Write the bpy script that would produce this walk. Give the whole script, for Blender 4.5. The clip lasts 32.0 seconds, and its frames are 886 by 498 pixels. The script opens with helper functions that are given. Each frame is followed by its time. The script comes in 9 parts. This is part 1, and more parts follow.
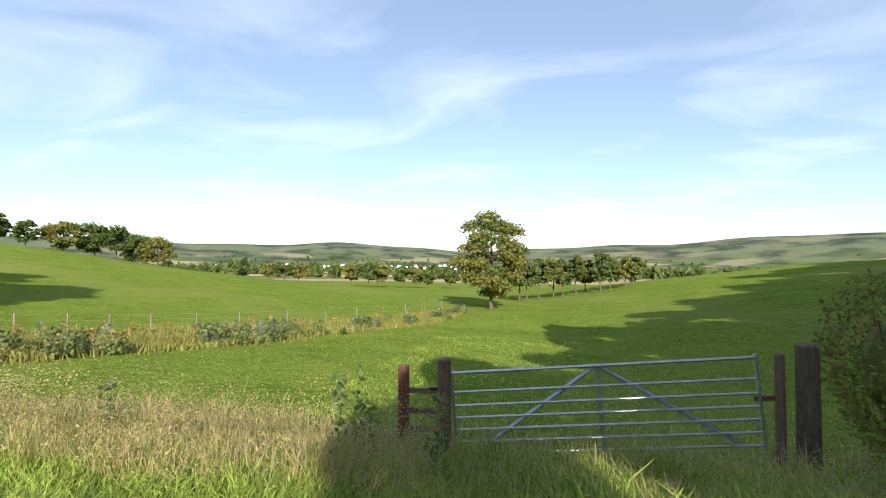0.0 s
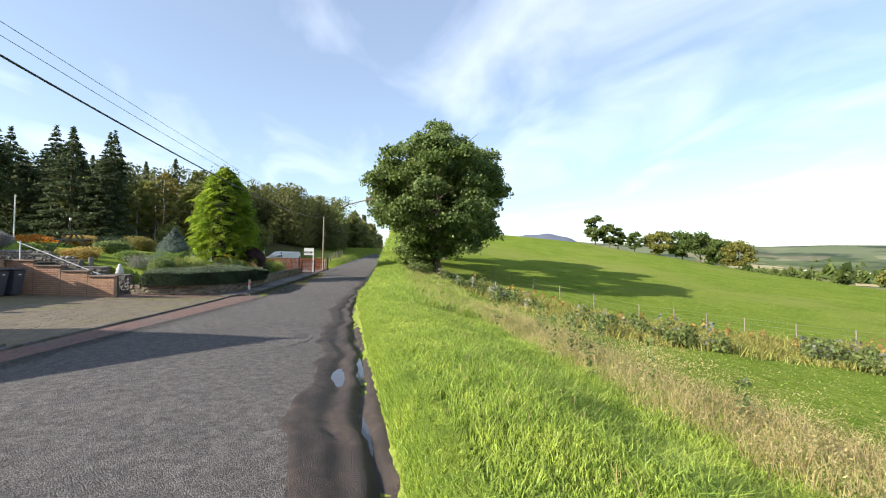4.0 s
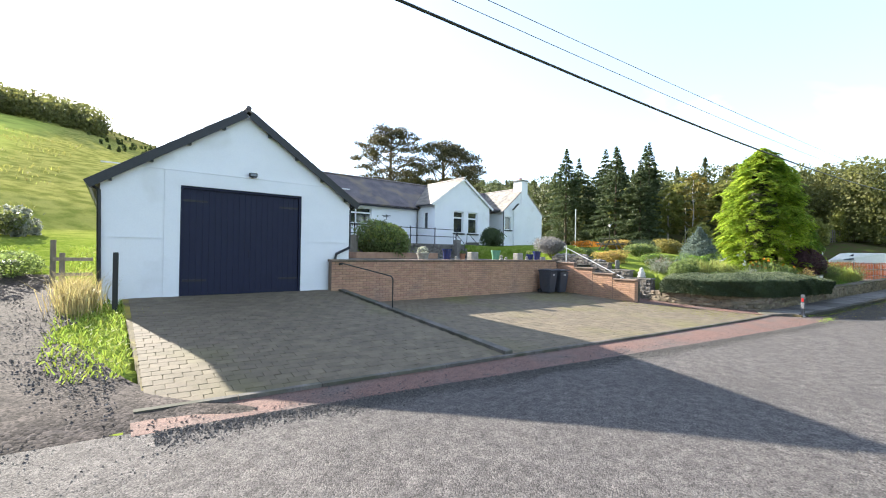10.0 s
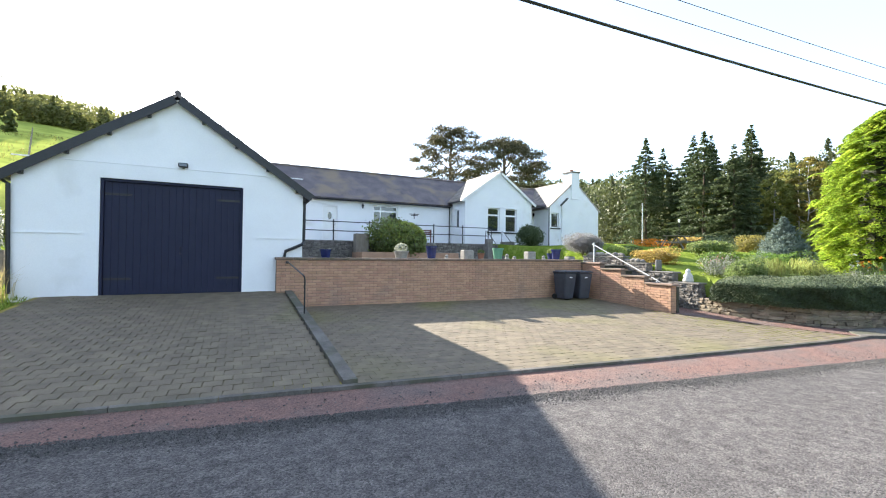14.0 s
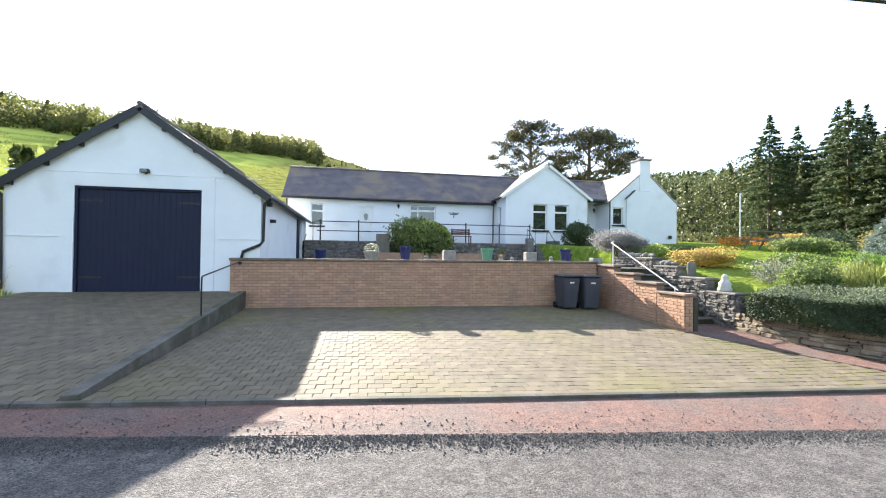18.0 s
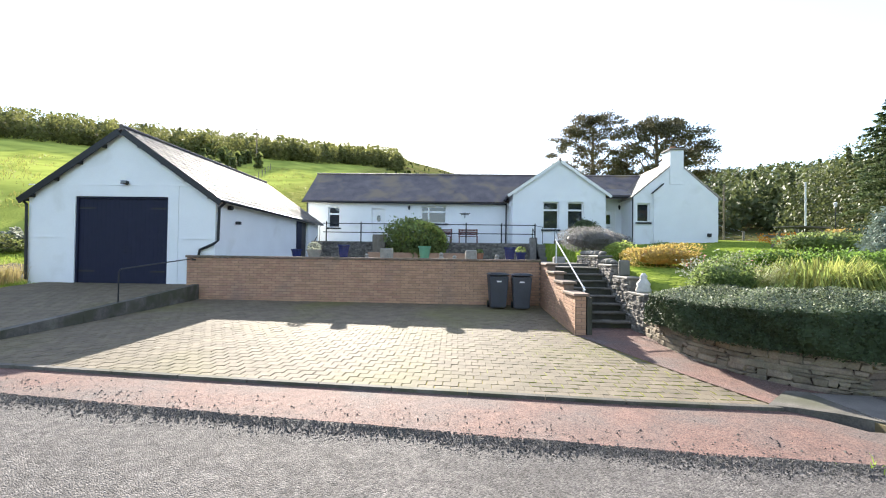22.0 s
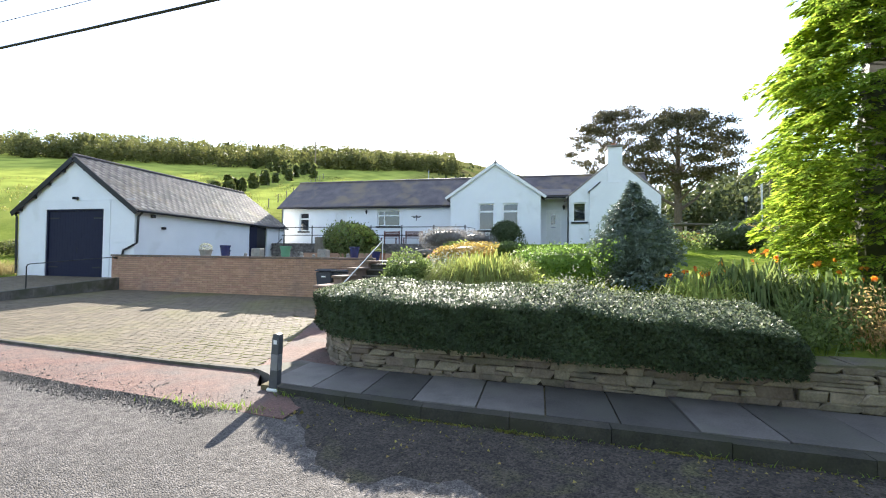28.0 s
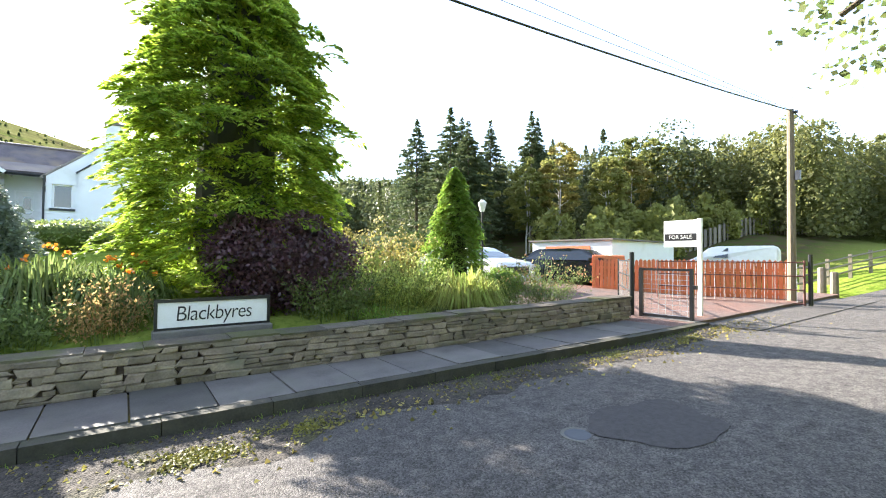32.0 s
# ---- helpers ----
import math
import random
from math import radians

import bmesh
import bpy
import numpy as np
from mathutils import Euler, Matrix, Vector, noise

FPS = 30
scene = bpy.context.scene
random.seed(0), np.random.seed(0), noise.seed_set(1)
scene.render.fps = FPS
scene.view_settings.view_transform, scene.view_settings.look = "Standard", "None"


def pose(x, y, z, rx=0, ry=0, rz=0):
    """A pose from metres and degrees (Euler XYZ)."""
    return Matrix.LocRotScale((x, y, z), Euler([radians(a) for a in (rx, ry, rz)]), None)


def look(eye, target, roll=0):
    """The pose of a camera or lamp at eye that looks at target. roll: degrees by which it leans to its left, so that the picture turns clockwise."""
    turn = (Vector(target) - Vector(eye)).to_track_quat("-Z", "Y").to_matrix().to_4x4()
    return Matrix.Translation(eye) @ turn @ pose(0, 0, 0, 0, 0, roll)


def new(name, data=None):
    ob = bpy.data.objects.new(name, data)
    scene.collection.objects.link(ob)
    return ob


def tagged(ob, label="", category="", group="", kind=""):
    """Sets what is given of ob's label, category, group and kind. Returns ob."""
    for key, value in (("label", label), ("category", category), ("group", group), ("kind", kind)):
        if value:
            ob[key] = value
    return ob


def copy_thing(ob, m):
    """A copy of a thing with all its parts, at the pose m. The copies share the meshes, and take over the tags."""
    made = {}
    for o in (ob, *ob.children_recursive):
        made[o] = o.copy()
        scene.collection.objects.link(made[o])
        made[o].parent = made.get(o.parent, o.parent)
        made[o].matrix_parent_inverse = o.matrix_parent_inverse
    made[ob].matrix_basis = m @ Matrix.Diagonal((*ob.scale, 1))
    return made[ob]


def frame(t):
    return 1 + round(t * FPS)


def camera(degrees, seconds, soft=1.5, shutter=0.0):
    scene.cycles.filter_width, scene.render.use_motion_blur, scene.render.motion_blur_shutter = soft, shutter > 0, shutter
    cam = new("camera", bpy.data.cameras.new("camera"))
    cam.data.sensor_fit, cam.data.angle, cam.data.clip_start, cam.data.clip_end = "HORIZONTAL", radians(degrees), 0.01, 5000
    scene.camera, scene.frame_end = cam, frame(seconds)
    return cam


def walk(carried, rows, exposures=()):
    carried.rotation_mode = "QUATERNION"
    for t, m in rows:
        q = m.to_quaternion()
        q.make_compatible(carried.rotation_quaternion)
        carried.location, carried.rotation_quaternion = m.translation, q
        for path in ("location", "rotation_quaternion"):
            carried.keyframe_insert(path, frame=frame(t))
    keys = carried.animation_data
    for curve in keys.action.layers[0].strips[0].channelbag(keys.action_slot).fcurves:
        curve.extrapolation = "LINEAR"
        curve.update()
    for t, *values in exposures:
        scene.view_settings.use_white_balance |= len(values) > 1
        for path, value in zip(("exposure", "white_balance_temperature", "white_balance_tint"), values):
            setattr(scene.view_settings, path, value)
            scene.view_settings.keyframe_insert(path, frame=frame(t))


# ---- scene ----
LENS = 93.2
cam = camera(LENS, 32.0, soft=1.1)

# seconds, eye x y z, yaw, pitch, lean
PATH = [
    (0, -8.610, -12.654, 1.616, -172.43, 1.66, 0.41),
    (0.5, -8.554, -12.620, 1.617, -164.64, 1.64, 0.48),
    (1, -8.515, -12.585, 1.623, -156.60, 1.61, 0.54),
    (1.5, -8.493, -12.545, 1.635, -148.32, 1.60, 0.57),
    (2, -8.480, -12.485, 1.640, -138.89, 1.55, 0.63),
    (2.5, -8.460, -12.399, 1.626, -130.20, 1.46, 0.74),
    (3, -8.419, -12.310, 1.609, -121.53, 1.56, 0.80),
    (3.5, -8.363, -12.230, 1.606, -112.98, 1.49, 0.86),
    (4, -8.308, -12.157, 1.608, -103.20, 1.29, 0.91),
    (4.5, -8.252, -12.089, 1.608, -92.27, 1.26, 0.94),
    (6.5, -7.706, -11.482, 1.793, -59.48, 0.38, 1.38),
    (7, -7.328, -11.421, 1.767, -53.63, 0.33, 1.29),
    (7.5, -6.979, -11.337, 1.747, -51.05, 0.42, 1.17),
    (8, -6.623, -11.284, 1.734, -47.54, 0.29, 1.07),
    (8.5, -6.220, -11.295, 1.720, -43.97, 0.32, 1.03),
    (9, -5.786, -11.340, 1.707, -41.94, 0.34, 1.00),
    (9.5, -5.343, -11.363, 1.687, -39.66, 0.37, 0.95),
    (10, -4.894, -11.353, 1.661, -38.16, 0.42, 0.92),
    (10.5, -4.433, -11.344, 1.651, -37.35, 0.46, 0.93),
    (11, -3.957, -11.340, 1.650, -35.22, 0.34, 0.92),
    (11.5, -3.475, -11.332, 1.646, -33.56, 0.48, 0.89),
    (12, -2.994, -11.329, 1.632, -31.85, 0.46, 0.87),
    (12.5, -2.495, -11.356, 1.608, -30.93, 0.58, 0.84),
    (13, -1.971, -11.405, 1.578, -29.95, 0.57, 0.80),
    (13.5, -1.451, -11.437, 1.542, -27.97, 0.75, 0.75),
    (14, -0.926, -11.468, 1.514, -26.27, 0.79, 0.69),
    (14.5, -0.371, -11.524, 1.497, -23.81, 0.93, 0.71),
    (16.5, 1.676, -11.647, 1.541, -16.04, 0.74, 0.75),
    (17, 2.178, -11.622, 1.549, -13.77, 0.66, 0.73),
    (17.5, 2.709, -11.610, 1.559, -12.44, 0.68, 0.73),
    (18, 3.256, -11.626, 1.562, -11.27, 0.71, 0.73),
    (18.5, 3.799, -11.671, 1.548, -10.69, 0.80, 0.71),
    (19, 4.348, -11.746, 1.520, -10.07, 0.91, 0.71),
    (19.5, 4.905, -11.834, 1.493, -9.29, 0.93, 0.69),
    (20, 5.468, -11.921, 1.479, -7.26, 1.01, 0.68),
    (20.5, 6.054, -11.998, 1.475, -4.17, 0.89, 0.70),
    (21, 6.673, -12.062, 1.472, -2.47, 0.90, 0.74),
    (21.5, 7.306, -12.112, 1.470, -0.27, 0.94, 0.76),
    (22, 7.917, -12.145, 1.474, 1.66, 0.95, 0.77),
    (22.5, 8.504, -12.171, 1.481, 3.57, 0.88, 0.77),
    (23, 9.120, -12.216, 1.482, 5.63, 0.85, 0.78),
    (23.5, 9.772, -12.268, 1.486, 7.37, 0.82, 0.79),
    (24, 10.427, -12.298, 1.501, 8.77, 0.77, 0.81),
    (24.5, 11.091, -12.319, 1.515, 9.63, 0.82, 0.80),
    (25, 11.765, -12.331, 1.515, 10.98, 0.73, 0.78),
    (25.5, 12.433, -12.331, 1.514, 11.74, 0.82, 0.78),
    (27.5, 14.961, -12.471, 1.483, 13.40, 0.85, 0.62),
    (28, 15.503, -12.513, 1.427, 12.77, 1.22, 0.75),
    (28.5, 16.013, -12.587, 1.393, 6.73, 1.24, 0.92),
    (29, 16.503, -12.696, 1.382, -1.20, 1.32, 0.95),
    (29.5, 16.987, -12.818, 1.384, -7.45, 1.46, 0.84),
    (30, 17.469, -12.937, 1.392, -13.96, 1.49, 0.73),
    (30.5, 17.958, -13.049, 1.405, -20.41, 1.47, 0.63),
    (31, 18.460, -13.145, 1.427, -27.44, 1.27, 0.50),
    (31.5, 18.983, -13.246, 1.445, -33.17, 1.08, 0.41),
    (32, 19.523, -13.363, 1.456, -37.40, 1.13, 0.36),
]


def eye_pose(x, y, z, yaw, pitch, lean):
    a, b = radians(yaw), radians(pitch)
    ahead = Vector((-math.sin(a) * math.cos(b), math.cos(a) * math.cos(b), math.sin(b)))
    eye = Vector((x, y, z))
    return look(eye, eye + ahead, lean)


EXPOSURES = [(0.0, 0.92), (3.0, 0.95), (4.5, 1.25), (6.5, 1.78), (9.0, 1.9), (13.0, 2.06), (17.0, 2.12), (19.0, 2.0), (23.0, 1.85), (25.0, 1.8), (28.0, 1.9), (30.0, 2.15), (31.0, 2.45), (32.0, 2.5)]
walk(cam, [(t, eye_pose(*r)) for t, *r in PATH], EXPOSURES)

# ---------------------------------------------------------------- light
SUN_AZ, SUN_EL = radians(13.9), radians(24.5)          # from +y towards -x, above the horizon
SUN_DIR = Vector((-math.sin(SUN_AZ) * math.cos(SUN_EL), math.cos(SUN_AZ) * math.cos(SUN_EL), math.sin(SUN_EL)))
sun_data = bpy.data.lights.new("sun", "SUN")
sun_data.energy, sun_data.angle, sun_data.color = 5.0, radians(0.53), (1.0, 0.93, 0.82)
sun = new("sun", sun_data)
sun.matrix_world = look(SUN_DIR * 50, (0, 0, 0))

world = bpy.data.worlds.new("sky")
scene.world = world
world.use_nodes = True
wn, wl = world.node_tree.nodes, world.node_tree.links
wn.clear()
w_out = wn.new("ShaderNodeOutputWorld")
w_bg = wn.new("ShaderNodeBackground")
w_sky = wn.new("ShaderNodeTexSky")
w_sky.sky_type, w_sky.sun_disc = "NISHITA", False
w_sky.sun_elevation, w_sky.sun_rotation = SUN_EL, -SUN_AZ
w_sky.air_density, w_sky.dust_density, w_sky.ozone_density = 1.0, 0.7, 2.2
w_bg.inputs[1].default_value = 0.106
w_tc = wn.new("ShaderNodeTexCoord")
w_sep = wn.new("ShaderNodeSeparateXYZ")
wl.new(w_tc.outputs["Generated"], w_sep.inputs[0])
w_add = wn.new("ShaderNodeMath"); w_add.operation = "ADD"; w_add.inputs[1].default_value = 0.16
wl.new(w_sep.outputs[2], w_add.inputs[0])
w_div = wn.new("ShaderNodeVectorMath"); w_div.operation = "DIVIDE"
w_comb = wn.new("ShaderNodeCombineXYZ")
for k in range(3):
    wl.new(w_add.outputs[0], w_comb.inputs[k])
wl.new(w_tc.outputs["Generated"], w_div.inputs[0]); wl.new(w_comb.outputs[0], w_div.inputs[1])
w_map = wn.new("ShaderNodeMapping")
w_map.inputs["Scale"].default_value = (0.8, 1.35, 0.2)
w_map.inputs["Rotation"].default_value = (0, 0, radians(28))
wl.new(w_div.outputs[0], w_map.inputs[0])
w_noise = wn.new("ShaderNodeTexNoise")
w_noise.inputs["Scale"].default_value, w_noise.inputs["Detail"].default_value = 1.25, 7
w_noise.inputs["Roughness"].default_value, w_noise.inputs["Distortion"].default_value = 0.5, 0.6
wl.new(w_map.outputs[0], w_noise.inputs[0])
w_ramp = wn.new("ShaderNodeValToRGB")
w_ramp.color_ramp.elements[0].position, w_ramp.color_ramp.elements[1].position = 0.50, 0.86
w_ramp.color_ramp.elements[0].color = (0.16, 0.16, 0.16, 1)
w_ramp.color_ramp.elements[1].color = (0.62, 0.62, 0.62, 1)
wl.new(w_noise.outputs["Fac"], w_ramp.inputs[0])
w_mix = wn.new("ShaderNodeMixRGB"); w_mix.inputs["Color2"].default_value = (6.7, 7.3, 8.5, 1)
wl.new(w_ramp.outputs[0], w_mix.inputs["Fac"]); wl.new(w_sky.outputs[0], w_mix.inputs["Color1"])
wl.new(w_mix.outputs[0], w_bg.inputs[0]); wl.new(w_bg.outputs[0], w_out.inputs[0])

# ---------------------------------------------------------------- materials


def nodes_of(name):
    m = bpy.data.materials.new(name)
    m.use_nodes = True
    nt = m.node_tree
    return m, nt.nodes, nt.links, nt.nodes["Principled BSDF"]


def surface(name, col, col2=None, rough=0.8, scale=6.0, fine=60.0, bump=0.15, metal=0.0, vary=0.0, contrast=(0.35, 0.65), spec=0.4,
            stain=None, stain_scale=0.7, stain_at=(0.55, 0.75), depth=0.01, stretch=(1, 1, 1), through_light=0.0, chips=None):
    """Two-scale noise colour with stains and a fine relief; vary: per-object and per-island brightness spread."""
    m, n, l, b = nodes_of(name)
    col2 = col2 or tuple(c * 0.8 for c in col)
    at = n.new("ShaderNodeNewGeometry")
    mp = n.new("ShaderNodeMapping"); mp.inputs["Scale"].default_value = stretch
    l.new(at.outputs["Position"], mp.inputs[0])
    n1 = n.new("ShaderNodeTexNoise"); n1.inputs["Scale"].default_value, n1.inputs["Detail"].default_value = scale, 6
    n2 = n.new("ShaderNodeTexNoise"); n2.inputs["Scale"].default_value, n2.inputs["Detail"].default_value = fine, 3
    l.new(mp.outputs[0], n1.inputs[0]); l.new(mp.outputs[0], n2.inputs[0])
    mx = n.new("ShaderNodeMath"); mx.operation = "MULTIPLY_ADD"; mx.inputs[1].default_value = 0.6
    ms = n.new("ShaderNodeMath"); ms.operation = "MULTIPLY"; ms.inputs[1].default_value = 0.4
    l.new(n2.outputs[0], ms.inputs[0]); l.new(n1.outputs[0], mx.inputs[0]); l.new(ms.outputs[0], mx.inputs[2])
    rp = n.new("ShaderNodeValToRGB")
    rp.color_ramp.elements[0].position, rp.color_ramp.elements[1].position = contrast
    rp.color_ramp.elements[0].color, rp.color_ramp.elements[1].color = (*col2, 1), (*col, 1)
    l.new(mx.outputs[0], rp.inputs[0])
    out = rp.outputs[0]
    if stain:
        n3 = n.new("ShaderNodeTexNoise"); n3.inputs["Scale"].default_value, n3.inputs["Detail"].default_value = stain_scale, 8
        n3.inputs["Distortion"].default_value = 0.4
        l.new(mp.outputs[0], n3.inputs[0])
        r3 = n.new("ShaderNodeMapRange"); r3.inputs[1].default_value, r3.inputs[2].default_value = stain_at
        l.new(n3.outputs[0], r3.inputs[0])
        m3 = n.new("ShaderNodeMixRGB"); m3.inputs["Color2"].default_value = (*stain, 1)
        l.new(r3.outputs[0], m3.inputs[0]); l.new(out, m3.inputs["Color1"])
        out = m3.outputs[0]
    high = mx.outputs[0]
    if chips:
        # stones of the aggregate: each cell its own brightness and height
        vo = n.new("ShaderNodeTexVoronoi"); vo.inputs["Scale"].default_value = chips[0]
        l.new(mp.outputs[0], vo.inputs[0])
        sc = n.new("ShaderNodeSeparateColor"); l.new(vo.outputs["Color"], sc.inputs[0])
        cr = n.new("ShaderNodeMapRange"); cr.inputs[3].default_value, cr.inputs[4].default_value = 1 - chips[1], 1 + chips[1]
        l.new(sc.outputs[0], cr.inputs[0])
        hc = n.new("ShaderNodeHueSaturation"); l.new(out, hc.inputs["Color"]); l.new(cr.outputs[0], hc.inputs["Value"])
        out = hc.outputs[0]
        ha = n.new("ShaderNodeMath"); ha.operation = "MULTIPLY_ADD"; ha.inputs[1].default_value = -chips[0] * 0.012
        l.new(vo.outputs["Distance"], ha.inputs[0]); l.new(sc.outputs[1], ha.inputs[2])
        high = ha.outputs[0]
    if vary:
        oi = n.new("ShaderNodeObjectInfo"); ge = n.new("ShaderNodeNewGeometry")
        ad = n.new("ShaderNodeMath"); ad.operation = "ADD"
        l.new(oi.outputs["Random"], ad.inputs[0]); l.new(ge.outputs["Random Per Island"], ad.inputs[1])
        fr = n.new("ShaderNodeMath"); fr.operation = "FRACT"; l.new(ad.outputs[0], fr.inputs[0])
        mr = n.new("ShaderNodeMapRange"); mr.inputs[3].default_value, mr.inputs[4].default_value = 1 - vary, 1 + vary
        l.new(fr.outputs[0], mr.inputs[0])
        hs = n.new("ShaderNodeHueSaturation"); l.new(out, hs.inputs["Color"]); l.new(mr.outputs[0], hs.inputs["Value"])
        h2 = n.new("ShaderNodeMapRange"); h2.inputs[3].default_value, h2.inputs[4].default_value = 0.5 - 0.06 * vary, 0.5 + 0.06 * vary
        l.new(ad.outputs[0], h2.inputs[0]); l.new(h2.outputs[0], hs.inputs["Hue"])
        out = hs.outputs[0]
    l.new(out, b.inputs["Base Color"])
    b.inputs["Roughness"].default_value, b.inputs["Metallic"].default_value = rough, metal
    b.inputs["Specular IOR Level"].default_value = spec
    if bump:
        bp = n.new("ShaderNodeBump"); bp.inputs["Strength"].default_value, bp.inputs["Distance"].default_value = bump, depth
        l.new(high, bp.inputs["Height"]); l.new(bp.outputs[0], b.inputs["Normal"])
    if through_light:
        tr = n.new("ShaderNodeBsdfTranslucent"); l.new(out, tr.inputs[0])
        sh = n.new("ShaderNodeMixShader"); sh.inputs[0].default_value = through_light
        l.new(b.outputs[0], sh.inputs[1]); l.new(tr.outputs[0], sh.inputs[2])
        l.new(sh.outputs[0], n["Material Output"].inputs[0])
    return m


def leaf(name, col, col2, vary=0.35, rough=0.55, thru=0.55, spec=0.3, scale=1.2, fine=9.0):
    return surface(name, col, col2, rough=rough, scale=scale, fine=fine, bump=0, vary=vary, contrast=(0.3, 0.7), through_light=thru, spec=spec)


M_RENDER = surface("white render", (0.80, 0.81, 0.82), (0.74, 0.75, 0.76), rough=0.9, scale=1.3, fine=45, bump=0.35, stain=(0.62, 0.62, 0.60), stain_scale=0.9, stain_at=(0.6, 0.85))
M_DOOR = surface("dark blue paint", (0.015, 0.018, 0.042), (0.012, 0.014, 0.034), rough=0.6, scale=3, fine=80, bump=0.06, spec=0.25)
M_BLACK = surface("black paint", (0.018, 0.018, 0.02), (0.012, 0.012, 0.013), rough=0.4, scale=8, fine=90, bump=0.1)
M_SLATE = surface("slate", (0.135, 0.112, 0.112), (0.06, 0.05, 0.056), rough=0.62, scale=1.6, fine=30, bump=0.5, vary=0.35, stain=(0.17, 0.125, 0.085), stain_scale=0.8, stain_at=(0.5, 0.66))
M_SLATE2 = surface("grey slate", (0.33, 0.285, 0.25), (0.19, 0.165, 0.15), rough=0.58, scale=2.2, fine=30, bump=0.5, vary=0.25, stain=(0.33, 0.29, 0.23), stain_scale=1.3, stain_at=(0.6, 0.8))
M_BRICK = surface("pink brick", (0.47, 0.275, 0.182), (0.36, 0.20, 0.133), rough=0.9, scale=5, fine=70, bump=0.3, vary=0.12, stain=(0.29, 0.19, 0.145), stain_scale=1.1, stain_at=(0.55, 0.8))
M_MORTAR = surface("mortar", (0.235, 0.17, 0.13), (0.15, 0.11, 0.085), rough=0.95, scale=9, fine=80, bump=0.3)
M_COPING = surface("brick coping", (0.25, 0.17, 0.13), (0.16, 0.11, 0.09), rough=0.9, scale=6, fine=60, bump=0.3, vary=0.15, stain=(0.10, 0.09, 0.06), stain_scale=2, stain_at=(0.5, 0.7))
M_TARMAC = surface("tarmac", (0.165, 0.150, 0.141), (0.072, 0.066, 0.063), rough=0.86, scale=9, fine=60, bump=0.85, depth=0.012, contrast=(0.36, 0.66), stain=(0.085, 0.078, 0.074), stain_scale=0.45, stain_at=(0.5, 0.8), spec=0.25, chips=(85, 0.5))
M_RED = surface("red tarmac", (0.195, 0.108, 0.085), (0.12, 0.07, 0.058), rough=0.85, scale=7, fine=60, bump=0.6, stain=(0.115, 0.092, 0.083), stain_scale=1.1, stain_at=(0.45, 0.72), spec=0.4, chips=(80, 0.4))
M_SETT = surface("block paving", (0.172, 0.138, 0.095), (0.108, 0.087, 0.062), rough=0.85, spec=0.3, scale=4, fine=60, bump=0.35, vary=0.12, stain=(0.14, 0.125, 0.05), stain_scale=0.35, stain_at=(0.52, 0.75))
M_JOINT = surface("joint sand and moss", (0.15, 0.122, 0.06), (0.085, 0.07, 0.042), rough=0.98, scale=5, fine=60, bump=0.4, stain=(0.34, 0.28, 0.035), stain_scale=0.5, stain_at=(0.52, 0.66))
M_KERB = surface("worn kerb stone", (0.15, 0.135, 0.118), (0.07, 0.063, 0.055), rough=0.85, scale=5, fine=50, bump=0.5, vary=0.2, stain=(0.07, 0.068, 0.045), stain_scale=1.9, stain_at=(0.45, 0.62))
M_CONC = surface("weathered concrete", (0.18, 0.167, 0.148), (0.11, 0.103, 0.092), rough=0.75, scale=4, fine=70, bump=0.25, vary=0.12, stain=(0.14, 0.14, 0.10), stain_scale=1.4, stain_at=(0.52, 0.75))
M_SLAB = surface("stone slab", (0.14, 0.127, 0.119), (0.08, 0.073, 0.069), rough=0.75, scale=3, fine=60, bump=0.2, vary=0.38, stain=(0.12, 0.115, 0.098), stain_scale=1.7, stain_at=(0.5, 0.75))
M_KERBD = surface("dark mossy kerb stone and shaded risers", (0.072, 0.066, 0.052), (0.034, 0.032, 0.026), rough=0.9, scale=5, fine=50, bump=0.6, vary=0.25, stain=(0.048, 0.046, 0.030), stain_scale=1.7, stain_at=(0.5, 0.62))
M_STEP = surface("worn dark step", (0.17, 0.15, 0.125), (0.085, 0.075, 0.063), rough=0.85, scale=4, fine=50, bump=0.4, stain=(0.07, 0.065, 0.05), stain_scale=1.8, stain_at=(0.45, 0.6))
M_STONE = surface("dry stone", (0.275, 0.217, 0.163), (0.14, 0.108, 0.082), rough=0.92, scale=6, fine=45, bump=0.6, vary=0.3, stain=(0.13, 0.12, 0.09), stain_scale=2.5, stain_at=(0.52, 0.75))
M_TOP = surface("earthy coping stone", (0.13, 0.108, 0.086), (0.06, 0.05, 0.04), rough=0.95, scale=5, fine=50, bump=0.8, depth=0.02, vary=0.3, stain=(0.085, 0.085, 0.035), stain_scale=1.6, stain_at=(0.5, 0.62))
M_RUBBLE = surface("rubble stone", (0.25, 0.225, 0.20), (0.12, 0.108, 0.097), rough=0.95, scale=9, fine=50, bump=0.9, depth=0.03, vary=0.3)
M_SOIL = surface("soil", (0.075, 0.055, 0.04), (0.04, 0.03, 0.022), rough=1.0, scale=8, fine=60, bump=0.8, depth=0.03)
M_DIRTSHADE = surface("gutter dirt and shade", (0.075, 0.062, 0.052), (0.033, 0.028, 0.024), rough=0.95, scale=6, fine=50, bump=0.8, depth=0.02, stain=(0.085, 0.08, 0.04), stain_scale=2.2, stain_at=(0.55, 0.7), chips=(60, 0.6))
M_GREYP = surface("grey plastic", (0.24, 0.24, 0.25), (0.17, 0.17, 0.18), rough=0.45, scale=6, fine=60, bump=0.08)
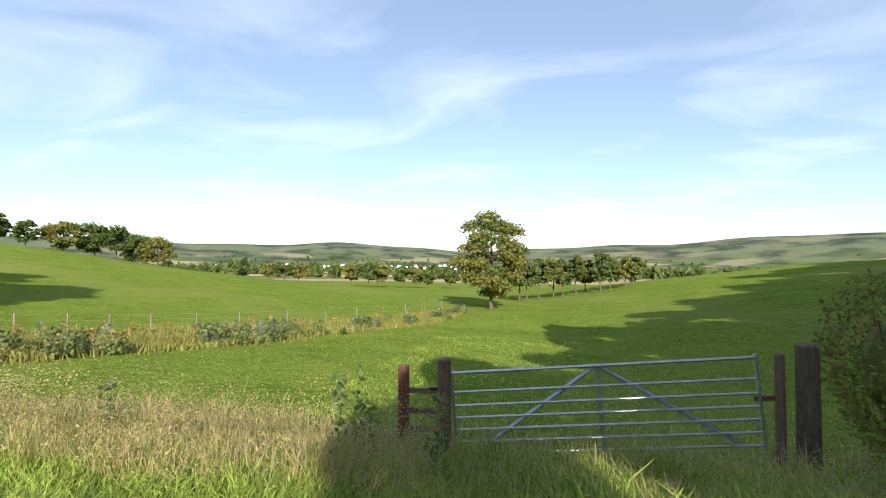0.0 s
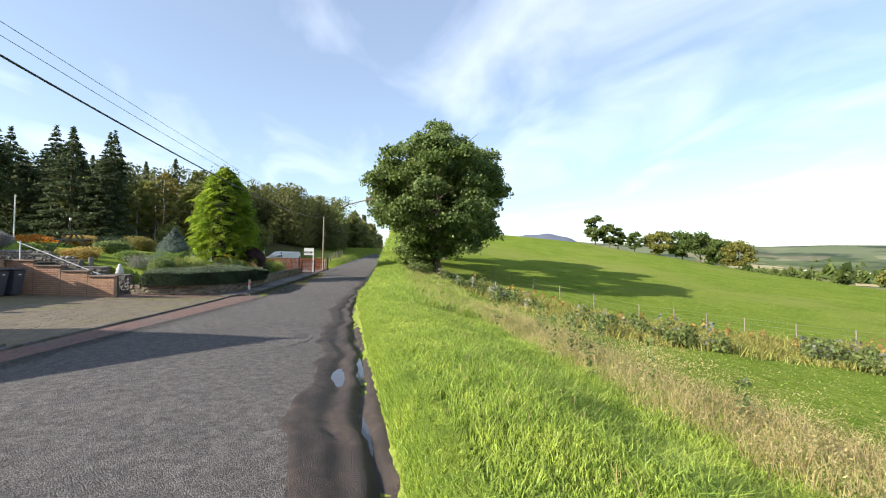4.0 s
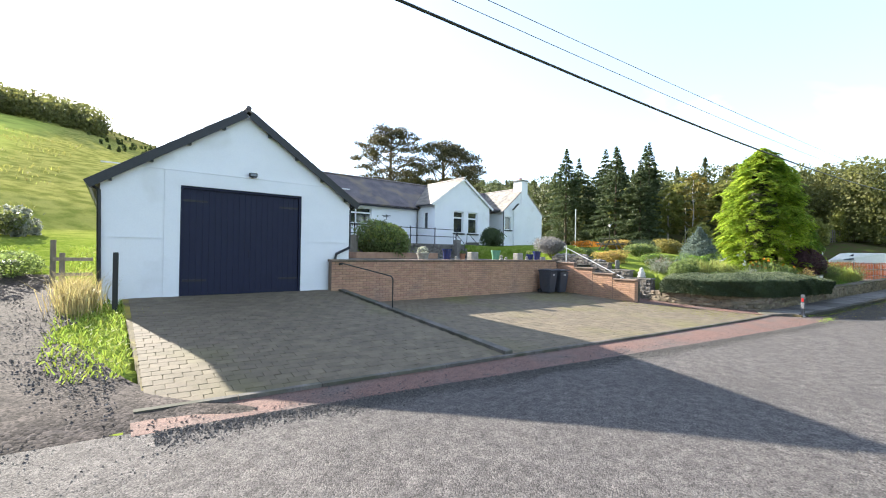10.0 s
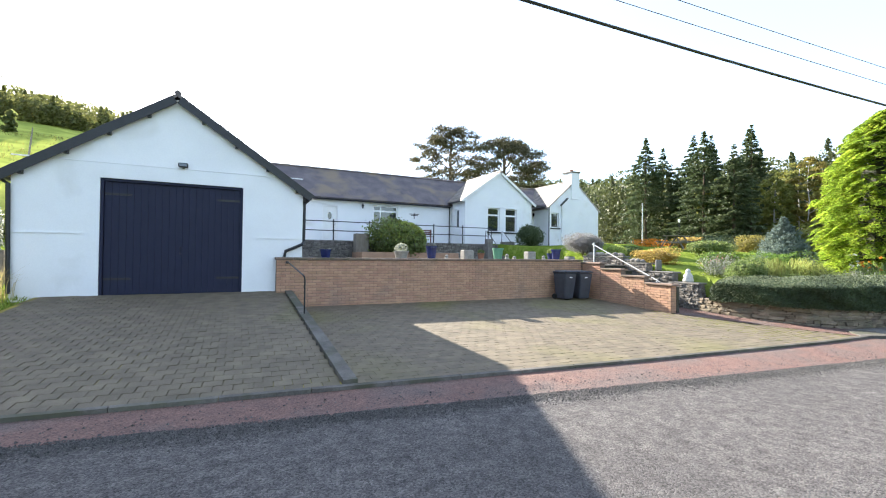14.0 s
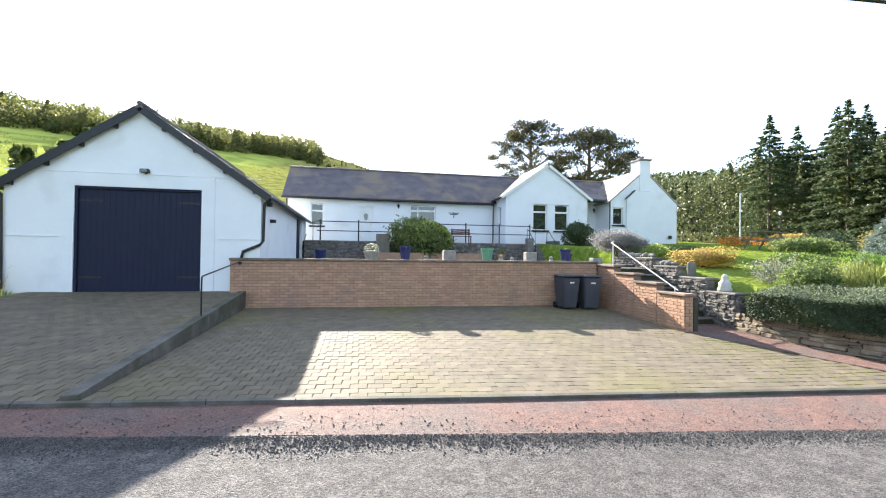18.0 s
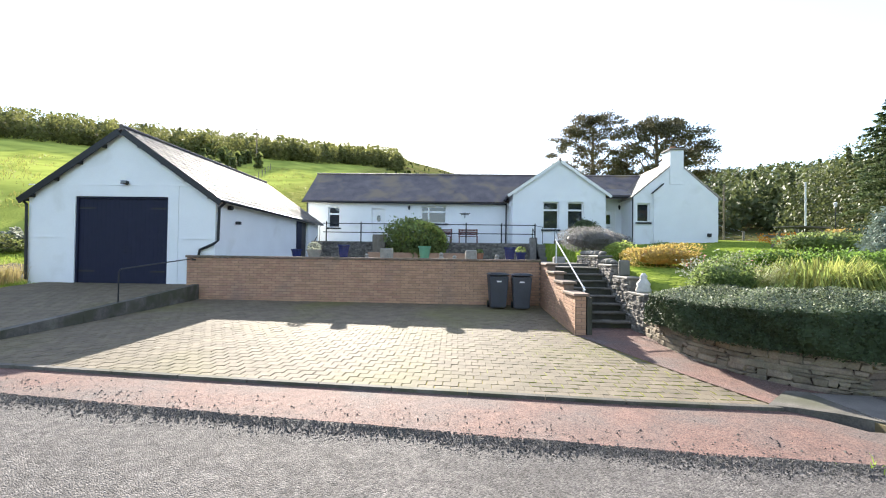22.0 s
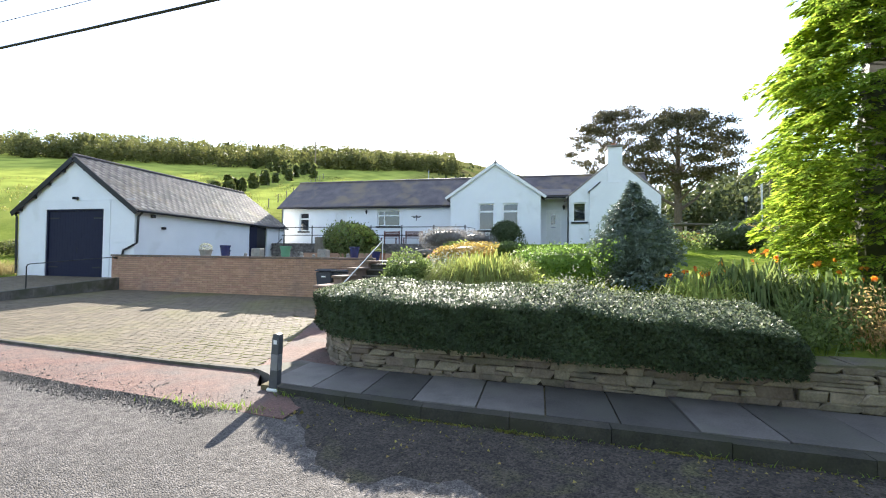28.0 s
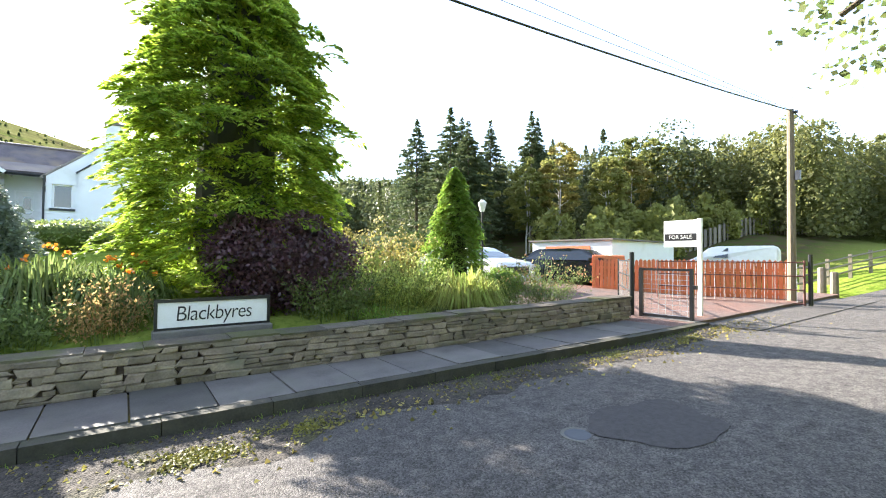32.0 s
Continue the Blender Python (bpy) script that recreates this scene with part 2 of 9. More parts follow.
M_POST = surface("dark grey plastic", (0.085, 0.09, 0.1), (0.055, 0.06, 0.068), rough=0.55, scale=9, fine=60, bump=0.1)
M_MUD = surface("wet mud", (0.074, 0.052, 0.040), (0.024, 0.018, 0.015), rough=0.6, scale=9, fine=70, bump=0.45, depth=0.02, chips=(90, 0.35), stain=(0.03, 0.022, 0.018), stain_scale=1.6, stain_at=(0.5, 0.62))
M_GRIT = surface("road grit", (0.11, 0.10, 0.095), (0.055, 0.05, 0.048), rough=0.8, scale=22, fine=90, bump=0.2, vary=0.6)
M_GRAVEL = surface("gravel track", (0.098, 0.080, 0.070), (0.036, 0.030, 0.027), rough=0.95, scale=5, fine=55, bump=0.9, depth=0.010, stain=(0.05, 0.042, 0.036), stain_scale=0.9, stain_at=(0.5, 0.66), spec=0.15, chips=(38, 0.7))
M_WOOD = surface("weathered wood", (0.19, 0.125, 0.085), (0.10, 0.065, 0.045), rough=0.85, scale=6, fine=60, bump=0.5, stretch=(6, 6, 1))
M_WOODRED = surface("red stained boards", (0.66, 0.17, 0.075), (0.52, 0.115, 0.05), rough=0.75, scale=5, fine=50, bump=0.3, vary=0.15, stretch=(5, 5, 1))
M_WOODGREY = surface("grey wood", (0.25, 0.21, 0.17), (0.15, 0.125, 0.1), rough=0.9, scale=6, fine=60, bump=0.4, vary=0.2, stretch=(5, 5, 1))
M_POLE = surface("pole wood", (0.25, 0.20, 0.14), (0.16, 0.125, 0.085), rough=0.85, scale=5, fine=40, bump=0.4, stretch=(6, 6, 1))
M_GALV = surface("galvanised steel", (0.50, 0.52, 0.55), (0.36, 0.38, 0.41), rough=0.42, metal=0.85, scale=9, fine=60, bump=0.05)
M_ALU = surface("white metal", (0.72, 0.72, 0.70), (0.6, 0.6, 0.58), rough=0.45, scale=9, fine=60, bump=0.05)
M_UPVC = surface("white plastic frame", (0.82, 0.82, 0.82), (0.78, 0.78, 0.78), rough=0.35, scale=5, fine=50, bump=0.03)
M_BARK = surface("bark", (0.16, 0.12, 0.085), (0.07, 0.055, 0.04), rough=0.95, scale=7, fine=40, bump=0.9, depth=0.03, stretch=(4, 4, 1))
M_BIRCH = surface("birch bark", (0.5, 0.47, 0.42), (0.16, 0.13, 0.11), rough=0.9, scale=6, fine=30, bump=0.4, contrast=(0.3, 0.5))
M_BIN = surface("bin plastic", (0.058, 0.062, 0.075), (0.045, 0.048, 0.058), rough=0.5, scale=6, fine=60, bump=0.08)
M_WHITE = surface("white paint", (0.80, 0.80, 0.79), (0.72, 0.72, 0.70), rough=0.6, scale=5, fine=50, bump=0.06)
M_RUST = surface("brown painted steel", (0.16, 0.06, 0.045), (0.11, 0.045, 0.035), rough=0.6, scale=6, fine=60, bump=0.1)
M_RUBBER = surface("rubber", (0.02, 0.02, 0.02), (0.014, 0.014, 0.014), rough=0.8, scale=9, fine=60, bump=0.1)
M_CARPAINT = surface("dark car paint", (0.012, 0.013, 0.016), (0.010, 0.011, 0.013), rough=0.18, scale=3, fine=60, bump=0, spec=0.6)
M_SILVER = surface("silver car paint", (0.62, 0.63, 0.64), (0.58, 0.59, 0.60), rough=0.25, scale=3, fine=60, bump=0, metal=0.3)
M_REDPAINT = surface("red reflector", (0.6, 0.02, 0.02), (0.5, 0.015, 0.015), rough=0.3, scale=6, fine=60, bump=0)
M_BLUEPOT = surface("blue glazed pot", (0.03, 0.04, 0.13), (0.02, 0.025, 0.09), rough=0.2, scale=6, fine=60, bump=0.03)
M_GREENPOT = surface("green pot", (0.12, 0.30, 0.19), (0.09, 0.24, 0.15), rough=0.5, scale=6, fine=60, bump=0.05)
M_STATUE = surface("pale statue stone", (0.62, 0.60, 0.55), (0.42, 0.40, 0.36), rough=0.9, scale=9, fine=60, bump=0.4)
M_STONEPOT = surface("stone trough", (0.34, 0.32, 0.28), (0.2, 0.19, 0.17), rough=0.95, scale=7, fine=60, bump=0.5)
M_TERRA = surface("terracotta", (0.36, 0.16, 0.09), (0.27, 0.12, 0.07), rough=0.85, scale=7, fine=60, bump=0.2)

L_LAWN = leaf("lawn blades", (0.32, 0.385, 0.07), (0.175, 0.24, 0.037), vary=0.35, thru=0.5)
L_VERGE = leaf("verge blades", (0.56, 0.57, 0.115), (0.27, 0.345, 0.06), vary=0.45, thru=0.55, scale=0.8, fine=5.0)
L_STRAW = leaf("seeding grass", (0.529, 0.425, 0.207), (0.345, 0.265, 0.115), vary=0.35, thru=0.4)
L_RUSH = leaf("tawny rushes", (0.35, 0.29, 0.085), (0.22, 0.23, 0.055), vary=0.45, thru=0.4)
L_SYC = leaf("broad leaves", (0.19, 0.225, 0.055), (0.085, 0.11, 0.028), vary=0.45, thru=0.45)
L_OLIVE = leaf("turning leaves", (0.271, 0.228, 0.056), (0.131, 0.14, 0.032), vary=0.4, thru=0.45)
L_FAR = leaf("distant leaves", (0.20, 0.235, 0.062), (0.10, 0.13, 0.034), vary=0.35, thru=0.58)
L_DARK = leaf("dark crown leaves", (0.12, 0.10, 0.05), (0.055, 0.05, 0.026), vary=0.3, thru=0.34)
L_WOOD = leaf("woodland leaves", (0.225, 0.22, 0.07), (0.088, 0.10, 0.035), vary=0.16, thru=0.56, scale=0.2, fine=1.1)
L_SPRUCE = leaf("spruce needles", (0.125, 0.152, 0.07), (0.055, 0.078, 0.036), vary=0.22, thru=0.4)
L_BIRCH = leaf("birch leaves", (0.36, 0.35, 0.095), (0.16, 0.17, 0.048), vary=0.22, thru=0.58, scale=0.5, fine=2.0)
L_BIRCHY = leaf("yellowing birch leaves", (0.36, 0.28, 0.08), (0.17, 0.15, 0.045), vary=0.22, thru=0.58, scale=0.5, fine=2.0)
L_LIME = leaf("golden cypress", (0.54, 0.585, 0.07), (0.17, 0.25, 0.036), vary=0.5, thru=0.66)
L_CYP = leaf("green cypress", (0.235, 0.315, 0.065), (0.095, 0.145, 0.03), vary=0.4, thru=0.58)
L_BLUE = leaf("blue spruce needles", (0.24, 0.295, 0.24), (0.12, 0.16, 0.13), vary=0.22, thru=0.2, spec=0.15)
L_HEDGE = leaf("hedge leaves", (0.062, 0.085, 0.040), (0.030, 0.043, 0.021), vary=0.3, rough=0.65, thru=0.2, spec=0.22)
L_HEDGEGLINT = leaf("sun-glint hedge top leaves", (0.27, 0.285, 0.17), (0.14, 0.16, 0.08), vary=0.45, rough=0.5, thru=0.35, spec=0.4)
L_PURPLE = leaf("purple leaves", (0.13, 0.06, 0.08), (0.06, 0.03, 0.044), vary=0.45, rough=0.4, thru=0.35, spec=0.5)
L_RUSTY = leaf("rusty yellow leaves", (0.50, 0.30, 0.10), (0.30, 0.21, 0.07), vary=0.35)
L_BUSH = leaf("bush leaves", (0.25, 0.29, 0.09), (0.115, 0.145, 0.05), vary=0.45)
L_YELLOW = leaf("yellow green leaves", (0.50, 0.52, 0.145), (0.25, 0.30, 0.075), vary=0.4, thru=0.66)
L_SHADE = leaf("shaded conifer core", (0.05, 0.05, 0.02), (0.025, 0.027, 0.012), vary=0.2, thru=0.1)
L_BRIGHT = leaf("bright conifer", (0.33, 0.47, 0.075), (0.13, 0.21, 0.035), vary=0.4, thru=0.6)
L_GREY = leaf("grey leaves", (0.345, 0.356, 0.287), (0.196, 0.207, 0.161), vary=0.35)
L_LAV = leaf("lavender", (0.287, 0.265, 0.276), (0.172, 0.172, 0.149), vary=0.3)
L_PINK = leaf("red and cream shrub", (0.517, 0.23, 0.138), (0.345, 0.276, 0.115), vary=0.45)
L_FLOWER = leaf("orange flowers", (0.747, 0.23, 0.034), (0.575, 0.138, 0.023), vary=0.3)
L_PINKF = leaf("pink flowers", (0.44, 0.22, 0.21), (0.33, 0.16, 0.15), vary=0.3)
L_MOUND = leaf("arching garden grass", (0.37, 0.385, 0.11), (0.19, 0.225, 0.06), vary=0.4, thru=0.6)
L_WOODD = leaf("plantation needles", (0.135, 0.15, 0.055), (0.055, 0.068, 0.027), vary=0.16, thru=0.4, scale=0.2, fine=1.1)
L_MOSS = leaf("gutter moss", (0.24, 0.21, 0.035), (0.11, 0.11, 0.025), vary=0.2, thru=0.2)
L_FALLEN = leaf("fallen leaves", (0.36, 0.28, 0.08), (0.12, 0.085, 0.035), vary=0.5, thru=0.35)
L_GORSE = leaf("hill scrub", (0.175, 0.184, 0.061), (0.088, 0.105, 0.035), vary=0.4, thru=0.58)


def glass_mat():
    m, n, l, b = nodes_of("window glass")
    b.inputs["Base Color"].default_value = (0.02, 0.025, 0.03, 1)
    b.inputs["Roughness"].default_value = 0.03
    b.inputs["Specular IOR Level"].default_value = 0.9
    return m


M_GLASS = glass_mat()


def water_mat():
    m, n, l, b = nodes_of("puddle water")
    b.inputs["Base Color"].default_value = (0.055, 0.05, 0.05, 1)
    b.inputs["Roughness"].default_value = 0.06
    return m


M_WATER = water_mat()


def ground_mat():
    """Pasture near by, a patchwork of fields farther off, moor on the hill to the north."""
    m, n, l, b = nodes_of("pasture")
    geo = n.new("ShaderNodeNewGeometry")

    def noise_at(scale, detail=5, vec=None):
        k = n.new("ShaderNodeTexNoise"); k.inputs["Scale"].default_value, k.inputs["Detail"].default_value = scale, detail
        l.new(vec or geo.outputs["Position"], k.inputs[0])
        return k.outputs[0]

    def mix(fac, a, c, mode="MIX"):
        k = n.new("ShaderNodeMixRGB"); k.blend_type = mode
        if isinstance(fac, float):
            k.inputs[0].default_value = fac
        else:
            l.new(fac, k.inputs[0])
        for slot, v in ((1, a), (2, c)):
            if isinstance(v, tuple):
                k.inputs[slot].default_value = (*v, 1)
            else:
                l.new(v, k.inputs[slot])
        return k.outputs[0]

    def rng(v, lo, hi, to=(0, 1)):
        k = n.new("ShaderNodeMapRange")
        k.inputs[1].default_value, k.inputs[2].default_value = lo, hi
        k.inputs[3].default_value, k.inputs[4].default_value = to
        l.new(v, k.inputs[0])
        return k.outputs[0]

    grass = mix(rng(noise_at(0.35, 8), 0.3, 0.7), (0.095, 0.15, 0.018), (0.18, 0.23, 0.036))
    grass = mix(rng(noise_at(3.0, 6), 0.42, 0.66), grass, (0.20, 0.245, 0.05))
    grass = mix(rng(noise_at(11.0, 5), 0.50, 0.70), grass, (0.075, 0.125, 0.018))
    grass = mix(rng(noise_at(0.05, 4), 0.5, 0.75), grass, (0.20, 0.22, 0.06))
    # a patchwork of fields beyond
    mp = n.new("ShaderNodeMapping"); mp.inputs["Scale"].default_value = (0.0016, 0.0032, 0); mp.inputs["Rotation"].default_value = (0, 0, 0.5)
    l.new(geo.outputs["Position"], mp.inputs[0])
    vo = n.new("ShaderNodeTexVoronoi"); vo.inputs["Scale"].default_value = 2.4
    l.new(mp.outputs[0], vo.inputs[0])
    rp = n.new("ShaderNodeValToRGB"); rp.color_ramp.interpolation = "CONSTANT"
    cols = [(0.105, 0.15, 0.045), (0.40, 0.34, 0.19), (0.12, 0.155, 0.055), (0.06, 0.09, 0.035), (0.29, 0.255, 0.155), (0.10, 0.135, 0.045), (0.18, 0.18, 0.09)]
    for i, c in enumerate(cols):
        e = rp.color_ramp.elements[i] if i < 2 else rp.color_ramp.elements.new(i / len(cols))
        e.position, e.color = i / len(cols), (*c, 1)
    sp = n.new("ShaderNodeSeparateColor"); l.new(vo.outputs["Color"], sp.inputs[0]); l.new(sp.outputs[0], rp.inputs[0])
    far = mix(rng(noise_at(0.004, 6), 0.52, 0.6), rp.outputs[0], (0.045, 0.065, 0.03))
    dist = n.new("ShaderNodeVectorMath"); dist.operation = "LENGTH"; l.new(geo.outputs["Position"], dist.inputs[0])
    sep = n.new("ShaderNodeSeparateXYZ"); l.new(geo.outputs["Position"], sep.inputs[0])
    col = mix(rng(dist.outputs["Value"], 230, 300), grass, far)
    # uplands on the rim of the valley: haze-dulled colour mixed in by distance
    hazy_upland = mix(rng(noise_at(0.006, 8), 0.46, 0.58), (0.135, 0.155, 0.10), (0.05, 0.066, 0.054))
    col = mix(rng(dist.outputs["Value"], 1900, 2700, (0, 0.85)), col, hazy_upland)
    # rough moor on the hill behind the house
    moor = mix(rng(noise_at(0.06, 8), 0.4, 0.62), (0.19, 0.18, 0.06), (0.08, 0.068, 0.034))
    moor = mix(rng(noise_at(0.5, 6), 0.45, 0.65), moor, (0.25, 0.23, 0.085))
    hill = n.new("ShaderNodeMath"); hill.operation = "MULTIPLY"
    l.new(rng(sep.outputs[1], 75, 110), hill.inputs[0]); l.new(rng(noise_at(0.02, 3), 0.3, 0.36), hill.inputs[1])
    col = mix(hill.outputs[0], col, moor)
    rough = mix(rng(noise_at(0.9, 8), 0.4, 0.62), (0.33, 0.31, 0.09), (0.17, 0.18, 0.042))
    west = n.new("ShaderNodeMath"); west.operation = "MULTIPLY"
    l.new(rng(sep.outputs[0], 14, 2), west.inputs[0]); l.new(rng(sep.outputs[1], 10, 26), west.inputs[1])
    brow = n.new("ShaderNodeMath"); brow.operation = "MULTIPLY"
    l.new(west.outputs[0], brow.inputs[0]); l.new(rng(sep.outputs[1], 112, 92), brow.inputs[1])
    col = mix(brow.outputs[0], col, rough)
    hay = mix(rng(noise_at(0.22, 8), 0.4, 0.62), (0.42, 0.45, 0.10), (0.26, 0.30, 0.065))
    meadow = n.new("ShaderNodeMath"); meadow.operation = "MULTIPLY"
    l.new(rng(sep.outputs[0], -11, -16), meadow.inputs[0]); l.new(rng(sep.outputs[1], 6, 20), meadow.inputs[1])
    upper = n.new("ShaderNodeMath"); upper.operation = "MULTIPLY"
    l.new(meadow.outputs[0], upper.inputs[0]); l.new(rng(sep.outputs[1], 112, 92), upper.inputs[1])
    col = mix(upper.outputs[0], col, hay)
    litter = mix(rng(noise_at(1.4, 8), 0.4, 0.6), (0.075, 0.058, 0.032), (0.06, 0.075, 0.022))
    wood_floor = n.new("ShaderNodeMath"); wood_floor.operation = "MULTIPLY"
    l.new(rng(sep.outputs[0], 38, 43), wood_floor.inputs[0]); l.new(rng(sep.outputs[1], -9, -5), wood_floor.inputs[1])
    near_by = n.new("ShaderNodeMath"); near_by.operation = "MULTIPLY"
    l.new(wood_floor.outputs[0], near_by.inputs[0]); l.new(rng(dist.outputs["Value"], 150, 120), near_by.inputs[1])
    col = mix(near_by.outputs[0], col, litter)
    l.new(col, b.inputs["Base Color"])
    b.inputs["Roughness"].default_value, b.inputs["Specular IOR Level"].default_value = 1.0, 0.0
    bp = n.new("ShaderNodeBump"); bp.inputs["Strength"].default_value, bp.inputs["Distance"].default_value = 0.7, 0.12
    l.new(noise_at(6.0, 8), bp.inputs["Height"]); l.new(bp.outputs[0], b.inputs["Normal"])
    return m


M_GROUND = ground_mat()

# ---------------------------------------------------------------- building helpers


def mesh_obj(name, verts, faces, material=None, parent=None, label="", smooth=False):
    me = bpy.data.meshes.new(name)
    me.from_pydata(verts, [], faces)
    me.update()
    if material:
        me.materials.append(material)
    if smooth:
        me.shade_smooth()
    ob = new(name, me)
    if parent:
        ob.parent = parent
    if label:
        ob["label"] = label
    return ob


def part(name, bm, material, parent=None, label="", smooth=False):
    me = bpy.data.meshes.new(name)
    bm.to_mesh(me)
    bm.free()
    me.materials.append(material)
    if smooth:
        me.shade_smooth()
    ob = new(name, me)
    if parent:
        ob.parent = parent
    if label:
        ob["label"] = label
    return ob


def box(bm, x0, x1, y0, y1, z0, z1, m=None, bevel=0.0):
    r = bmesh.ops.create_cube(bm, size=1.0)
    vs = r["verts"]
    for v in vs:
        v.co = Vector((x0 + (v.co.x + 0.5) * (x1 - x0), y0 + (v.co.y + 0.5) * (y1 - y0), z0 + (v.co.z + 0.5) * (z1 - z0)))
    if bevel:
        es = list({e for v in vs for e in v.link_edges})
        g = bmesh.ops.bevel(bm, geom=es, offset=bevel, segments=1, affect="EDGES")
        vs = list({v for f in g["faces"] for v in f.verts} | {v for v in vs if v.is_valid})
    if m is not None:
        bmesh.ops.transform(bm, matrix=m, verts=[v for v in vs if v.is_valid])
    return vs


def boxed(*args, **kw):
    bm = bmesh.new()
    box(bm, *args, **kw)
    return bm


def tube(bm, a, b, r0, r1=None, n=8, caps=True):
    a, b = Vector(a), Vector(b)
    r1 = r0 if r1 is None else r1
    q = (b - a).to_track_quat("Z", "Y")
    ra = [bm.verts.new(a + q @ Vector((math.cos(2 * math.pi * i / n) * r0, math.sin(2 * math.pi * i / n) * r0, 0))) for i in range(n)]
    rb = [bm.verts.new(b + q @ Vector((math.cos(2 * math.pi * i / n) * r1, math.sin(2 * math.pi * i / n) * r1, 0))) for i in range(n)]
    for i in range(n):
        bm.faces.new((ra[i], ra[(i + 1) % n], rb[(i + 1) % n], rb[i]))
    if caps:
        bm.faces.new(ra[::-1])
        bm.faces.new(rb)


def pipe(bm, pts, r, n=8):
    """A bent tube through the points with one ring at each."""
    pts = [Vector(p) for p in pts]
    rings = []
    for i, p in enumerate(pts):
        d = (pts[min(i + 1, len(pts) - 1)] - pts[max(i - 1, 0)]).normalized()
        q = d.to_track_quat("Z", "Y")
        rings.append([bm.verts.new(p + q @ Vector((math.cos(2 * math.pi * k / n) * r, math.sin(2 * math.pi * k / n) * r, 0))) for k in range(n)])
    for ra, rb in zip(rings, rings[1:]):
        for i in range(n):
            bm.faces.new((ra[i], ra[(i + 1) % n], rb[(i + 1) % n], rb[i]))
    bm.faces.new(rings[0][::-1])
    bm.faces.new(rings[-1])


def tubed(*args, **kw):
    bm = bmesh.new()
    tube(bm, *args, **kw)
    return bm


def piped(*args, **kw):
    bm = bmesh.new()
    pipe(bm, *args, **kw)
    return bm


def lathe(bm, profile, n=16, at=(0, 0, 0)):
    """Turned shape from (radius, height) pairs."""
    rings = [[bm.verts.new((at[0] + r * math.cos(2 * math.pi * i / n), at[1] + r * math.sin(2 * math.pi * i / n), at[2] + z)) for i in range(n)] for r, z in profile]
    for ra, rb in zip(rings, rings[1:]):
        for i in range(n):
            bm.faces.new((ra[i], ra[(i + 1) % n], rb[(i + 1) % n], rb[i]))
    bm.faces.new(rings[0][::-1])
    bm.faces.new(rings[-1])


def lathed(profile, n=16, at=(0, 0, 0)):
    bm = bmesh.new()
    lathe(bm, profile, n, at)
    return bm


def prism(bm, outline, y0, y1):
    """An outline in x and z pushed from y0 to y1."""
    a = [bm.verts.new((x, y0, z)) for x, z in outline]
    b = [bm.verts.new((x, y1, z)) for x, z in outline]
    n = len(outline)
    bm.faces.new(a)
    bm.faces.new(b[::-1])
    for i in range(n):
        bm.faces.new((a[(i + 1) % n], a[i], b[i], b[(i + 1) % n]))
    bmesh.ops.recalc_face_normals(bm, faces=bm.faces)


def thing(name, at, label, category, group="", turn=0.0):
    """An Empty at a thing's base."""
    e = new(name)
    e.empty_display_size = 0.1
    e.matrix_basis = pose(*at, 0, 0, turn)
    return tagged(e, label, category, group)


def quads_obj(name, verts, material, parent=None, per=4, mats=None, mat_idx=None):
    """A mesh of loose quads from an array of n * 4 corners."""
    n = len(verts) // per
    me = bpy.data.meshes.new(name)
    me.vertices.add(len(verts)); me.vertices.foreach_set("co", np.asarray(verts, np.float32).ravel())
    me.loops.add(n * per); me.loops.foreach_set("vertex_index", np.arange(n * per, dtype=np.int32))
    me.polygons.add(n)
    me.polygons.foreach_set("loop_start", np.arange(0, n * per, per, dtype=np.int32))
    for m in (mats or [material]):
        me.materials.append(m)
    if mat_idx is not None:
        me.polygons.foreach_set("material_index", np.asarray(mat_idx, np.int32))
    me.update(calc_edges=True)
    ob = new(name, me)
    if parent:
        ob.parent = parent
    return ob


def unit_vectors(rng, n):
    v = rng.normal(size=(n, 3))
    return v / np.linalg.norm(v, axis=1, keepdims=True)


def leaf_quads(rng, pos, size, up=0.0, normal=None, aspect=0.6, spread=1.0):
    """A kite-shaped leaf at each position, turned at random or roughly facing normal."""
    n = len(pos)
    d = unit_vectors(rng, n)
    d[:, 2] += up
    if normal is not None:
        nn = normal + unit_vectors(rng, n) * spread
    else:
        nn = unit_vectors(rng, n)
    d /= np.linalg.norm(d, axis=1, keepdims=True)
    w = np.cross(d, nn)
    w /= np.linalg.norm(w, axis=1, keepdims=True) + 1e-9
    s = (size * rng.uniform(0.6, 1.4, n))[:, None]
    base, tip = pos - d * s * 0.5, pos + d * s * 0.5
    mid = pos + d * s * 0.05
    out = np.empty((n, 4, 3))
    out[:, 0], out[:, 1], out[:, 2], out[:, 3] = base, mid + w * s * aspect * 0.5, tip, mid - w * s * aspect * 0.5
    return out.reshape(-1, 3)


# ---------------------------------------------------------------- the lie of the land
def road_z(x):
    x = np.asarray(x, float)
    return np.interp(x, [-69, -9, -5, 0, 5, 10, 14], [-0.66, 0.06, 0.05, -0.04, -0.14, -0.22, -0.22]) + 0.022 * np.clip(x - 14, 0, 14) + 0.034 * np.clip(x - 28, 0, 70)


def road_south(x):
    x = np.asarray(x, float)
    return -12.70 - 0.01 * np.clip(x, 0, 8) - 0.115 * np.clip(x - 8, 0, 400)


def road_north(x):
    x = np.asarray(x, float)
    return np.where(x < 12.6, -7.32 - 0.102 * np.clip(x, -60, 12.6), -8.02 - 0.118 * (x - 12.6))


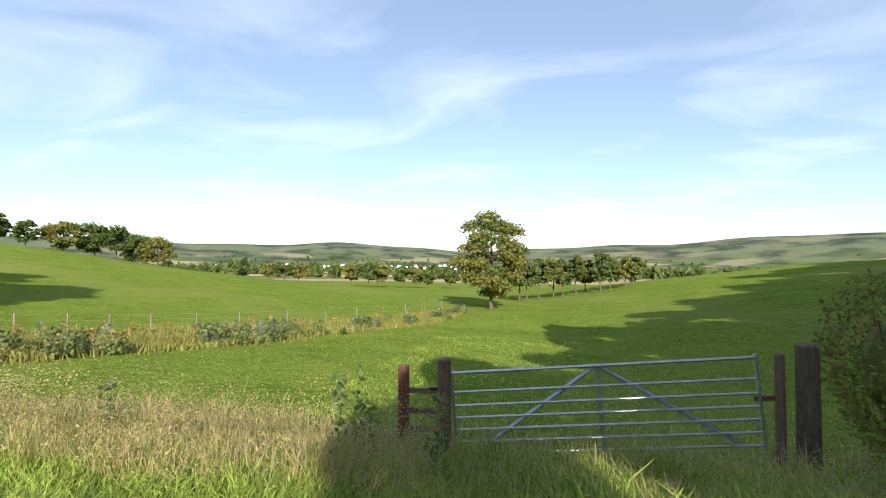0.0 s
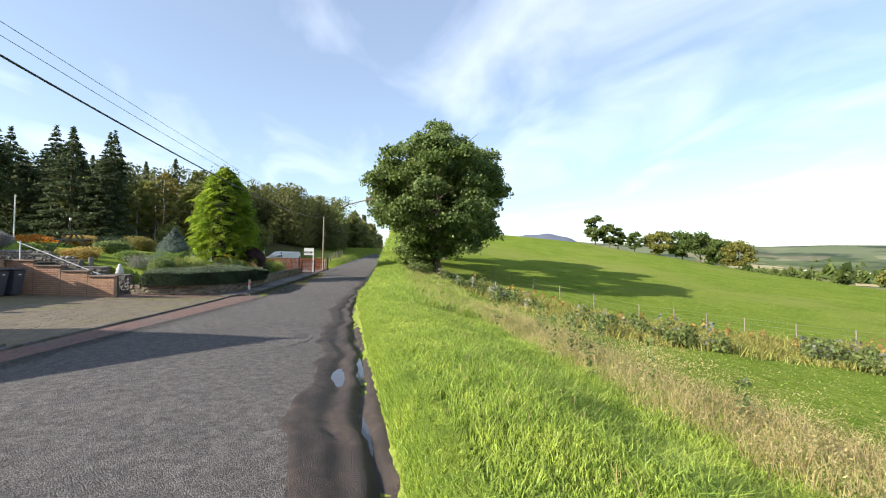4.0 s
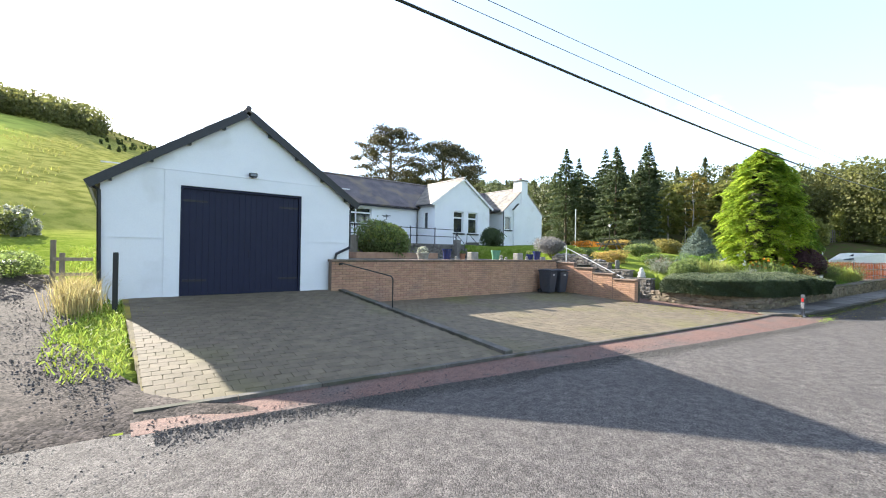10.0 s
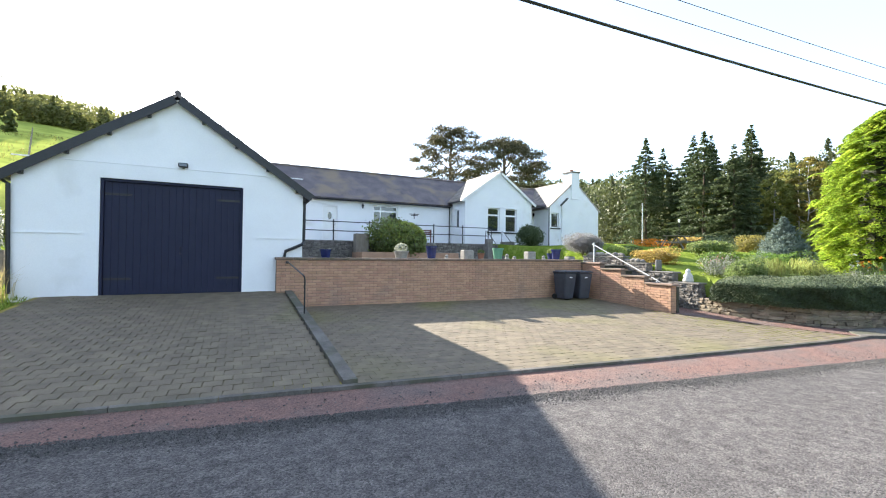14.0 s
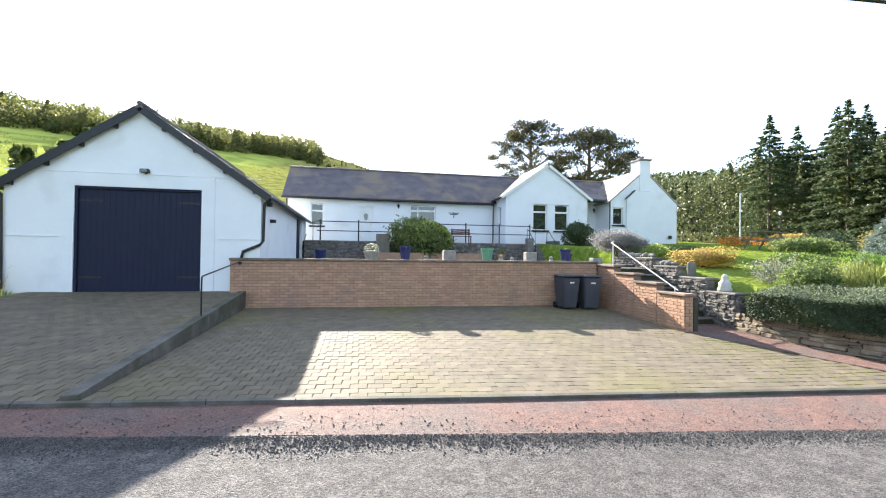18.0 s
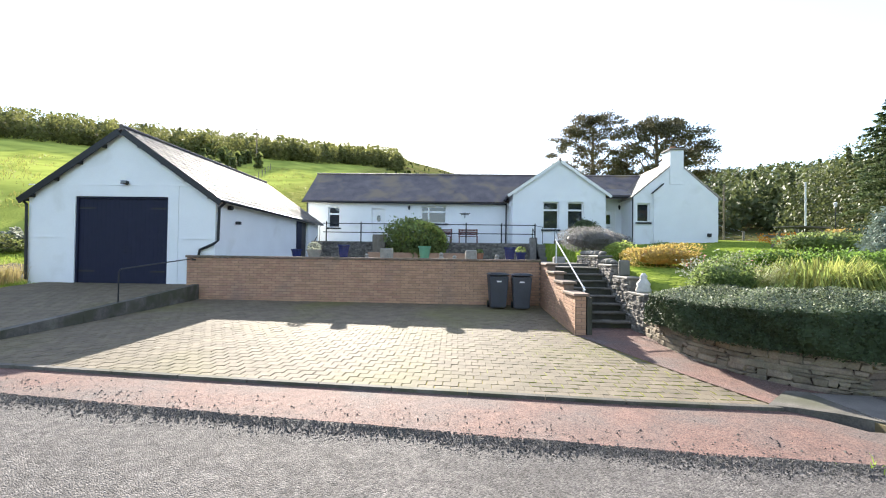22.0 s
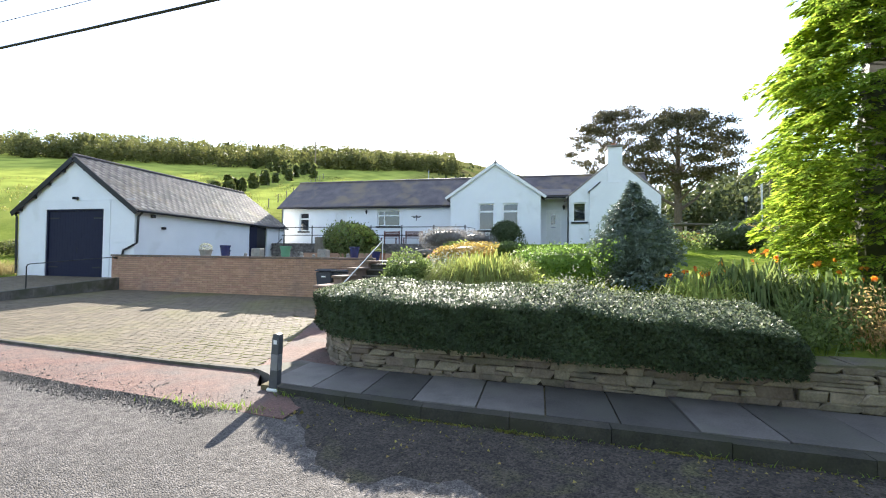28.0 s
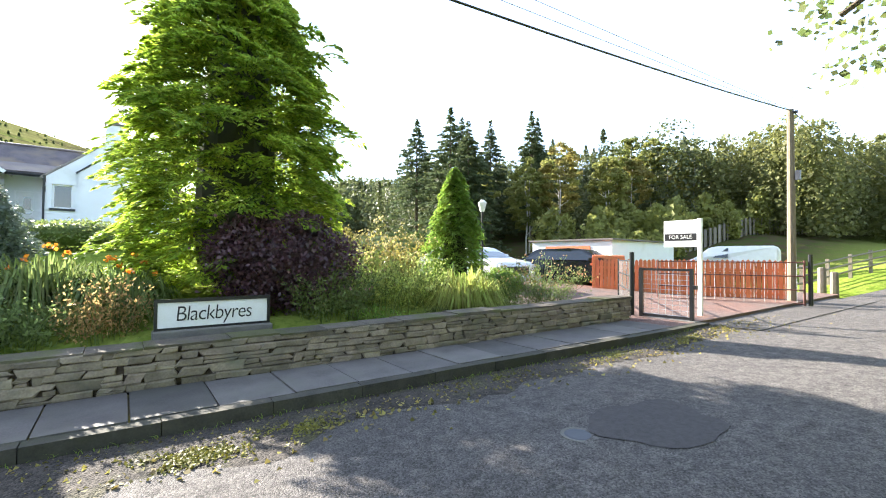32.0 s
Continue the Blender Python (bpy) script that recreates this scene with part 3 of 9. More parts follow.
def gutter(x, y):
    """How far the road dips towards the pavement kerb."""
    x, y = np.asarray(x, float), np.asarray(y, float)
    return 0.075 * smooth(x, 12.4, 14.0) * (1 - smooth(x, 26.5, 28.6)) * smooth(y, kerb_y(x) - 4.0, kerb_y(x) - 0.3)


def kerb_y(x):
    return -7.95 - 0.118 * (np.asarray(x, float) - 12.6)


def smooth(v, a, b):
    t = np.clip((v - a) / (b - a), 0, 1)
    return t * t * (3 - 2 * t)


def bumps(x, y, s, seed=0.0):
    return np.sin(x / s + 1.3 + seed) * np.cos(y / s * 1.17 + 0.4 + seed) + 0.5 * np.sin(x / s * 2.3 + y / s * 1.9 + seed * 2)


def land(x, y):
    """Height of the open ground."""
    x, y = np.asarray(x, float), np.asarray(y, float)
    rz, ys = road_z(x), road_south(x)
    d = ys - y
    # south of the road: verge bank, field, mound with trees, valley
    prof = np.interp(d, [-1, 0, 0.4, 1.3, 3.0, 5.5, 9, 18, 30, 45, 90, 200, 450, 1200, 5000],
                     [0, 0.0, 0.06, 0.05, -0.42, -0.85, -1.35, -2.4, -3.3, -3.9, -5.5, -9.5, -18, -30, -42])
    fill = np.where(x < 14, rz + 0.22, 0.0)
    south = (rz - fill * smooth(d, 0.3, 3.0)) * np.clip(1 - d / 60, 0, 1) + prof
    south += 11.2 * np.exp(-((x - 112) ** 2 / (2 * 47 ** 2) + (y + 66) ** 2 / (2 * 42 ** 2)))
    south += 0.15 * np.clip(-14 - x, 0, 45) * smooth(d, 3, 30) * (1 - smooth(d, 70, 170))
    r_far = np.hypot(x, y)
    ang = np.degrees(np.arctan2(-(x - 5), y + 12))
    # rim of far hills
    a2 = np.radians(ang)
    rim = 100 + 26 * np.sin(3 * a2 + 0.9) + 20 * np.sin(7 * a2 + 2.0) + 12 * np.sin(13 * a2 + 0.4) + 6 * np.sin(29 * a2)
    south += (rim + 62) * smooth(r_far, 1900, 3300)
    # north: garden, house terrace and the hill
    ay = np.clip(ang, -180, 180)
    s = np.interp(ay, [-100, -75, -62, -45, -30, -20, -11, -3, 8, 20, 45, 58, 75, 100], [0.02, 0.03, 0.035, 0.03, 0.035, 0.075, 0.145, 0.218, 0.276, 0.292, 0.262, 0.215, 0.14, 0.02])
    r = np.hypot(x - 5, y + 12)
    hill = s * (np.clip(r - 33, 0, 167) + 0.12 * np.clip(r - 200, 0, 500))
    hill += 0.17 * np.clip(r - 110, 0, 260) * smooth(ay, -62, -46) * (1 - smooth(ay, -30, -16))
    hill += 1.3 * smooth(x, 44, 62) * smooth(y, -12, 0)
    hill -= 0.7 * smooth(x, 35, 40) * (1 - smooth(x, 54, 64)) * smooth(y, -11, -7)
    rise_w = np.interp(y, [-6.9, -6.4, 0.3, 8, 16, 24], [0.0, 0.03, 0.74, 1.7, 2.6, 3.3])
    rise_e = np.interp(y, [-7.6, -6.9, -6.0, -4.2, -1.5, 3.5, 9.5, 24], [0.0, 0.55, 0.68, 0.90, 1.45, 2.05, 2.4, 2.9])
    rise_f = np.interp(y, [-10, 5, 24], [0.0, 0.5, 1.6])
    we, wf = smooth(x, 1, 10), smooth(x, 24, 28.5)
    north = rz - fill * smooth(y, -6.2, 0.3) + (rise_w * (1 - we) + rise_e * we) * (1 - wf) + rise_f * wf + hill + 0.03 * bumps(x, y, 3.1)
    blend = smooth(y, road_north(x) - 0.9, road_north(x) - 0.2)
    z = south * (1 - blend) + north * blend + 0.02 * bumps(x, y, 1.3) * smooth(np.abs(y + 10), 4, 7) + 0.12 * bumps(x, y, 11.0, 0.7) * smooth(np.abs(y + 10), 12, 30)
    # bed of the road, under the paving, terraces and house
    inroad = smooth(y, ys - 0.05, ys + 0.25) * (1 - smooth(y, road_north(x) + 0.0, road_north(x) + 0.2))
    z = z * (1 - inroad) + (rz - 0.09 - gutter(x, y)) * inroad
    return z


def under(x, y, z):
    """Lower the ground under what is built over it."""
    def patch(z, x0, x1, y0, y1, top, soft=0.25):
        w = smooth(x, x0 - soft, x0) * (1 - smooth(x, x1, x1 + soft)) * smooth(y, y0 - soft, y0) * (1 - smooth(y, y1, y1 + soft))
        return z * (1 - w) + np.minimum(z, top) * w
    z = patch(z, -4.42, 12.0, -8.6, 0.3, -0.5, 0.12)
    z = patch(z, 11.5, 12.25, -8.6, -3.3, -0.5, 0.15)
    z = patch(z, 12.2, 13.2, -8.6, -6.35, -0.5, 0.15)
    z = patch(z, -4.9, 0.6, 0.3, 9.6, -0.2)
    z = patch(z, 0.6, 12.0, -0.2, 9.3, -0.5)
    z = patch(z, 10.5, 11.9, -3.2, 0.0, -0.3)
    z = patch(z, -0.3, 21.0, 9.4, 16.0, 1.6)
    z = patch(z, 27.9, 34.0, -9.2, -1.5, 0.0)
    w = smooth(x, -5.5, -5.1) * (1 - smooth(x, -4.5, -4.4)) * smooth(y, -7.2, -6.7) * (1 - smooth(y, 0.1, 0.3))
    z = z * (1 - w) + np.minimum(z, road_z(x) - 0.03 + (0.49 - road_z(x)) * np.clip((y + 6.35) / 6.65, 0, 1)) * w
    front = kerb_y(x)
    w = smooth(x, 12.2, 12.6) * (1 - smooth(x, 28.2, 28.7)) * smooth(y, front - 0.1, front) * (1 - smooth(y, front + 1.3, front + 1.6))
    return z * (1 - w) + np.minimum(z, road_z(x) - 0.35) * w


CX, CY = 4.0, -11.0
rings = [0.35 * i for i in range(1, 120)]
while rings[-1] < 4700:
    rings.append(rings[-1] * 1.052)
N_ANG = 540
ang = np.linspace(0, 2 * np.pi, N_ANG, endpoint=False)
rr = np.array(rings)
gx = CX + np.outer(rr, np.cos(ang)).ravel()
gy = CY + np.outer(rr, np.sin(ang)).ravel()
gz = under(gx, gy, land(gx, gy))
gv = np.column_stack([gx, gy, gz])
gi = np.arange(len(rr) * N_ANG).reshape(len(rr), N_ANG)
gq = np.stack([gi[:-1], gi[1:], np.roll(gi[1:], -1, 1), np.roll(gi[:-1], -1, 1)], -1).reshape(-1, 4)
ground = mesh_obj("ground", gv.tolist() + [(CX, CY, float(road_z(CX)) - 0.09)], gq.tolist() + [(len(gv), int(gi[0, i]), int(gi[0, (i + 1) % N_ANG])) for i in range(N_ANG)], M_GROUND, smooth=True)
tagged(ground, "rolling green pasture with fields and hills beyond", "ground", kind="structure")


def ground_z(x, y):
    return float(under(np.array([float(x)]), np.array([float(y)]), land(np.array([float(x)]), np.array([float(y)])))[0])


def strip(name, xs, y_low, y_high, z, material, label, category, cols=8, crown=0.0, kind="structure", skirt=0.12):
    """A surface along the road between two lines, with a skirt at its sides."""
    vs, fs = [], []
    for x in xs:
        lo, hi = float(y_low(x)), float(y_high(x))
        zz = float(z(x))
        row = [(x, lo, zz - skirt)] + [(x, lo + (hi - lo) * c / cols, zz + crown * math.sin(math.pi * c / cols) - (float(gutter(x, lo + (hi - lo) * c / cols)) if crown else 0.0)) for c in range(cols + 1)] + [(x, hi, zz - skirt)]
        vs += row
    w = cols + 3
    for i in range(len(xs) - 1):
        for j in range(w - 1):
            a = i * w + j
            fs.append((a, a + w, a + w + 1, a + 1))
    return tagged(mesh_obj(name, vs, fs, material), label, category, kind=kind)


ROAD_X = [-70 + i * 1.0 for i in range(0, 60)] + [-10 + i * 0.5 for i in range(0, 80)] + [30 + 1.5 * i for i in range(0, 60)]
wig = lambda x: 0.10 * math.sin(x * 1.3) + 0.06 * math.sin(x * 3.1 + 1) + 0.03 * math.sin(x * 7.3)
road = strip("road", ROAD_X, lambda x: road_south(x) + 0.92 + wig(x) + 0.05 * math.sin(x * 11), lambda x: road_north(x), road_z, M_TARMAC, "worn grey tarmac country road with patches", "road", cols=10, crown=0.03)
# rutted mud between tarmac and verge
MUD_X = [-24 + 0.3 * i for i in range(45)] + [-10.5 + 0.12 * i for i in range(190)] + [12.3 + 0.6 * i for i in range(80)]
vs, fs, MC = [], [], 22
for x in MUD_X:
    for c in range(MC + 1):
        f = c / MC
        y = float(road_south(x)) - 0.12 + f * (1.16 + wig(x))
        rut = 0.10 * math.exp(-((f - 0.36 - 0.015 * math.sin(x * 0.7)) / 0.055) ** 2) + 0.045 * math.exp(-((f - 0.62 - 0.02 * math.sin(x * 0.5 + 1)) / 0.09) ** 2)
        lump = 0.032 * noise.noise(Vector((x * 3.0, y * 6.0, 0.0))) + 0.024 * noise.noise(Vector((x * 9.0, y * 11.0, 2.0)))
        rut += 0.05 * math.exp(-((x + 2.42) / 0.5) ** 2 - ((y + 12.12) / 0.24) ** 2)
        vs.append((x, y, float(road_z(x)) + 0.012 - rut + lump * (1 - 0.6 * f) - 0.03 * max(0.0, (f - 0.9) * 10)))
for i in range(len(MUD_X) - 1):
    for j in range(MC):
        a = i * (MC + 1) + j
        fs.append((a, a + MC + 1, a + MC + 2, a + 1))
mud = tagged(mesh_obj("mud_edge", vs, fs, M_MUD, smooth=True), "dark rutted mud strip along the road edge", "mud", kind="structure")
red_strip = strip("red_strip", [-4.75 + 0.35 * i for i in range(0, 51)] + [13.0], lambda x: -7.38 - 0.102 * x + 0.25 * wig(x * 2.3), lambda x: min(-6.60 - 0.056 * x, float(kerb_y(x)) + 0.05 if x > 12.0 else 0.0), lambda x: road_z(x) + 0.003, M_RED, "pale red tarmac strip scattered with grit", "pavement", cols=6)


vs, fs = [], []
TN, TM = 40, 16
for i in range(TN + 1):
    y = -7.6 + i * (11.0 / TN)
    xc = -7.1 - 0.02 * y - 0.010 * max(0, y) ** 2 * 0.35
    for j in range(TM + 1):
        f = j / TM - 0.5
        wd = 4.4 + 5.0 * max(0.0, (-4.2 - y) / 3.4) ** 1.5 - 0.9 * min(1.0, max(0.0, (y + 4) / 6))
        x = xc - 0.35 + f * wd + 0.12 * math.sin(y * 2.1 + f * 9)
        edge = 0.03 if abs(f) < 0.45 else -0.05
        vs.append((x, y, float(land(x, y)) + edge + 0.02 * math.sin(x * 3 + y)))
for i in range(TN):
    for j in range(TM):
        a = i * (TM + 1) + j
        fs.append((a, a + 1, a + TM + 2, a + TM + 1))
track = tagged(mesh_obj("gravel_track", vs, fs, M_GRAVEL, smooth=True), "rough dark gravel track beside the garage", "track", kind="structure")

# ---------------------------------------------------------------- paved forecourt, ramp and garden walls


def front_y(x):
    return -6.60 - 0.056 * x


def park_z(x, y):
    f = front_y(x)
    lo = road_z(x) + 0.03
    return lo + (0.115 - 0.0035 * x - lo) * min(1.0, max(0.0, (y - f) / (0.0 - f))) ** 1.6


def ramp_z(x, y):
    f = front_y(x)
    lo = road_z(x) + 0.03
    return lo + (0.52 - lo) * min(1.0, max(0.0, (y - f) / (0.3 - f)))


def sheet(name, x_of, y_of, zfun, nu, nv, material, label, category, drop=0.0, skirt=0.25, kind="structure"):
    """A sheet over u, v in 0..1 with downward skirts."""
    vs, fs = [], []
    for i in range(nu + 1):
        for j in range(nv + 1):
            u, v = i / nu, j / nv
            x = x_of(u, v)
            y = y_of(x, u, v)
            vs.append((x, y, float(zfun(x, y)) - drop))
    idx = lambda i, j: i * (nv + 1) + j
    for i in range(nu):
        for j in range(nv):
            fs.append((idx(i, j), idx(i + 1, j), idx(i + 1, j + 1), idx(i, j + 1)))
    ring = [idx(i, 0) for i in range(nu + 1)] + [idx(nu, j) for j in range(1, nv + 1)] + [idx(i, nv) for i in range(nu - 1, -1, -1)] + [idx(0, j) for j in range(nv - 1, 0, -1)]
    base = len(vs)
    vs += [(vs[k][0], vs[k][1], vs[k][2] - skirt) for k in ring]
    for k in range(len(ring)):
        k2 = (k + 1) % len(ring)
        fs.append((ring[k2], ring[k], base + k, base + k2))
    return tagged(mesh_obj(name, vs, fs, material), label, category, kind=kind)


RAMP_X0, RAMP_X1 = -4.62, 0.22
PARK_X0 = 0.40


def park_right(y):
    """Right-hand limit of the block paving, from the end pier to the road."""
    return 10.36 if y > -3.5 else 10.36 + (-3.5 - y) * 0.33


parking = sheet("parking_bed", lambda u, v: PARK_X0 + u * (11.6 - PARK_X0), lambda x, u, v: front_y(x) + v * (0.0 - front_y(x)), park_z, 12, 10, M_JOINT, "sunken block-paved parking bay, mossy joints", "pavement", drop=0.012)
ramp = sheet("ramp_bed", lambda u, v: RAMP_X0 + u * (RAMP_X1 - RAMP_X0) - 0.12 * (v), lambda x, u, v: front_y(x) + v * (0.32 - front_y(x)), ramp_z, 8, 12, M_JOINT, "sloping block-paved ramp up to the garage", "pavement", drop=0.012)
vs = []
for k in range(13):
    y = -7.24 + k * (4.44 / 12)
    vs += [(park_right(y) + 0.02, y, park_z(11, y) + 0.004), (min(12.68, 11.95 + max(0, -4.2 - y) * 0.25), y, park_z(11, y) + 0.004)]
tagged(mesh_obj("red_path", vs, [(2 * k, 2 * k + 1, 2 * k + 3, 2 * k + 2) for k in range(12)], M_RED), "narrow red tarmac path to the garden steps", "path", kind="structure")

# low dark wall between ramp and bay
bm = bmesh.new()
for i in range(12):
    ya, yb = -6.56 + i * 0.5478, -6.56 + (i + 1) * 0.5478
    za, zb = ramp_z(0.3, ya) + 0.05, ramp_z(0.3, yb) + 0.05
    lo = -0.3
    v = [bm.verts.new(c) for c in ((0.22, ya, lo), (0.39, ya, lo), (0.39, yb - 0.006, lo), (0.22, yb - 0.006, lo), (0.22, ya, za), (0.39, ya, za), (0.39, yb - 0.006, zb), (0.22, yb - 0.006, zb))]
    for f in ((4, 5, 6, 7), (0, 1, 5, 4), (1, 2, 6, 5), (2, 3, 7, 6), (3, 0, 4, 7)):
        bm.faces.new([v[k] for k in f])
ramp_wall = tagged(part("ramp_wall", bm, M_KERB), "low dark stone kerb wall beside the ramp", "wall", kind="structure")

# front edging kerbs along the forecourt
edging = thing("edging_kerb", (0, 0, 0), "flush dark edging stones along the forecourt front", "kerb")
edging["kind"] = "structure"
for i in range(18):
    xa = -4.72 + i * 0.915
    xb = min(xa + 0.905, 11.62)
    bm = bmesh.new()
    v = []
    for x in (xa, xb):
        y = front_y(x)
        for yy, zz in ((y - 0.075, -0.12), (y - 0.07, 0.046), (y - 0.005, 0.052), (y - 0.005, -0.12)):
            v.append(bm.verts.new((x, yy, float(road_z(x)) + zz)))
    for f in ((0, 4, 5, 1), (1, 5, 6, 2), (2, 6, 7, 3), (0, 1, 2, 3), (7, 6, 5, 4)):
        bm.faces.new([v[k] for k in f])
    part("kerb_stone", bm, M_KERB, edging)

# brick retaining wall: mortar core, copings, bricks are added last
WALL_TOP = 1.33
wall_brick = tagged(part("wall_brick", boxed(0.0, 10.40, 0.012, 0.22, -0.25, WALL_TOP), M_MORTAR), "long pinkish brick retaining wall with a dark coping", "wall", kind="structure")
for i in range(23):
    xa = -0.03 + i * 0.4537
    part("coping", boxed(xa + 0.003, xa + 0.4507, -0.035, 0.25, WALL_TOP + 0.004, WALL_TOP + 0.07, bevel=0.012), M_COPING, wall_brick)
STEPS_TOP = [(-3.52, -2.62, 0.68), (-2.62, -1.75, 0.87), (-1.75, -0.88, 1.06), (-0.88, 0.008, 1.25)]
wall_stepped = tagged(part("wall_stepped", boxed(10.392, 10.60, -3.508, 0.0, -0.3, 0.67), M_MORTAR), "stepped pink brick wall beside the garden steps", "wall", kind="structure")
for a, b, top in STEPS_TOP:
    if top > 0.7:
        part("brick_core", boxed(10.392, 10.60, a + 0.012, b, 0.60, top), M_MORTAR, wall_stepped)
    part("coping", boxed(10.34, 10.66, a - 0.04, b - 0.02 if b < 0 else b + 0.02, top + 0.004, top + 0.065, bevel=0.012), M_COPING, wall_stepped)
part("end_pier", boxed(10.62, 10.72, -3.52, -3.40, -0.3, 0.66), M_KERBD, wall_stepped)

# garden steps
steps = thing("garden_steps", (0, 0, 0), "flight of worn concrete garden steps between walls", "steps")
steps["kind"] = "structure"
for i in range(8):
    y = -2.85 + i * 0.30
    z = park_z(11, -3) + (i + 1) * 0.162
    # riser coloured darker than its tread, for the shadow under the nosing
    st = part("step", boxed(10.605, 11.80, y + 0.05, y + 0.36, z - 0.40, z - 0.045), M_KERBD, steps)
    part("tread", boxed(10.605, 11.80, y, y + 0.345, z - 0.043, z, bevel=0.012), M_STEP, st)
landing = tagged(part("landing", boxed(10.60, 11.80, -0.45, 2.2, 0.6, park_z(11, -3) + 8 * 0.162), M_CONC), "concrete landing above the garden steps", "path", kind="structure")

# rubble wall right of the steps: uneven stones over a core
wall_rubble = tagged(part("wall_rubble", boxed(11.86, 12.10, -3.4, 1.4, -0.3, 0.62), M_RUBBLE), "rough rubble stone wall stepping up beside the steps", "wall", kind="structure")
for a, b, top in ((-3.4, -2.55, 0.74), (-2.55, -1.6, 1.05), (-1.6, -0.6, 1.32), (-0.6, 1.4, 1.55)):
    part("core", boxed(11.86, 12.10, a + 0.004, b, 0.5, top - 0.06), M_RUBBLE, wall_rubble)
    part("coping", boxed(11.80, 12.20, a - 0.03, b - 0.035, top - 0.055, top, bevel=0.012), M_CONC, wall_rubble)

# lower and upper terrace
tagged(part("terrace_lower", boxed(0.72, 12.4, 0.25, 8.6, 0.4, 1.30), M_SLAB), "paved lower terrace behind the brick wall", "terrace", kind="structure")
tagged(part("terrace_upper", boxed(-0.5, 17.2, 8.75, 11.45, 1.2, 2.10), M_SLAB), "paved upper terrace along the house", "terrace", kind="structure")
wall_terrace = tagged(part("wall_terrace", boxed(0.75, 12.0, 8.55, 8.77, 1.1, 2.14), M_RUBBLE), "low dark stone wall holding the upper terrace", "wall", kind="structure")

# pavement and kerb by the garden wall
pavement = thing("pavement", (0, 0, 0), "narrow pavement of worn stone slabs with joints", "pavement")
pavement["kind"] = "structure"


def along_slab(xa, xb, y_off0, y_off1, z0, z1, skew=0.0):
    bm = bmesh.new()
    v = []
    for x in (xa, xb):
        for yo in (y_off0, y_off1):
            for z in (z0, z1):
                v.append(bm.verts.new((x + skew * (yo - y_off0), float(kerb_y(x)) + yo, float(road_z(x)) + z)))
    for f in ((1, 5, 7, 3), (0, 4, 5, 1), (2, 3, 7, 6), (0, 1, 3, 2), (4, 6, 7, 5)):
        bm.faces.new([v[k] for k in f])
    bmesh.ops.recalc_face_normals(bm, faces=bm.faces)
    return bm


def along_run(x0, x1, y_off0, y_off1, z0, z1):
    """A long bar that follows the kerb line and the road's rise."""
    n = max(1, int((x1 - x0) / 0.6))
    vs, fs = [], []
    for i in range(n + 1):
        x = x0 + (x1 - x0) * i / n
        for yo, z in ((y_off0, z0), (y_off0, z1), (y_off1, z1), (y_off1, z0)):
            vs.append((x, float(kerb_y(x)) + yo, float(road_z(x)) + z))
    for i in range(n):
        for k in range(4):
            a, b = 4 * i + k, 4 * i + (k + 1) % 4
            fs.append((b, a, a + 4, b + 4))
    fs += [(0, 1, 2, 3), (4 * n + 3, 4 * n + 2, 4 * n + 1, 4 * n)]
    return vs, fs


mesh_obj("bedding", *along_run(12.2, 28.75, -0.05, 1.02, -0.2, 0.065), M_JOINT, pavement)
rs = random.Random(4)
x = 12.25
while x < 28.6:
    w = rs.uniform(0.62, 0.72)
    t = rs.uniform(-0.006, 0.006)
    part("slab", along_slab(x + 0.009, min(x + w, 28.72) - 0.009, 0.032, 1.0, 0.0, 0.095 + t), M_SLAB, pavement)
    x += w
kerb = thing("kerb", (0, 0, 0), "grey concrete kerb, mossy at its foot", "kerb")
kerb["kind"] = "structure"
x = 12.5
while x < 28.7:
    w = min(0.915, 28.75 - x)
    part("kerb_stone", along_slab(x + 0.004, x + w - 0.004, -0.12, 0.025, -0.3, 0.088 + rs.uniform(-0.006, 0.006)), M_KERBD, kerb)
    x += 0.915

# concrete corner where the pavement runs out into the forecourt edging
outline = [(11.50, -7.24), (11.74, -7.36), (12.02, -7.55), (12.28, -7.82), (12.52, -8.06), (12.52, -6.92), (12.05, -6.78)]
n_o = len(outline)
vs = [(x, y, float(road_z(x)) + 0.05 + 0.034 * min(1.0, max(0.0, (x - 11.5) / 0.7))) for x, y in outline] + [(x, y, float(road_z(x)) - 0.15) for x, y in outline]
# darker stone than the other slabs, its colour standing for the hedge's shadow
mesh_obj("slab", vs, [tuple(range(n_o))] + [(k, k + n_o, (k + 1) % n_o + n_o, (k + 1) % n_o) for k in range(n_o)], M_KERB, pavement)

# garden dry-stone wall: dark core, coping; stones are added last
WALL_X0, WALL_X1 = 12.9, 28.05


wall_garden = tagged(mesh_obj("wall_garden", *along_run(WALL_X0, WALL_X1, 1.085, 1.40, -0.3, 0.525), M_SOIL), "low dry-stone garden wall with a flat coping", "wall", kind="structure")
x = WALL_X0 - 0.02
while x < WALL_X1:
    w = min(rs.uniform(0.5, 0.95), WALL_X1 + 0.02 - x)
    part("coping", along_slab(x + 0.004, x + w - 0.004, 1.03 + rs.uniform(-0.02, 0.02), 1.45, 0.522, 0.562 + rs.uniform(-0.022, 0.012)), M_TOP, wall_garden)
    x += w

# ---------------------------------------------------------------- garage
GX0, GX1, GY0, GY1 = -5.15, 0.66, 0.30, 9.8
G_EAVE, G_APEX, G_RX = 3.18, 5.19, -2.23
DX0, DX1, DZ0, DZ1 = -3.67, -0.79, 0.52, 3.15
garage = thing("garage", (0, 0, 0), "white rendered garage with a dark double door and slate roof", "garage")


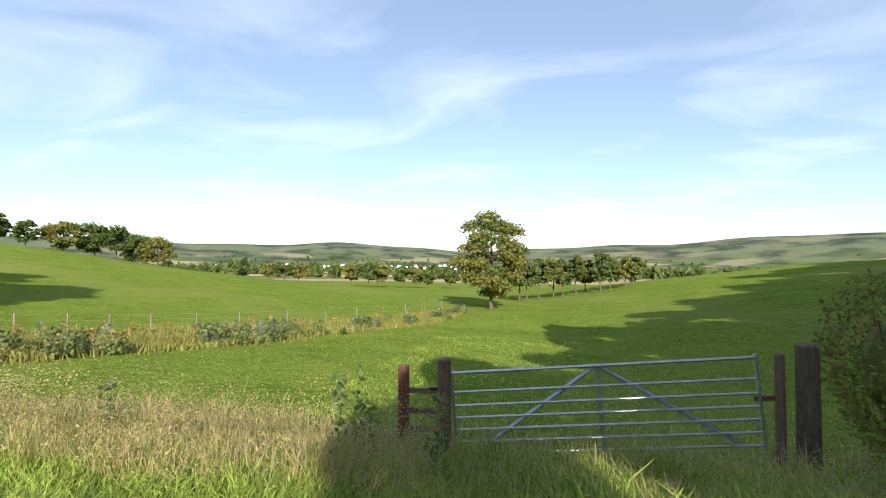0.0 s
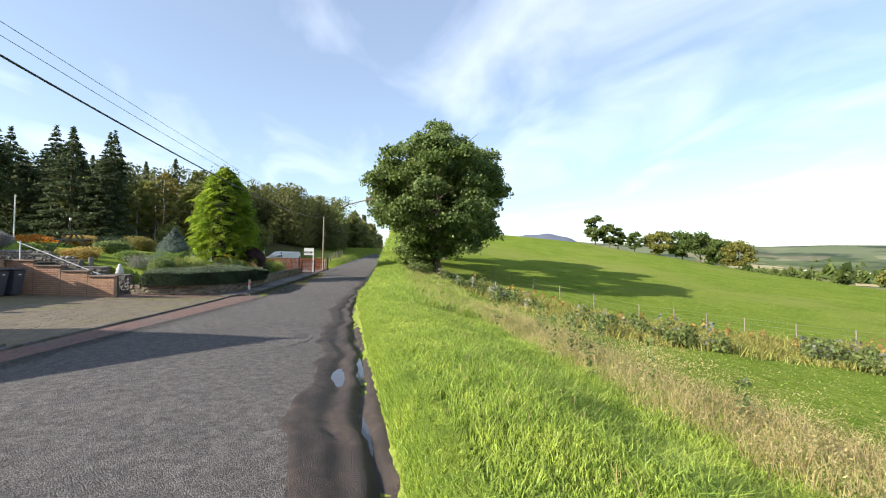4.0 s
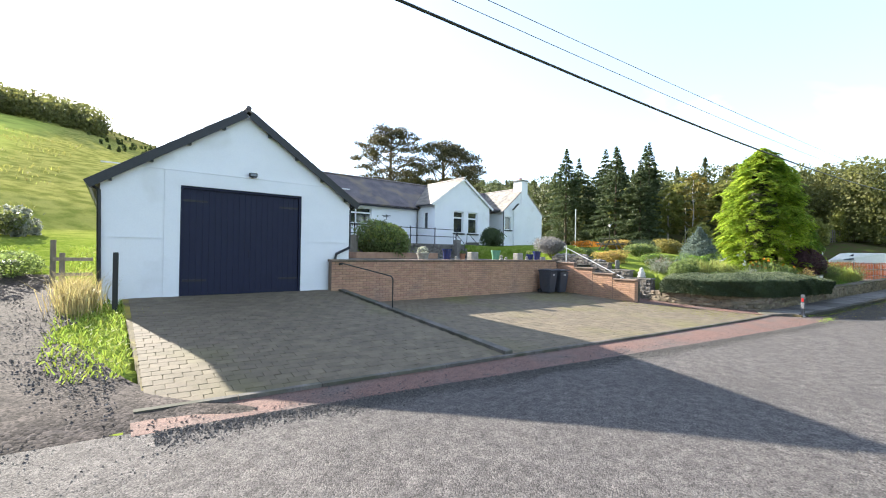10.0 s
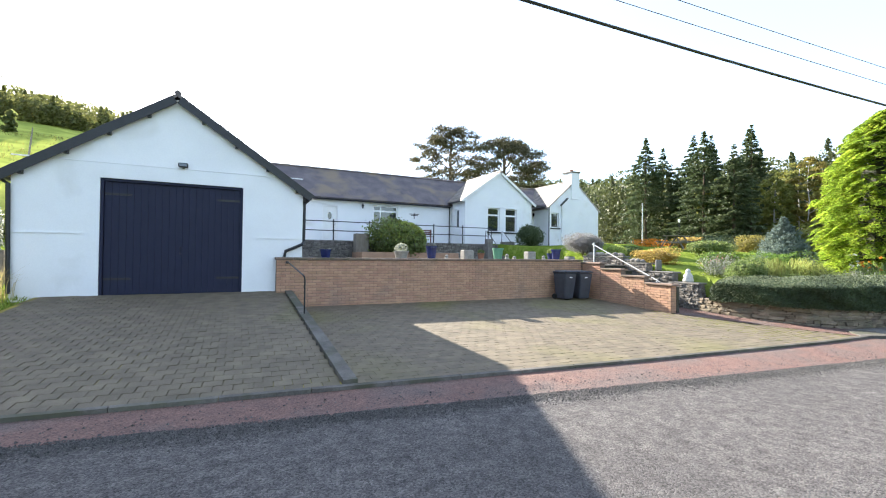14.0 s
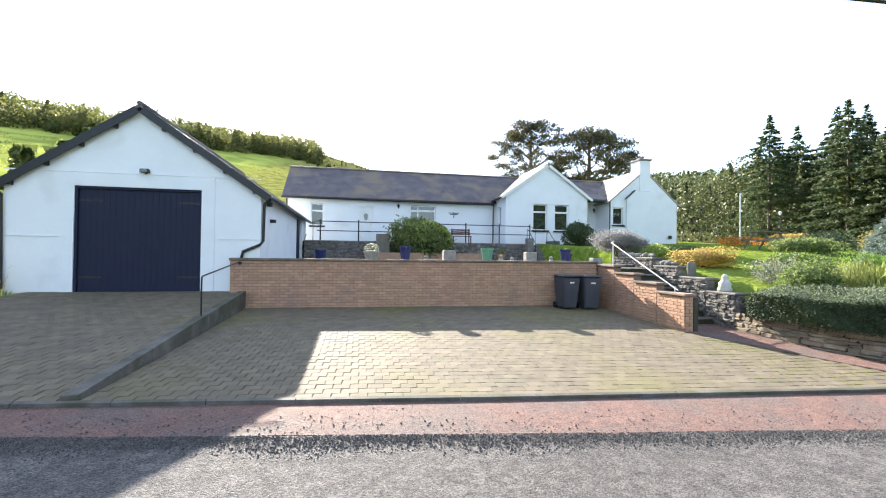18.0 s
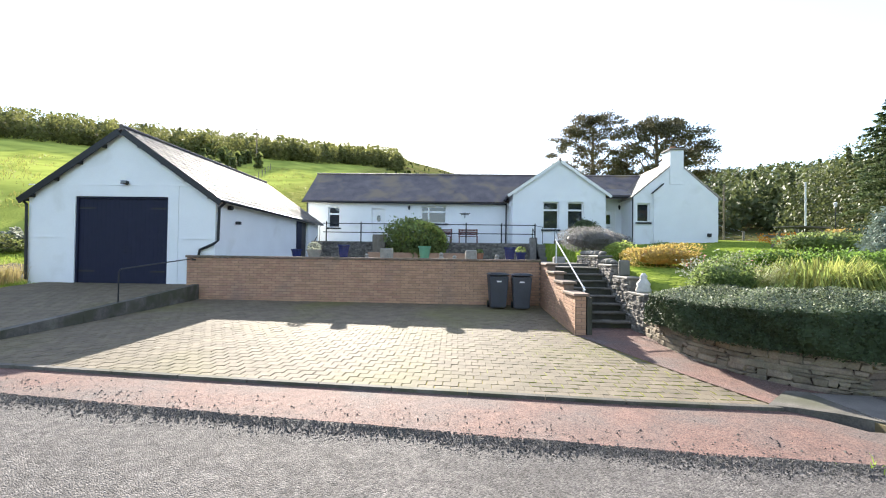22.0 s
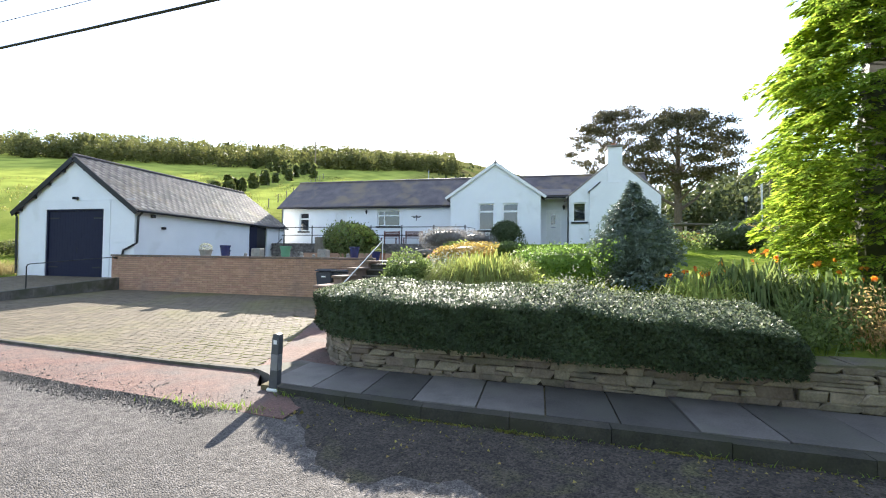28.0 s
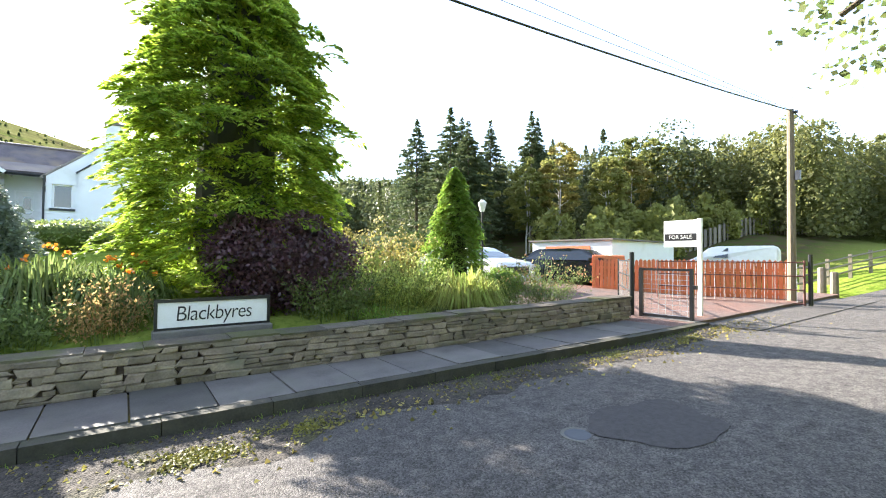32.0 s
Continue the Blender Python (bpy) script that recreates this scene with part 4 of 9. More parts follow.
def wall_front(name, x0, x1, y0, y1, z0, z1, holes, mat, parent, gable=None, label=""):
    """A wall in the x-z plane with rectangular holes, and a gable of (x, z) on top."""
    bm = bmesh.new()
    xs = sorted({x0, x1, *[h[0] for h in holes], *[h[1] for h in holes]})
    for xa, xb in zip(xs, xs[1:]):
        cuts = sorted((h[2], h[3]) for h in holes if h[0] <= xa + 1e-6 and h[1] >= xb - 1e-6)
        z = z0
        for a, b in cuts:
            if a > z:
                box(bm, xa, xb, y0, y1, z, a)
            z = b
        if z < z1:
            box(bm, xa, xb, y0, y1, z, z1)
    if gable:
        prism(bm, [(x0, z1), (x1, z1), gable], y0, y1)
    bmesh.ops.remove_doubles(bm, verts=bm.verts, dist=1e-5)
    return part(name, bm, mat, parent, label)


wall_front("front_wall", GX0, GX1, GY0, GY0 + 0.25, -0.1, G_EAVE, [(DX0, DX1, -0.2, DZ1)], M_RENDER, garage, gable=(G_RX, G_APEX - 0.05))
bm = bmesh.new()
SD0, SD1 = 7.3, 8.25
box(bm, GX1 - 0.25, GX1, GY0 + 0.25, SD0, -0.1, G_EAVE - 0.02)
box(bm, GX1 - 0.25, GX1, SD1, GY1, -0.1, G_EAVE - 0.02)
box(bm, GX1 - 0.25, GX1, SD0, SD1, 3.0, G_EAVE - 0.02)
part("side_wall", bm, M_RENDER, garage)
part("side_wall", boxed(GX0, GX0 + 0.25, GY0 + 0.25, GY1, -0.1, G_EAVE - 0.02), M_RENDER, garage)
wall_front("back_wall", GX0 + 0.25, GX1 - 0.25, GY1 - 0.25, GY1, -0.1, G_EAVE, [], M_RENDER, garage, gable=(G_RX, G_APEX - 0.2))
part("side_door", boxed(GX1 - 0.16, GX1 - 0.10, SD0, SD1, 1.1, 3.0), M_BLACK, garage, "dark side door standing ajar")
part("side_door_leaf", boxed(GX1, GX1 + 0.05, SD0 - 0.55, SD0, 1.25, 2.98, bevel=0.01), M_DOOR, garage)
# raised render bands around the opening
part("door_jamb", boxed(DX0 - 0.32, DX0, GY0 - 0.025, GY0, 0.3, DZ1 + 0.33), M_RENDER, garage)
part("door_jamb", boxed(DX1, DX1 + 0.32, GY0 - 0.025, GY0, 0.3, DZ1 + 0.33), M_RENDER, garage)
part("door_lintel", boxed(DX0, DX1, GY0 - 0.025, GY0, DZ1, DZ1 + 0.33), M_RENDER, garage)
bm = bmesh.new()
box(bm, GX0, GX1, GY0 - 0.028, GY0 - 0.002, DZ1 + 0.335, DZ1 + 0.36)
box(bm, GX0, DX0 - 0.33, GY0 - 0.022, GY0 - 0.002, 1.88, 1.90)
box(bm, DX1 + 0.33, GX1, GY0 - 0.022, GY0 - 0.002, 1.88, 1.90)
part("render_line", bm, M_RENDER, garage)
gd = part("garage_door", boxed(DX0 + 0.05, DX1 - 0.05, GY0 + 0.09, GY0 + 0.11, DZ0 - 0.02, DZ1 - 0.05), M_DOOR, garage, "large dark blue boarded double garage door")
bm = bmesh.new()
box(bm, DX0, DX0 + 0.06, GY0 + 0.01, GY0 + 0.14, DZ0 - 0.1, DZ1)
box(bm, DX1 - 0.06, DX1, GY0 + 0.01, GY0 + 0.14, DZ0 - 0.1, DZ1)
box(bm, DX0 + 0.06, DX1 - 0.06, GY0 + 0.01, GY0 + 0.14, DZ1 - 0.06, DZ1)
part("door_frame", bm, M_DOOR, garage)
mid = (DX0 + DX1) / 2
n_b = 20
for k in range(n_b):
    xa = DX0 + 0.065 + k * (DX1 - DX0 - 0.13) / n_b
    part("board", boxed(xa + 0.0012, xa + (DX1 - DX0 - 0.13) / n_b - 0.0012, GY0 + 0.062, GY0 + 0.089, DZ0 - 0.01, DZ1 - 0.066, bevel=0.0025), M_DOOR, gd)
for sx, nx in ((DX0 + 0.07, 1), (DX1 - 0.07, -1)):
    for zz in (0.85, 2.78):
        part("hinge_strap", boxed(min(sx, sx + nx * 0.5), max(sx, sx + nx * 0.5), GY0 + 0.05, GY0 + 0.061, zz, zz + 0.05), M_BLACK, gd)
part("pull_handle", piped([(mid + 0.1, GY0 + 0.06, 1.45), (mid + 0.1, GY0 + 0.02, 1.47), (mid + 0.1, GY0 + 0.02, 1.6), (mid + 0.1, GY0 + 0.06, 1.62)], 0.01, 6), M_BLACK, gd)


def slope(bm, a, b, c, d, t=0.06):
    """A slab of roof over four corners, t thick."""
    a, b, c, d = (Vector(p) for p in (a, b, c, d))
    n = (b - a).cross(d - a).normalized()
    if n.z < 0:
        n = -n
    lo = [bm.verts.new(p) for p in (a, b, c, d)]
    hi = [bm.verts.new(p + n * t) for p in (a, b, c, d)]
    bm.faces.new(lo)
    bm.faces.new(hi)
    for i in range(4):
        bm.faces.new((lo[i], lo[(i + 1) % 4], hi[(i + 1) % 4], hi[i]))
    bmesh.ops.recalc_face_normals(bm, faces=bm.faces)


def slates(name, a, b, c, d, mat, parent, row=0.24, w=0.3, rs_seed=1, t=0.012):
    """Courses of overlapping slates on the slope a-b (eave) to d-c (ridge), joined."""
    a, b, c, d = (np.array(p, float) for p in (a, b, c, d))
    rg = np.random.default_rng(rs_seed)
    n_r = max(2, int(round(np.linalg.norm(d - a) / row)))
    nrm = np.cross(b - a, d - a); nrm /= np.linalg.norm(nrm)
    if nrm[2] < 0:
        nrm = -nrm
    out = []
    for r in range(n_r):
        u0, u1 = r / n_r, min((r + 1.25) / n_r, 1)
        l0, l1 = a + (d - a) * u0, a + (d - a) * u1
        r0, r1 = b + (c - b) * u0, b + (c - b) * u1
        n_c = max(2, int(round(np.linalg.norm(r0 - l0) / w)))
        for k in range(-1, n_c + 1):
            s0, s1 = (k + 0.5 * (r % 2)) / n_c + 0.006, (k + 1 + 0.5 * (r % 2)) / n_c - 0.006
            s0, s1 = max(s0, 0), min(s1, 1)
            if s1 - s0 < 0.2 / n_c:
                continue
            lift = nrm * (t * 2.2 + rg.uniform(0, 0.005))
            dn = nrm * t
            p = [l0 + (r0 - l0) * s0 + lift, l0 + (r0 - l0) * s1 + lift, l1 + (r1 - l1) * s1 + dn * 0.6, l1 + (r1 - l1) * s0 + dn * 0.6]
            out += p
            q0, q1 = p[0] - dn, p[1] - dn
            out += [q0, q1, p[1], p[0]]
    ob = quads_obj(name, np.array(out), mat, parent)
    me = ob.data
    bmx = bmesh.new(); bmx.from_mesh(me); bmesh.ops.remove_doubles(bmx, verts=bmx.verts, dist=1e-5); bmx.to_mesh(me); bmx.free()
    ob["kind"] = "stuff"
    return ob


oy0, oy1 = GY0 - 0.12, GY1 + 0.1
e_over = 0.17
sl = (G_APEX - G_EAVE) / (GX1 - G_RX)
for side, xe in ((1, GX1 + e_over), (-1, GX0 - e_over)):
    ze = G_EAVE - e_over * sl + (0.0 if side > 0 else (G_EAVE - (G_APEX + (GX0 - G_RX) * sl)) * 0)
    bm = bmesh.new()
    slope(bm, (xe, oy0, ze), (xe, oy1, ze), (G_RX, oy1, G_APEX), (G_RX, oy0, G_APEX), 0.05)
    part("roof_slope", bm, M_SLATE, garage)
    nz = 0.055
    slates("slate_coursing", (xe, oy0, ze + nz), (xe, oy1, ze + nz), (G_RX, oy1, G_APEX + nz), (G_RX, oy0, G_APEX + nz), M_SLATE2, garage, rs_seed=3 + side)
    bm = bmesh.new()
    slope(bm, (xe, oy0 - 0.03, ze - 0.16), (xe, oy0, ze - 0.16), (G_RX, oy0, G_APEX - 0.16), (G_RX, oy0 - 0.03, G_APEX - 0.16), 0.19)
    part("bargeboard", bm, M_BLACK, garage)
    part("gutter", piped([(xe + 0.04 * side, oy0 + 0.05, ze - 0.01), (xe + 0.04 * side, oy1, ze - 0.03)], 0.055, 8), M_BLACK, garage)
    for k in range(4):
        f = (k + 0.75) / 4.2
        cx, cz = G_RX + (xe - G_RX) * f, G_APEX + (ze - G_APEX) * f
        part("purlin_end", boxed(cx - 0.035, cx + 0.035, oy0 + 0.0, GY0, cz - 0.19, cz - 0.07), M_BLACK, garage)
part("ridge_cap", piped([(G_RX, oy0, G_APEX + 0.08), (G_RX, oy1, G_APEX + 0.08)], 0.07, 8), M_SLATE, garage)
part("downpipe", piped([(GX1 + 0.22, GY0 + 0.12, 3.0), (GX1 + 0.06, GY0 + 0.10, 2.85), (GX1 + 0.05, GY0 + 0.08, 1.85), (GX1 + 0.0, GY0 - 0.05, 1.75), (GX1 - 0.42, GY0 - 0.06, 1.56), (GX1 - 0.46, GY0 - 0.06, 1.36)], 0.04, 8), M_BLACK, garage)
part("downpipe", piped([(GX0 - 0.2, GY0 + 0.0, 3.0), (GX0 - 0.02, GY0 - 0.06, 2.88), (GX0 + 0.02, GY0 - 0.06, 0.6)], 0.04, 8), M_BLACK, garage)
flood = part("floodlight", boxed(-2.19, -1.99, GY0 - 0.16, GY0 - 0.04, 3.52, 3.62, bevel=0.015), M_BLACK, garage, "small black floodlight above the door")
part("lens", boxed(-2.17, -2.01, GY0 - 0.168, GY0 - 0.16, 3.535, 3.605), M_GLASS, flood)
part("bracket", boxed(-2.11, -2.07, GY0 - 0.05, GY0, 3.50, 3.6), M_BLACK, flood)
part("wall_camera", boxed(GX1, GX1 + 0.16, 1.45, 1.55, 2.42, 2.52, bevel=0.01), M_BLACK, garage)
part("wall_lamp", boxed(GX1, GX1 + 0.14, 0.95, 1.08, 2.85, 2.97, bevel=0.01), M_BLACK, garage)
part("handrail", piped([(GX1 + 0.04, 8.5, 1.75), (GX1 + 0.04, 9.6, 2.45)], 0.02, 6), M_BLACK, garage)

# black handrail beside the ramp
rail = thing("ramp_handrail", (0.3, -2.85, ramp_z(0.3, -2.85)), "thin black steel handrail beside the ramp", "handrail")
rb = rail.location
part("upright", piped([(0, 0, 0), (0, 0, 0.72), (-0.01, 0.04, 0.78), (-0.02, 0.1, 0.80)], 0.016, 6), M_BLACK, rail)
part("top_rail", piped([(-0.02, 0.1, 0.80), (-0.05, 2.75, 1.28 - rb.z + 0.02)], 0.016, 6), M_BLACK, rail)
part("fixing", boxed(-0.08, -0.02, 2.74, 2.86, 1.24 - rb.z, 1.30 - rb.z), M_BLACK, rail)

# ---------------------------------------------------------------- house
house = thing("house", (0, 0, 0), "long white rendered bungalow with slate roofs and gables", "house")
HB = 1.85
W_Y = 11.4


def window(parent, x0, x1, z0, z1, y, transom=None, sill=True, mullion=None, deep=0.12):
    """A framed window set in a wall that faces -y, with panes and a dark sill."""
    w = part("window", boxed(x0, x1, y + deep + 0.05, y + deep + 0.06, z0, z1), M_BLACK, parent)
    bm = bmesh.new()
    t = 0.06
    box(bm, x0, x0 + t, y + deep - 0.03, y + deep + 0.05, z0, z1)
    box(bm, x1 - t, x1, y + deep - 0.03, y + deep + 0.05, z0, z1)
    box(bm, x0 + t, x1 - t, y + deep - 0.03, y + deep + 0.05, z0, z0 + t)
    box(bm, x0 + t, x1 - t, y + deep - 0.03, y + deep + 0.05, z1 - t, z1)
    zs = [z0 + t, z1 - t]
    if transom:
        box(bm, x0 + t, x1 - t, y + deep - 0.03, y + deep + 0.05, transom - 0.045, transom + 0.045)
        zs = [z0 + t, transom - 0.045, transom + 0.045, z1 - t]
    xs = [x0 + t, x1 - t]
    if mullion:
        box(bm, mullion - 0.04, mullion + 0.04, y + deep - 0.031, y + deep + 0.049, z0 + t, z1 - t)
        xs = [x0 + t, mullion - 0.04, mullion + 0.04, x1 - t]
    part("window_frame", bm, M_UPVC, w)
    for a, b in zip(xs[::2], xs[1::2]):
        for c, d in zip(zs[::2], zs[1::2]):
            part("pane", boxed(a, b, y + deep + 0.0, y + deep + 0.012, c, d), M_GLASS, w)
    if sill:
        part("sill", boxed(x0 - 0.08, x1 + 0.08, y - 0.06, y + deep, z0 - 0.09, z0), M_BLACK, w)
    part("surround", boxed(x0 - 0.10, x1 + 0.10, y - 0.012, y, z1, z1 + 0.10), M_RENDER, w)
    return w


win_a, door_a, win_b = (0.70, 1.36, 3.0, 4.18), (3.15, 3.98, 2.10, 4.12), (5.97, 7.40, 3.3, 4.26)
wall_front("wall_wing", -0.55, 10.9, W_Y, W_Y + 0.3, HB, 4.5, [win_a, door_a, win_b], M_RENDER, house)
wall_front("wall_wing_end", -0.55, 10.9, 15.8, 16.1, HB, 4.5, [], M_RENDER, house)
window(house, win_a[0], win_a[1], win_a[2], win_a[3], W_Y, transom=3.78)
window(house, win_b[0], win_b[1], win_b[2], win_b[3], W_Y, transom=3.95, mullion=6.4)
bm = bmesh.new()
for ya, yb in ((W_Y + 0.3, 15.8),):
    box(bm, -0.55, -0.25, ya, yb, HB, 4.5)
part("wall_end", bm, M_RENDER, house)
bm = bmesh.new()
prism(bm, [(W_Y, 4.5), (16.1, 4.5), (13.7, 6.35)], -0.55, -0.25)
for v in bm.verts:
    v.co = Vector((v.co.y, v.co.x, v.co.z))
part("gable_end", bm, M_RENDER, house)
d = part("back_door", boxed(door_a[0] + 0.06, door_a[1] - 0.06, W_Y + 0.1, W_Y + 0.14, 2.12, 4.06), M_WHITE, house, "white panelled door with a small oval light")
part("light", lathed([(0.0001, 0), (0.11, 0.0), (0.11, 0.012), (0.0001, 0.012)], 16), M_GLASS, d).matrix_basis = pose(3.565, W_Y + 0.1, 3.55, 90, 0, 0) @ Matrix.Diagonal((1, 1.8, 1, 1))
bm = bmesh.new()
for zz in (2.3, 2.85):
    box(bm, door_a[0] + 0.18, door_a[1] - 0.18, W_Y + 0.09, W_Y + 0.1, zz, zz + 0.4, bevel=0.008)
part("panel", bm, M_WHITE, d)
bm = bmesh.new()
box(bm, door_a[0], door_a[0] + 0.055, W_Y + 0.06, W_Y + 0.16, 2.1, 4.12)
box(bm, door_a[1] - 0.055, door_a[1], W_Y + 0.06, W_Y + 0.16, 2.1, 4.12)
box(bm, door_a[0] + 0.055, door_a[1] - 0.055, W_Y + 0.06, W_Y + 0.16, 4.065, 4.12)
part("door_frame", bm, M_UPVC, d)
part("handle", boxed(3.84, 3.87, W_Y + 0.06, W_Y + 0.1, 3.05, 3.2), M_GALV, d)

G1X0, G1X1, G1Y, G1R = 10.87, 15.63, 9.60, 13.27
w1, w2 = (12.42, 13.24, 2.92, 4.34), (13.68, 14.50, 2.92, 4.34)
wall_front("gable_wall", G1X0, G1X1, G1Y, G1Y + 0.3, HB, 4.78, [w1, w2], M_RENDER, house, gable=(G1R, 6.42))
window(house, *w1, G1Y, transom=3.92)
window(house, *w2, G1Y, transom=3.92)
bm = bmesh.new()
box(bm, G1X0, G1X0 + 0.3, G1Y + 0.3, 10.35, HB, 4.78)
box(bm, G1X0, G1X0 + 0.3, 10.85, W_Y + 0.4, HB, 4.78)
box(bm, G1X0, G1X0 + 0.3, 10.35, 10.85, HB, 3.15)
box(bm, G1X0, G1X0 + 0.3, 10.35, 10.85, 4.25, 4.78)
part("side_wall", bm, M_RENDER, house)
part("side_window", boxed(G1X0 + 0.12, G1X0 + 0.14, 10.35, 10.85, 3.15, 4.25), M_GLASS, house)
bm = bmesh.new()
box(bm, G1X0 + 0.07, G1X0 + 0.12, 10.35, 10.41, 3.15, 4.25); box(bm, G1X0 + 0.07, G1X0 + 0.12, 10.79, 10.85, 3.15, 4.25); box(bm, G1X0 + 0.07, G1X0 + 0.12, 10.41, 10.79, 4.19, 4.25)
part("side_window_frame", bm, M_UPVC, house)
part("side_wall", boxed(G1X1 - 0.3, G1X1, G1Y + 0.3, 11.1, HB, 4.75), M_RENDER, house)
G2X0, G2X1, G2R = 17.03, 21.32, 19.2
w3 = (17.22, 17.86, 3.34, 4.32)
wall_front("gable_wall", G2X0, G2X1, G1Y, G1Y + 0.3, HB, 4.62, [w3], M_RENDER, house, gable=(G2R, 6.45))
window(house, *w3, G1Y)
part("side_wall", boxed(G2X0, G2X0 + 0.3, G1Y + 0.3, 11.1, HB, 4.62), M_RENDER, house)
part("side_wall", boxed(G2X1 - 0.3, G2X1, G1Y + 0.3, 15.8, HB, 4.62), M_RENDER, house)
# porch recess
pd = (15.92, 16.74, 2.12, 4.12)
wall_front("porch_wall", G1X1, G2X0, 11.1, 11.35, HB, 4.75, [pd], M_RENDER, house)
d = part("front_door", boxed(pd[0] + 0.05, pd[1] - 0.05, 11.16, 11.2, 2.14, 4.07), M_WHITE, house, "white front door with a narrow light")
part("light", boxed(16.2, 16.42, 11.15, 11.16, 3.35, 3.85), M_GLASS, d)
part("letter_plate", boxed(16.2, 16.44, 11.145, 11.16, 3.15, 3.2), M_GALV, d)
bm = bmesh.new()
box(bm, pd[0], pd[0] + 0.048, 11.12, 11.22, 2.12, 4.12); box(bm, pd[1] - 0.048, pd[1], 11.12, 11.22, 2.12, 4.12); box(bm, pd[0] + 0.048, pd[1] - 0.048, 11.12, 11.22, 4.072, 4.12)
part("door_frame", bm, M_UPVC, d)


def wall_lamp(parent, x, y, z):
    w = part("wall_lantern", piped([(x, y, z), (x, y - 0.12, z + 0.04), (x, y - 0.16, z - 0.02)], 0.012, 6), M_BLACK, parent)
    part("lantern", lathed([(0.03, -0.2), (0.075, -0.03), (0.085, -0.02), (0.02, 0.05)], 6, (x, y - 0.16, z - 0.03)), M_BLACK, w)


wall_lamp(house, 16.85, 11.1, 4.35)
wall_lamp(house, 5.31, W_Y, 4.25)
orn = part("dragonfly_ornament", boxed(8.42, 8.46, W_Y - 0.02, W_Y - 0.004, 3.62, 3.95), M_BLACK, house)
part("wing", boxed(8.14, 8.74, W_Y - 0.018, W_Y - 0.006, 3.86, 3.90), M_BLACK, orn)
part("wing", boxed(8.22, 8.66, W_Y - 0.016, W_Y - 0.008, 3.79, 3.83), M_BLACK, orn)
# chimney breast and stack
bm = bmesh.new()
prism(bm, [(18.02, HB), (20.25, HB), (20.25, 4.75), (19.85, 5.25), (18.5, 5.25), (18.02, 4.85)], G1Y - 0.12, G1Y)
part("chimney_breast", bm, M_RENDER, house)
bm = bmesh.new()
slope(bm, (17.96, G1Y - 0.17, 4.80), (17.96, G1Y, 4.80), (18.52, G1Y, 5.29), (18.52, G1Y - 0.17, 5.29), 0.05)
part("weathering", bm, M_BLACK, house)
part("vent_hood", boxed(20.75, 20.95, G1Y - 0.1, G1Y, 2.62, 2.80, bevel=0.02), M_BLACK, house)
stack = part("chimney", boxed(18.86, 19.54, G1Y - 0.05, G1Y + 0.75, 5.3, 7.05), M_RENDER, house)
part("chimney_cap", boxed(18.80, 19.60, G1Y - 0.11, G1Y + 0.81, 7.05, 7.15, bevel=0.02), M_CONC, stack)
part("chimney_pot", lathed([(0.13, 7.15), (0.11, 7.30), (0.13, 7.32), (0.09, 7.33)], 12, (19.2, G1Y + 0.35, 0)), M_TERRA, stack)
# roofs
RY, RZ = 13.7, 6.40


def roof_pair(name, a_eave, b_eave, ridge, mat, seed):
    for k, (e0, e1) in enumerate((a_eave, b_eave)):
        bm = bmesh.new()
        slope(bm, e0, e1, ridge[1], ridge[0], 0.06)
        part(name, bm, mat, house)
        up = Vector((0, 0, 0.065))
        slates("slate_coursing", Vector(e0) + up, Vector(e1) + up, Vector(ridge[1]) + up, Vector(ridge[0]) + up, mat, house, rs_seed=seed + k)


EY0, EZ0 = W_Y - 0.2, 4.46
roof_pair("roof_slope", ((-0.72, EY0, EZ0), (21.5, EY0, EZ0)), ((-0.72, 16.3, EZ0), (21.5, 16.3, EZ0)), ((-0.72, RY, RZ), (21.5, RY, RZ)), M_SLATE, 20)
roof_pair("gable_roof", ((G1X0 - 0.2, G1Y - 0.1, 4.66), (G1X0 - 0.2, 12.2, 4.66)), ((G1X1 + 0.2, G1Y - 0.1, 4.66), (G1X1 + 0.2, 12.2, 4.66)), ((G1R, G1Y - 0.1, 6.48), (G1R, RY, 6.48)), M_SLATE2, 30)
roof_pair("gable_roof", ((G2X0 - 0.15, G1Y - 0.03, 4.52), (G2X0 - 0.15, 12.2, 4.52)), ((G2X1 + 0.15, G1Y - 0.03, 4.52), (G2X1 + 0.15, 12.2, 4.52)), ((G2R, G1Y - 0.03, 6.46), (G2R, RY, 6.46)), M_SLATE2, 40)
bm = bmesh.new()
slope(bm, (G1X1 - 0.2, 9.95, 4.72), (G2X0 + 0.2, 9.95, 4.72), (G2X0 + 0.2, 11.6, 5.3), (G1X1 - 0.2, 11.6, 5.3), 0.06)
part("porch_roof", bm, M_SLATE, house)
part("ridge_cap", piped([(-0.72, RY, RZ + 0.09), (21.5, RY, RZ + 0.09)], 0.07, 8), M_SLATE, house)
part("ridge_cap", piped([(G1R, G1Y - 0.1, 6.58), (G1R, RY, 6.58)], 0.06, 8), M_SLATE2, house)
part("ridge_cap", piped([(G2R, G1Y + 0.75, 6.55), (G2R, RY, 6.55)], 0.06, 8), M_SLATE2, house)
for pts_, r_ in (([(-0.75, EY0 - 0.04, 4.44), (10.75, EY0 - 0.04, 4.40)], 0.05), ([(15.65, 9.92, 4.68), (17.0, 9.92, 4.66)], 0.06), ([(10.62, G1Y - 0.05, 4.64), (10.62, 11.3, 4.62)], 0.05)):
    part("gutter", piped(pts_, r_, 8), M_BLACK, house)
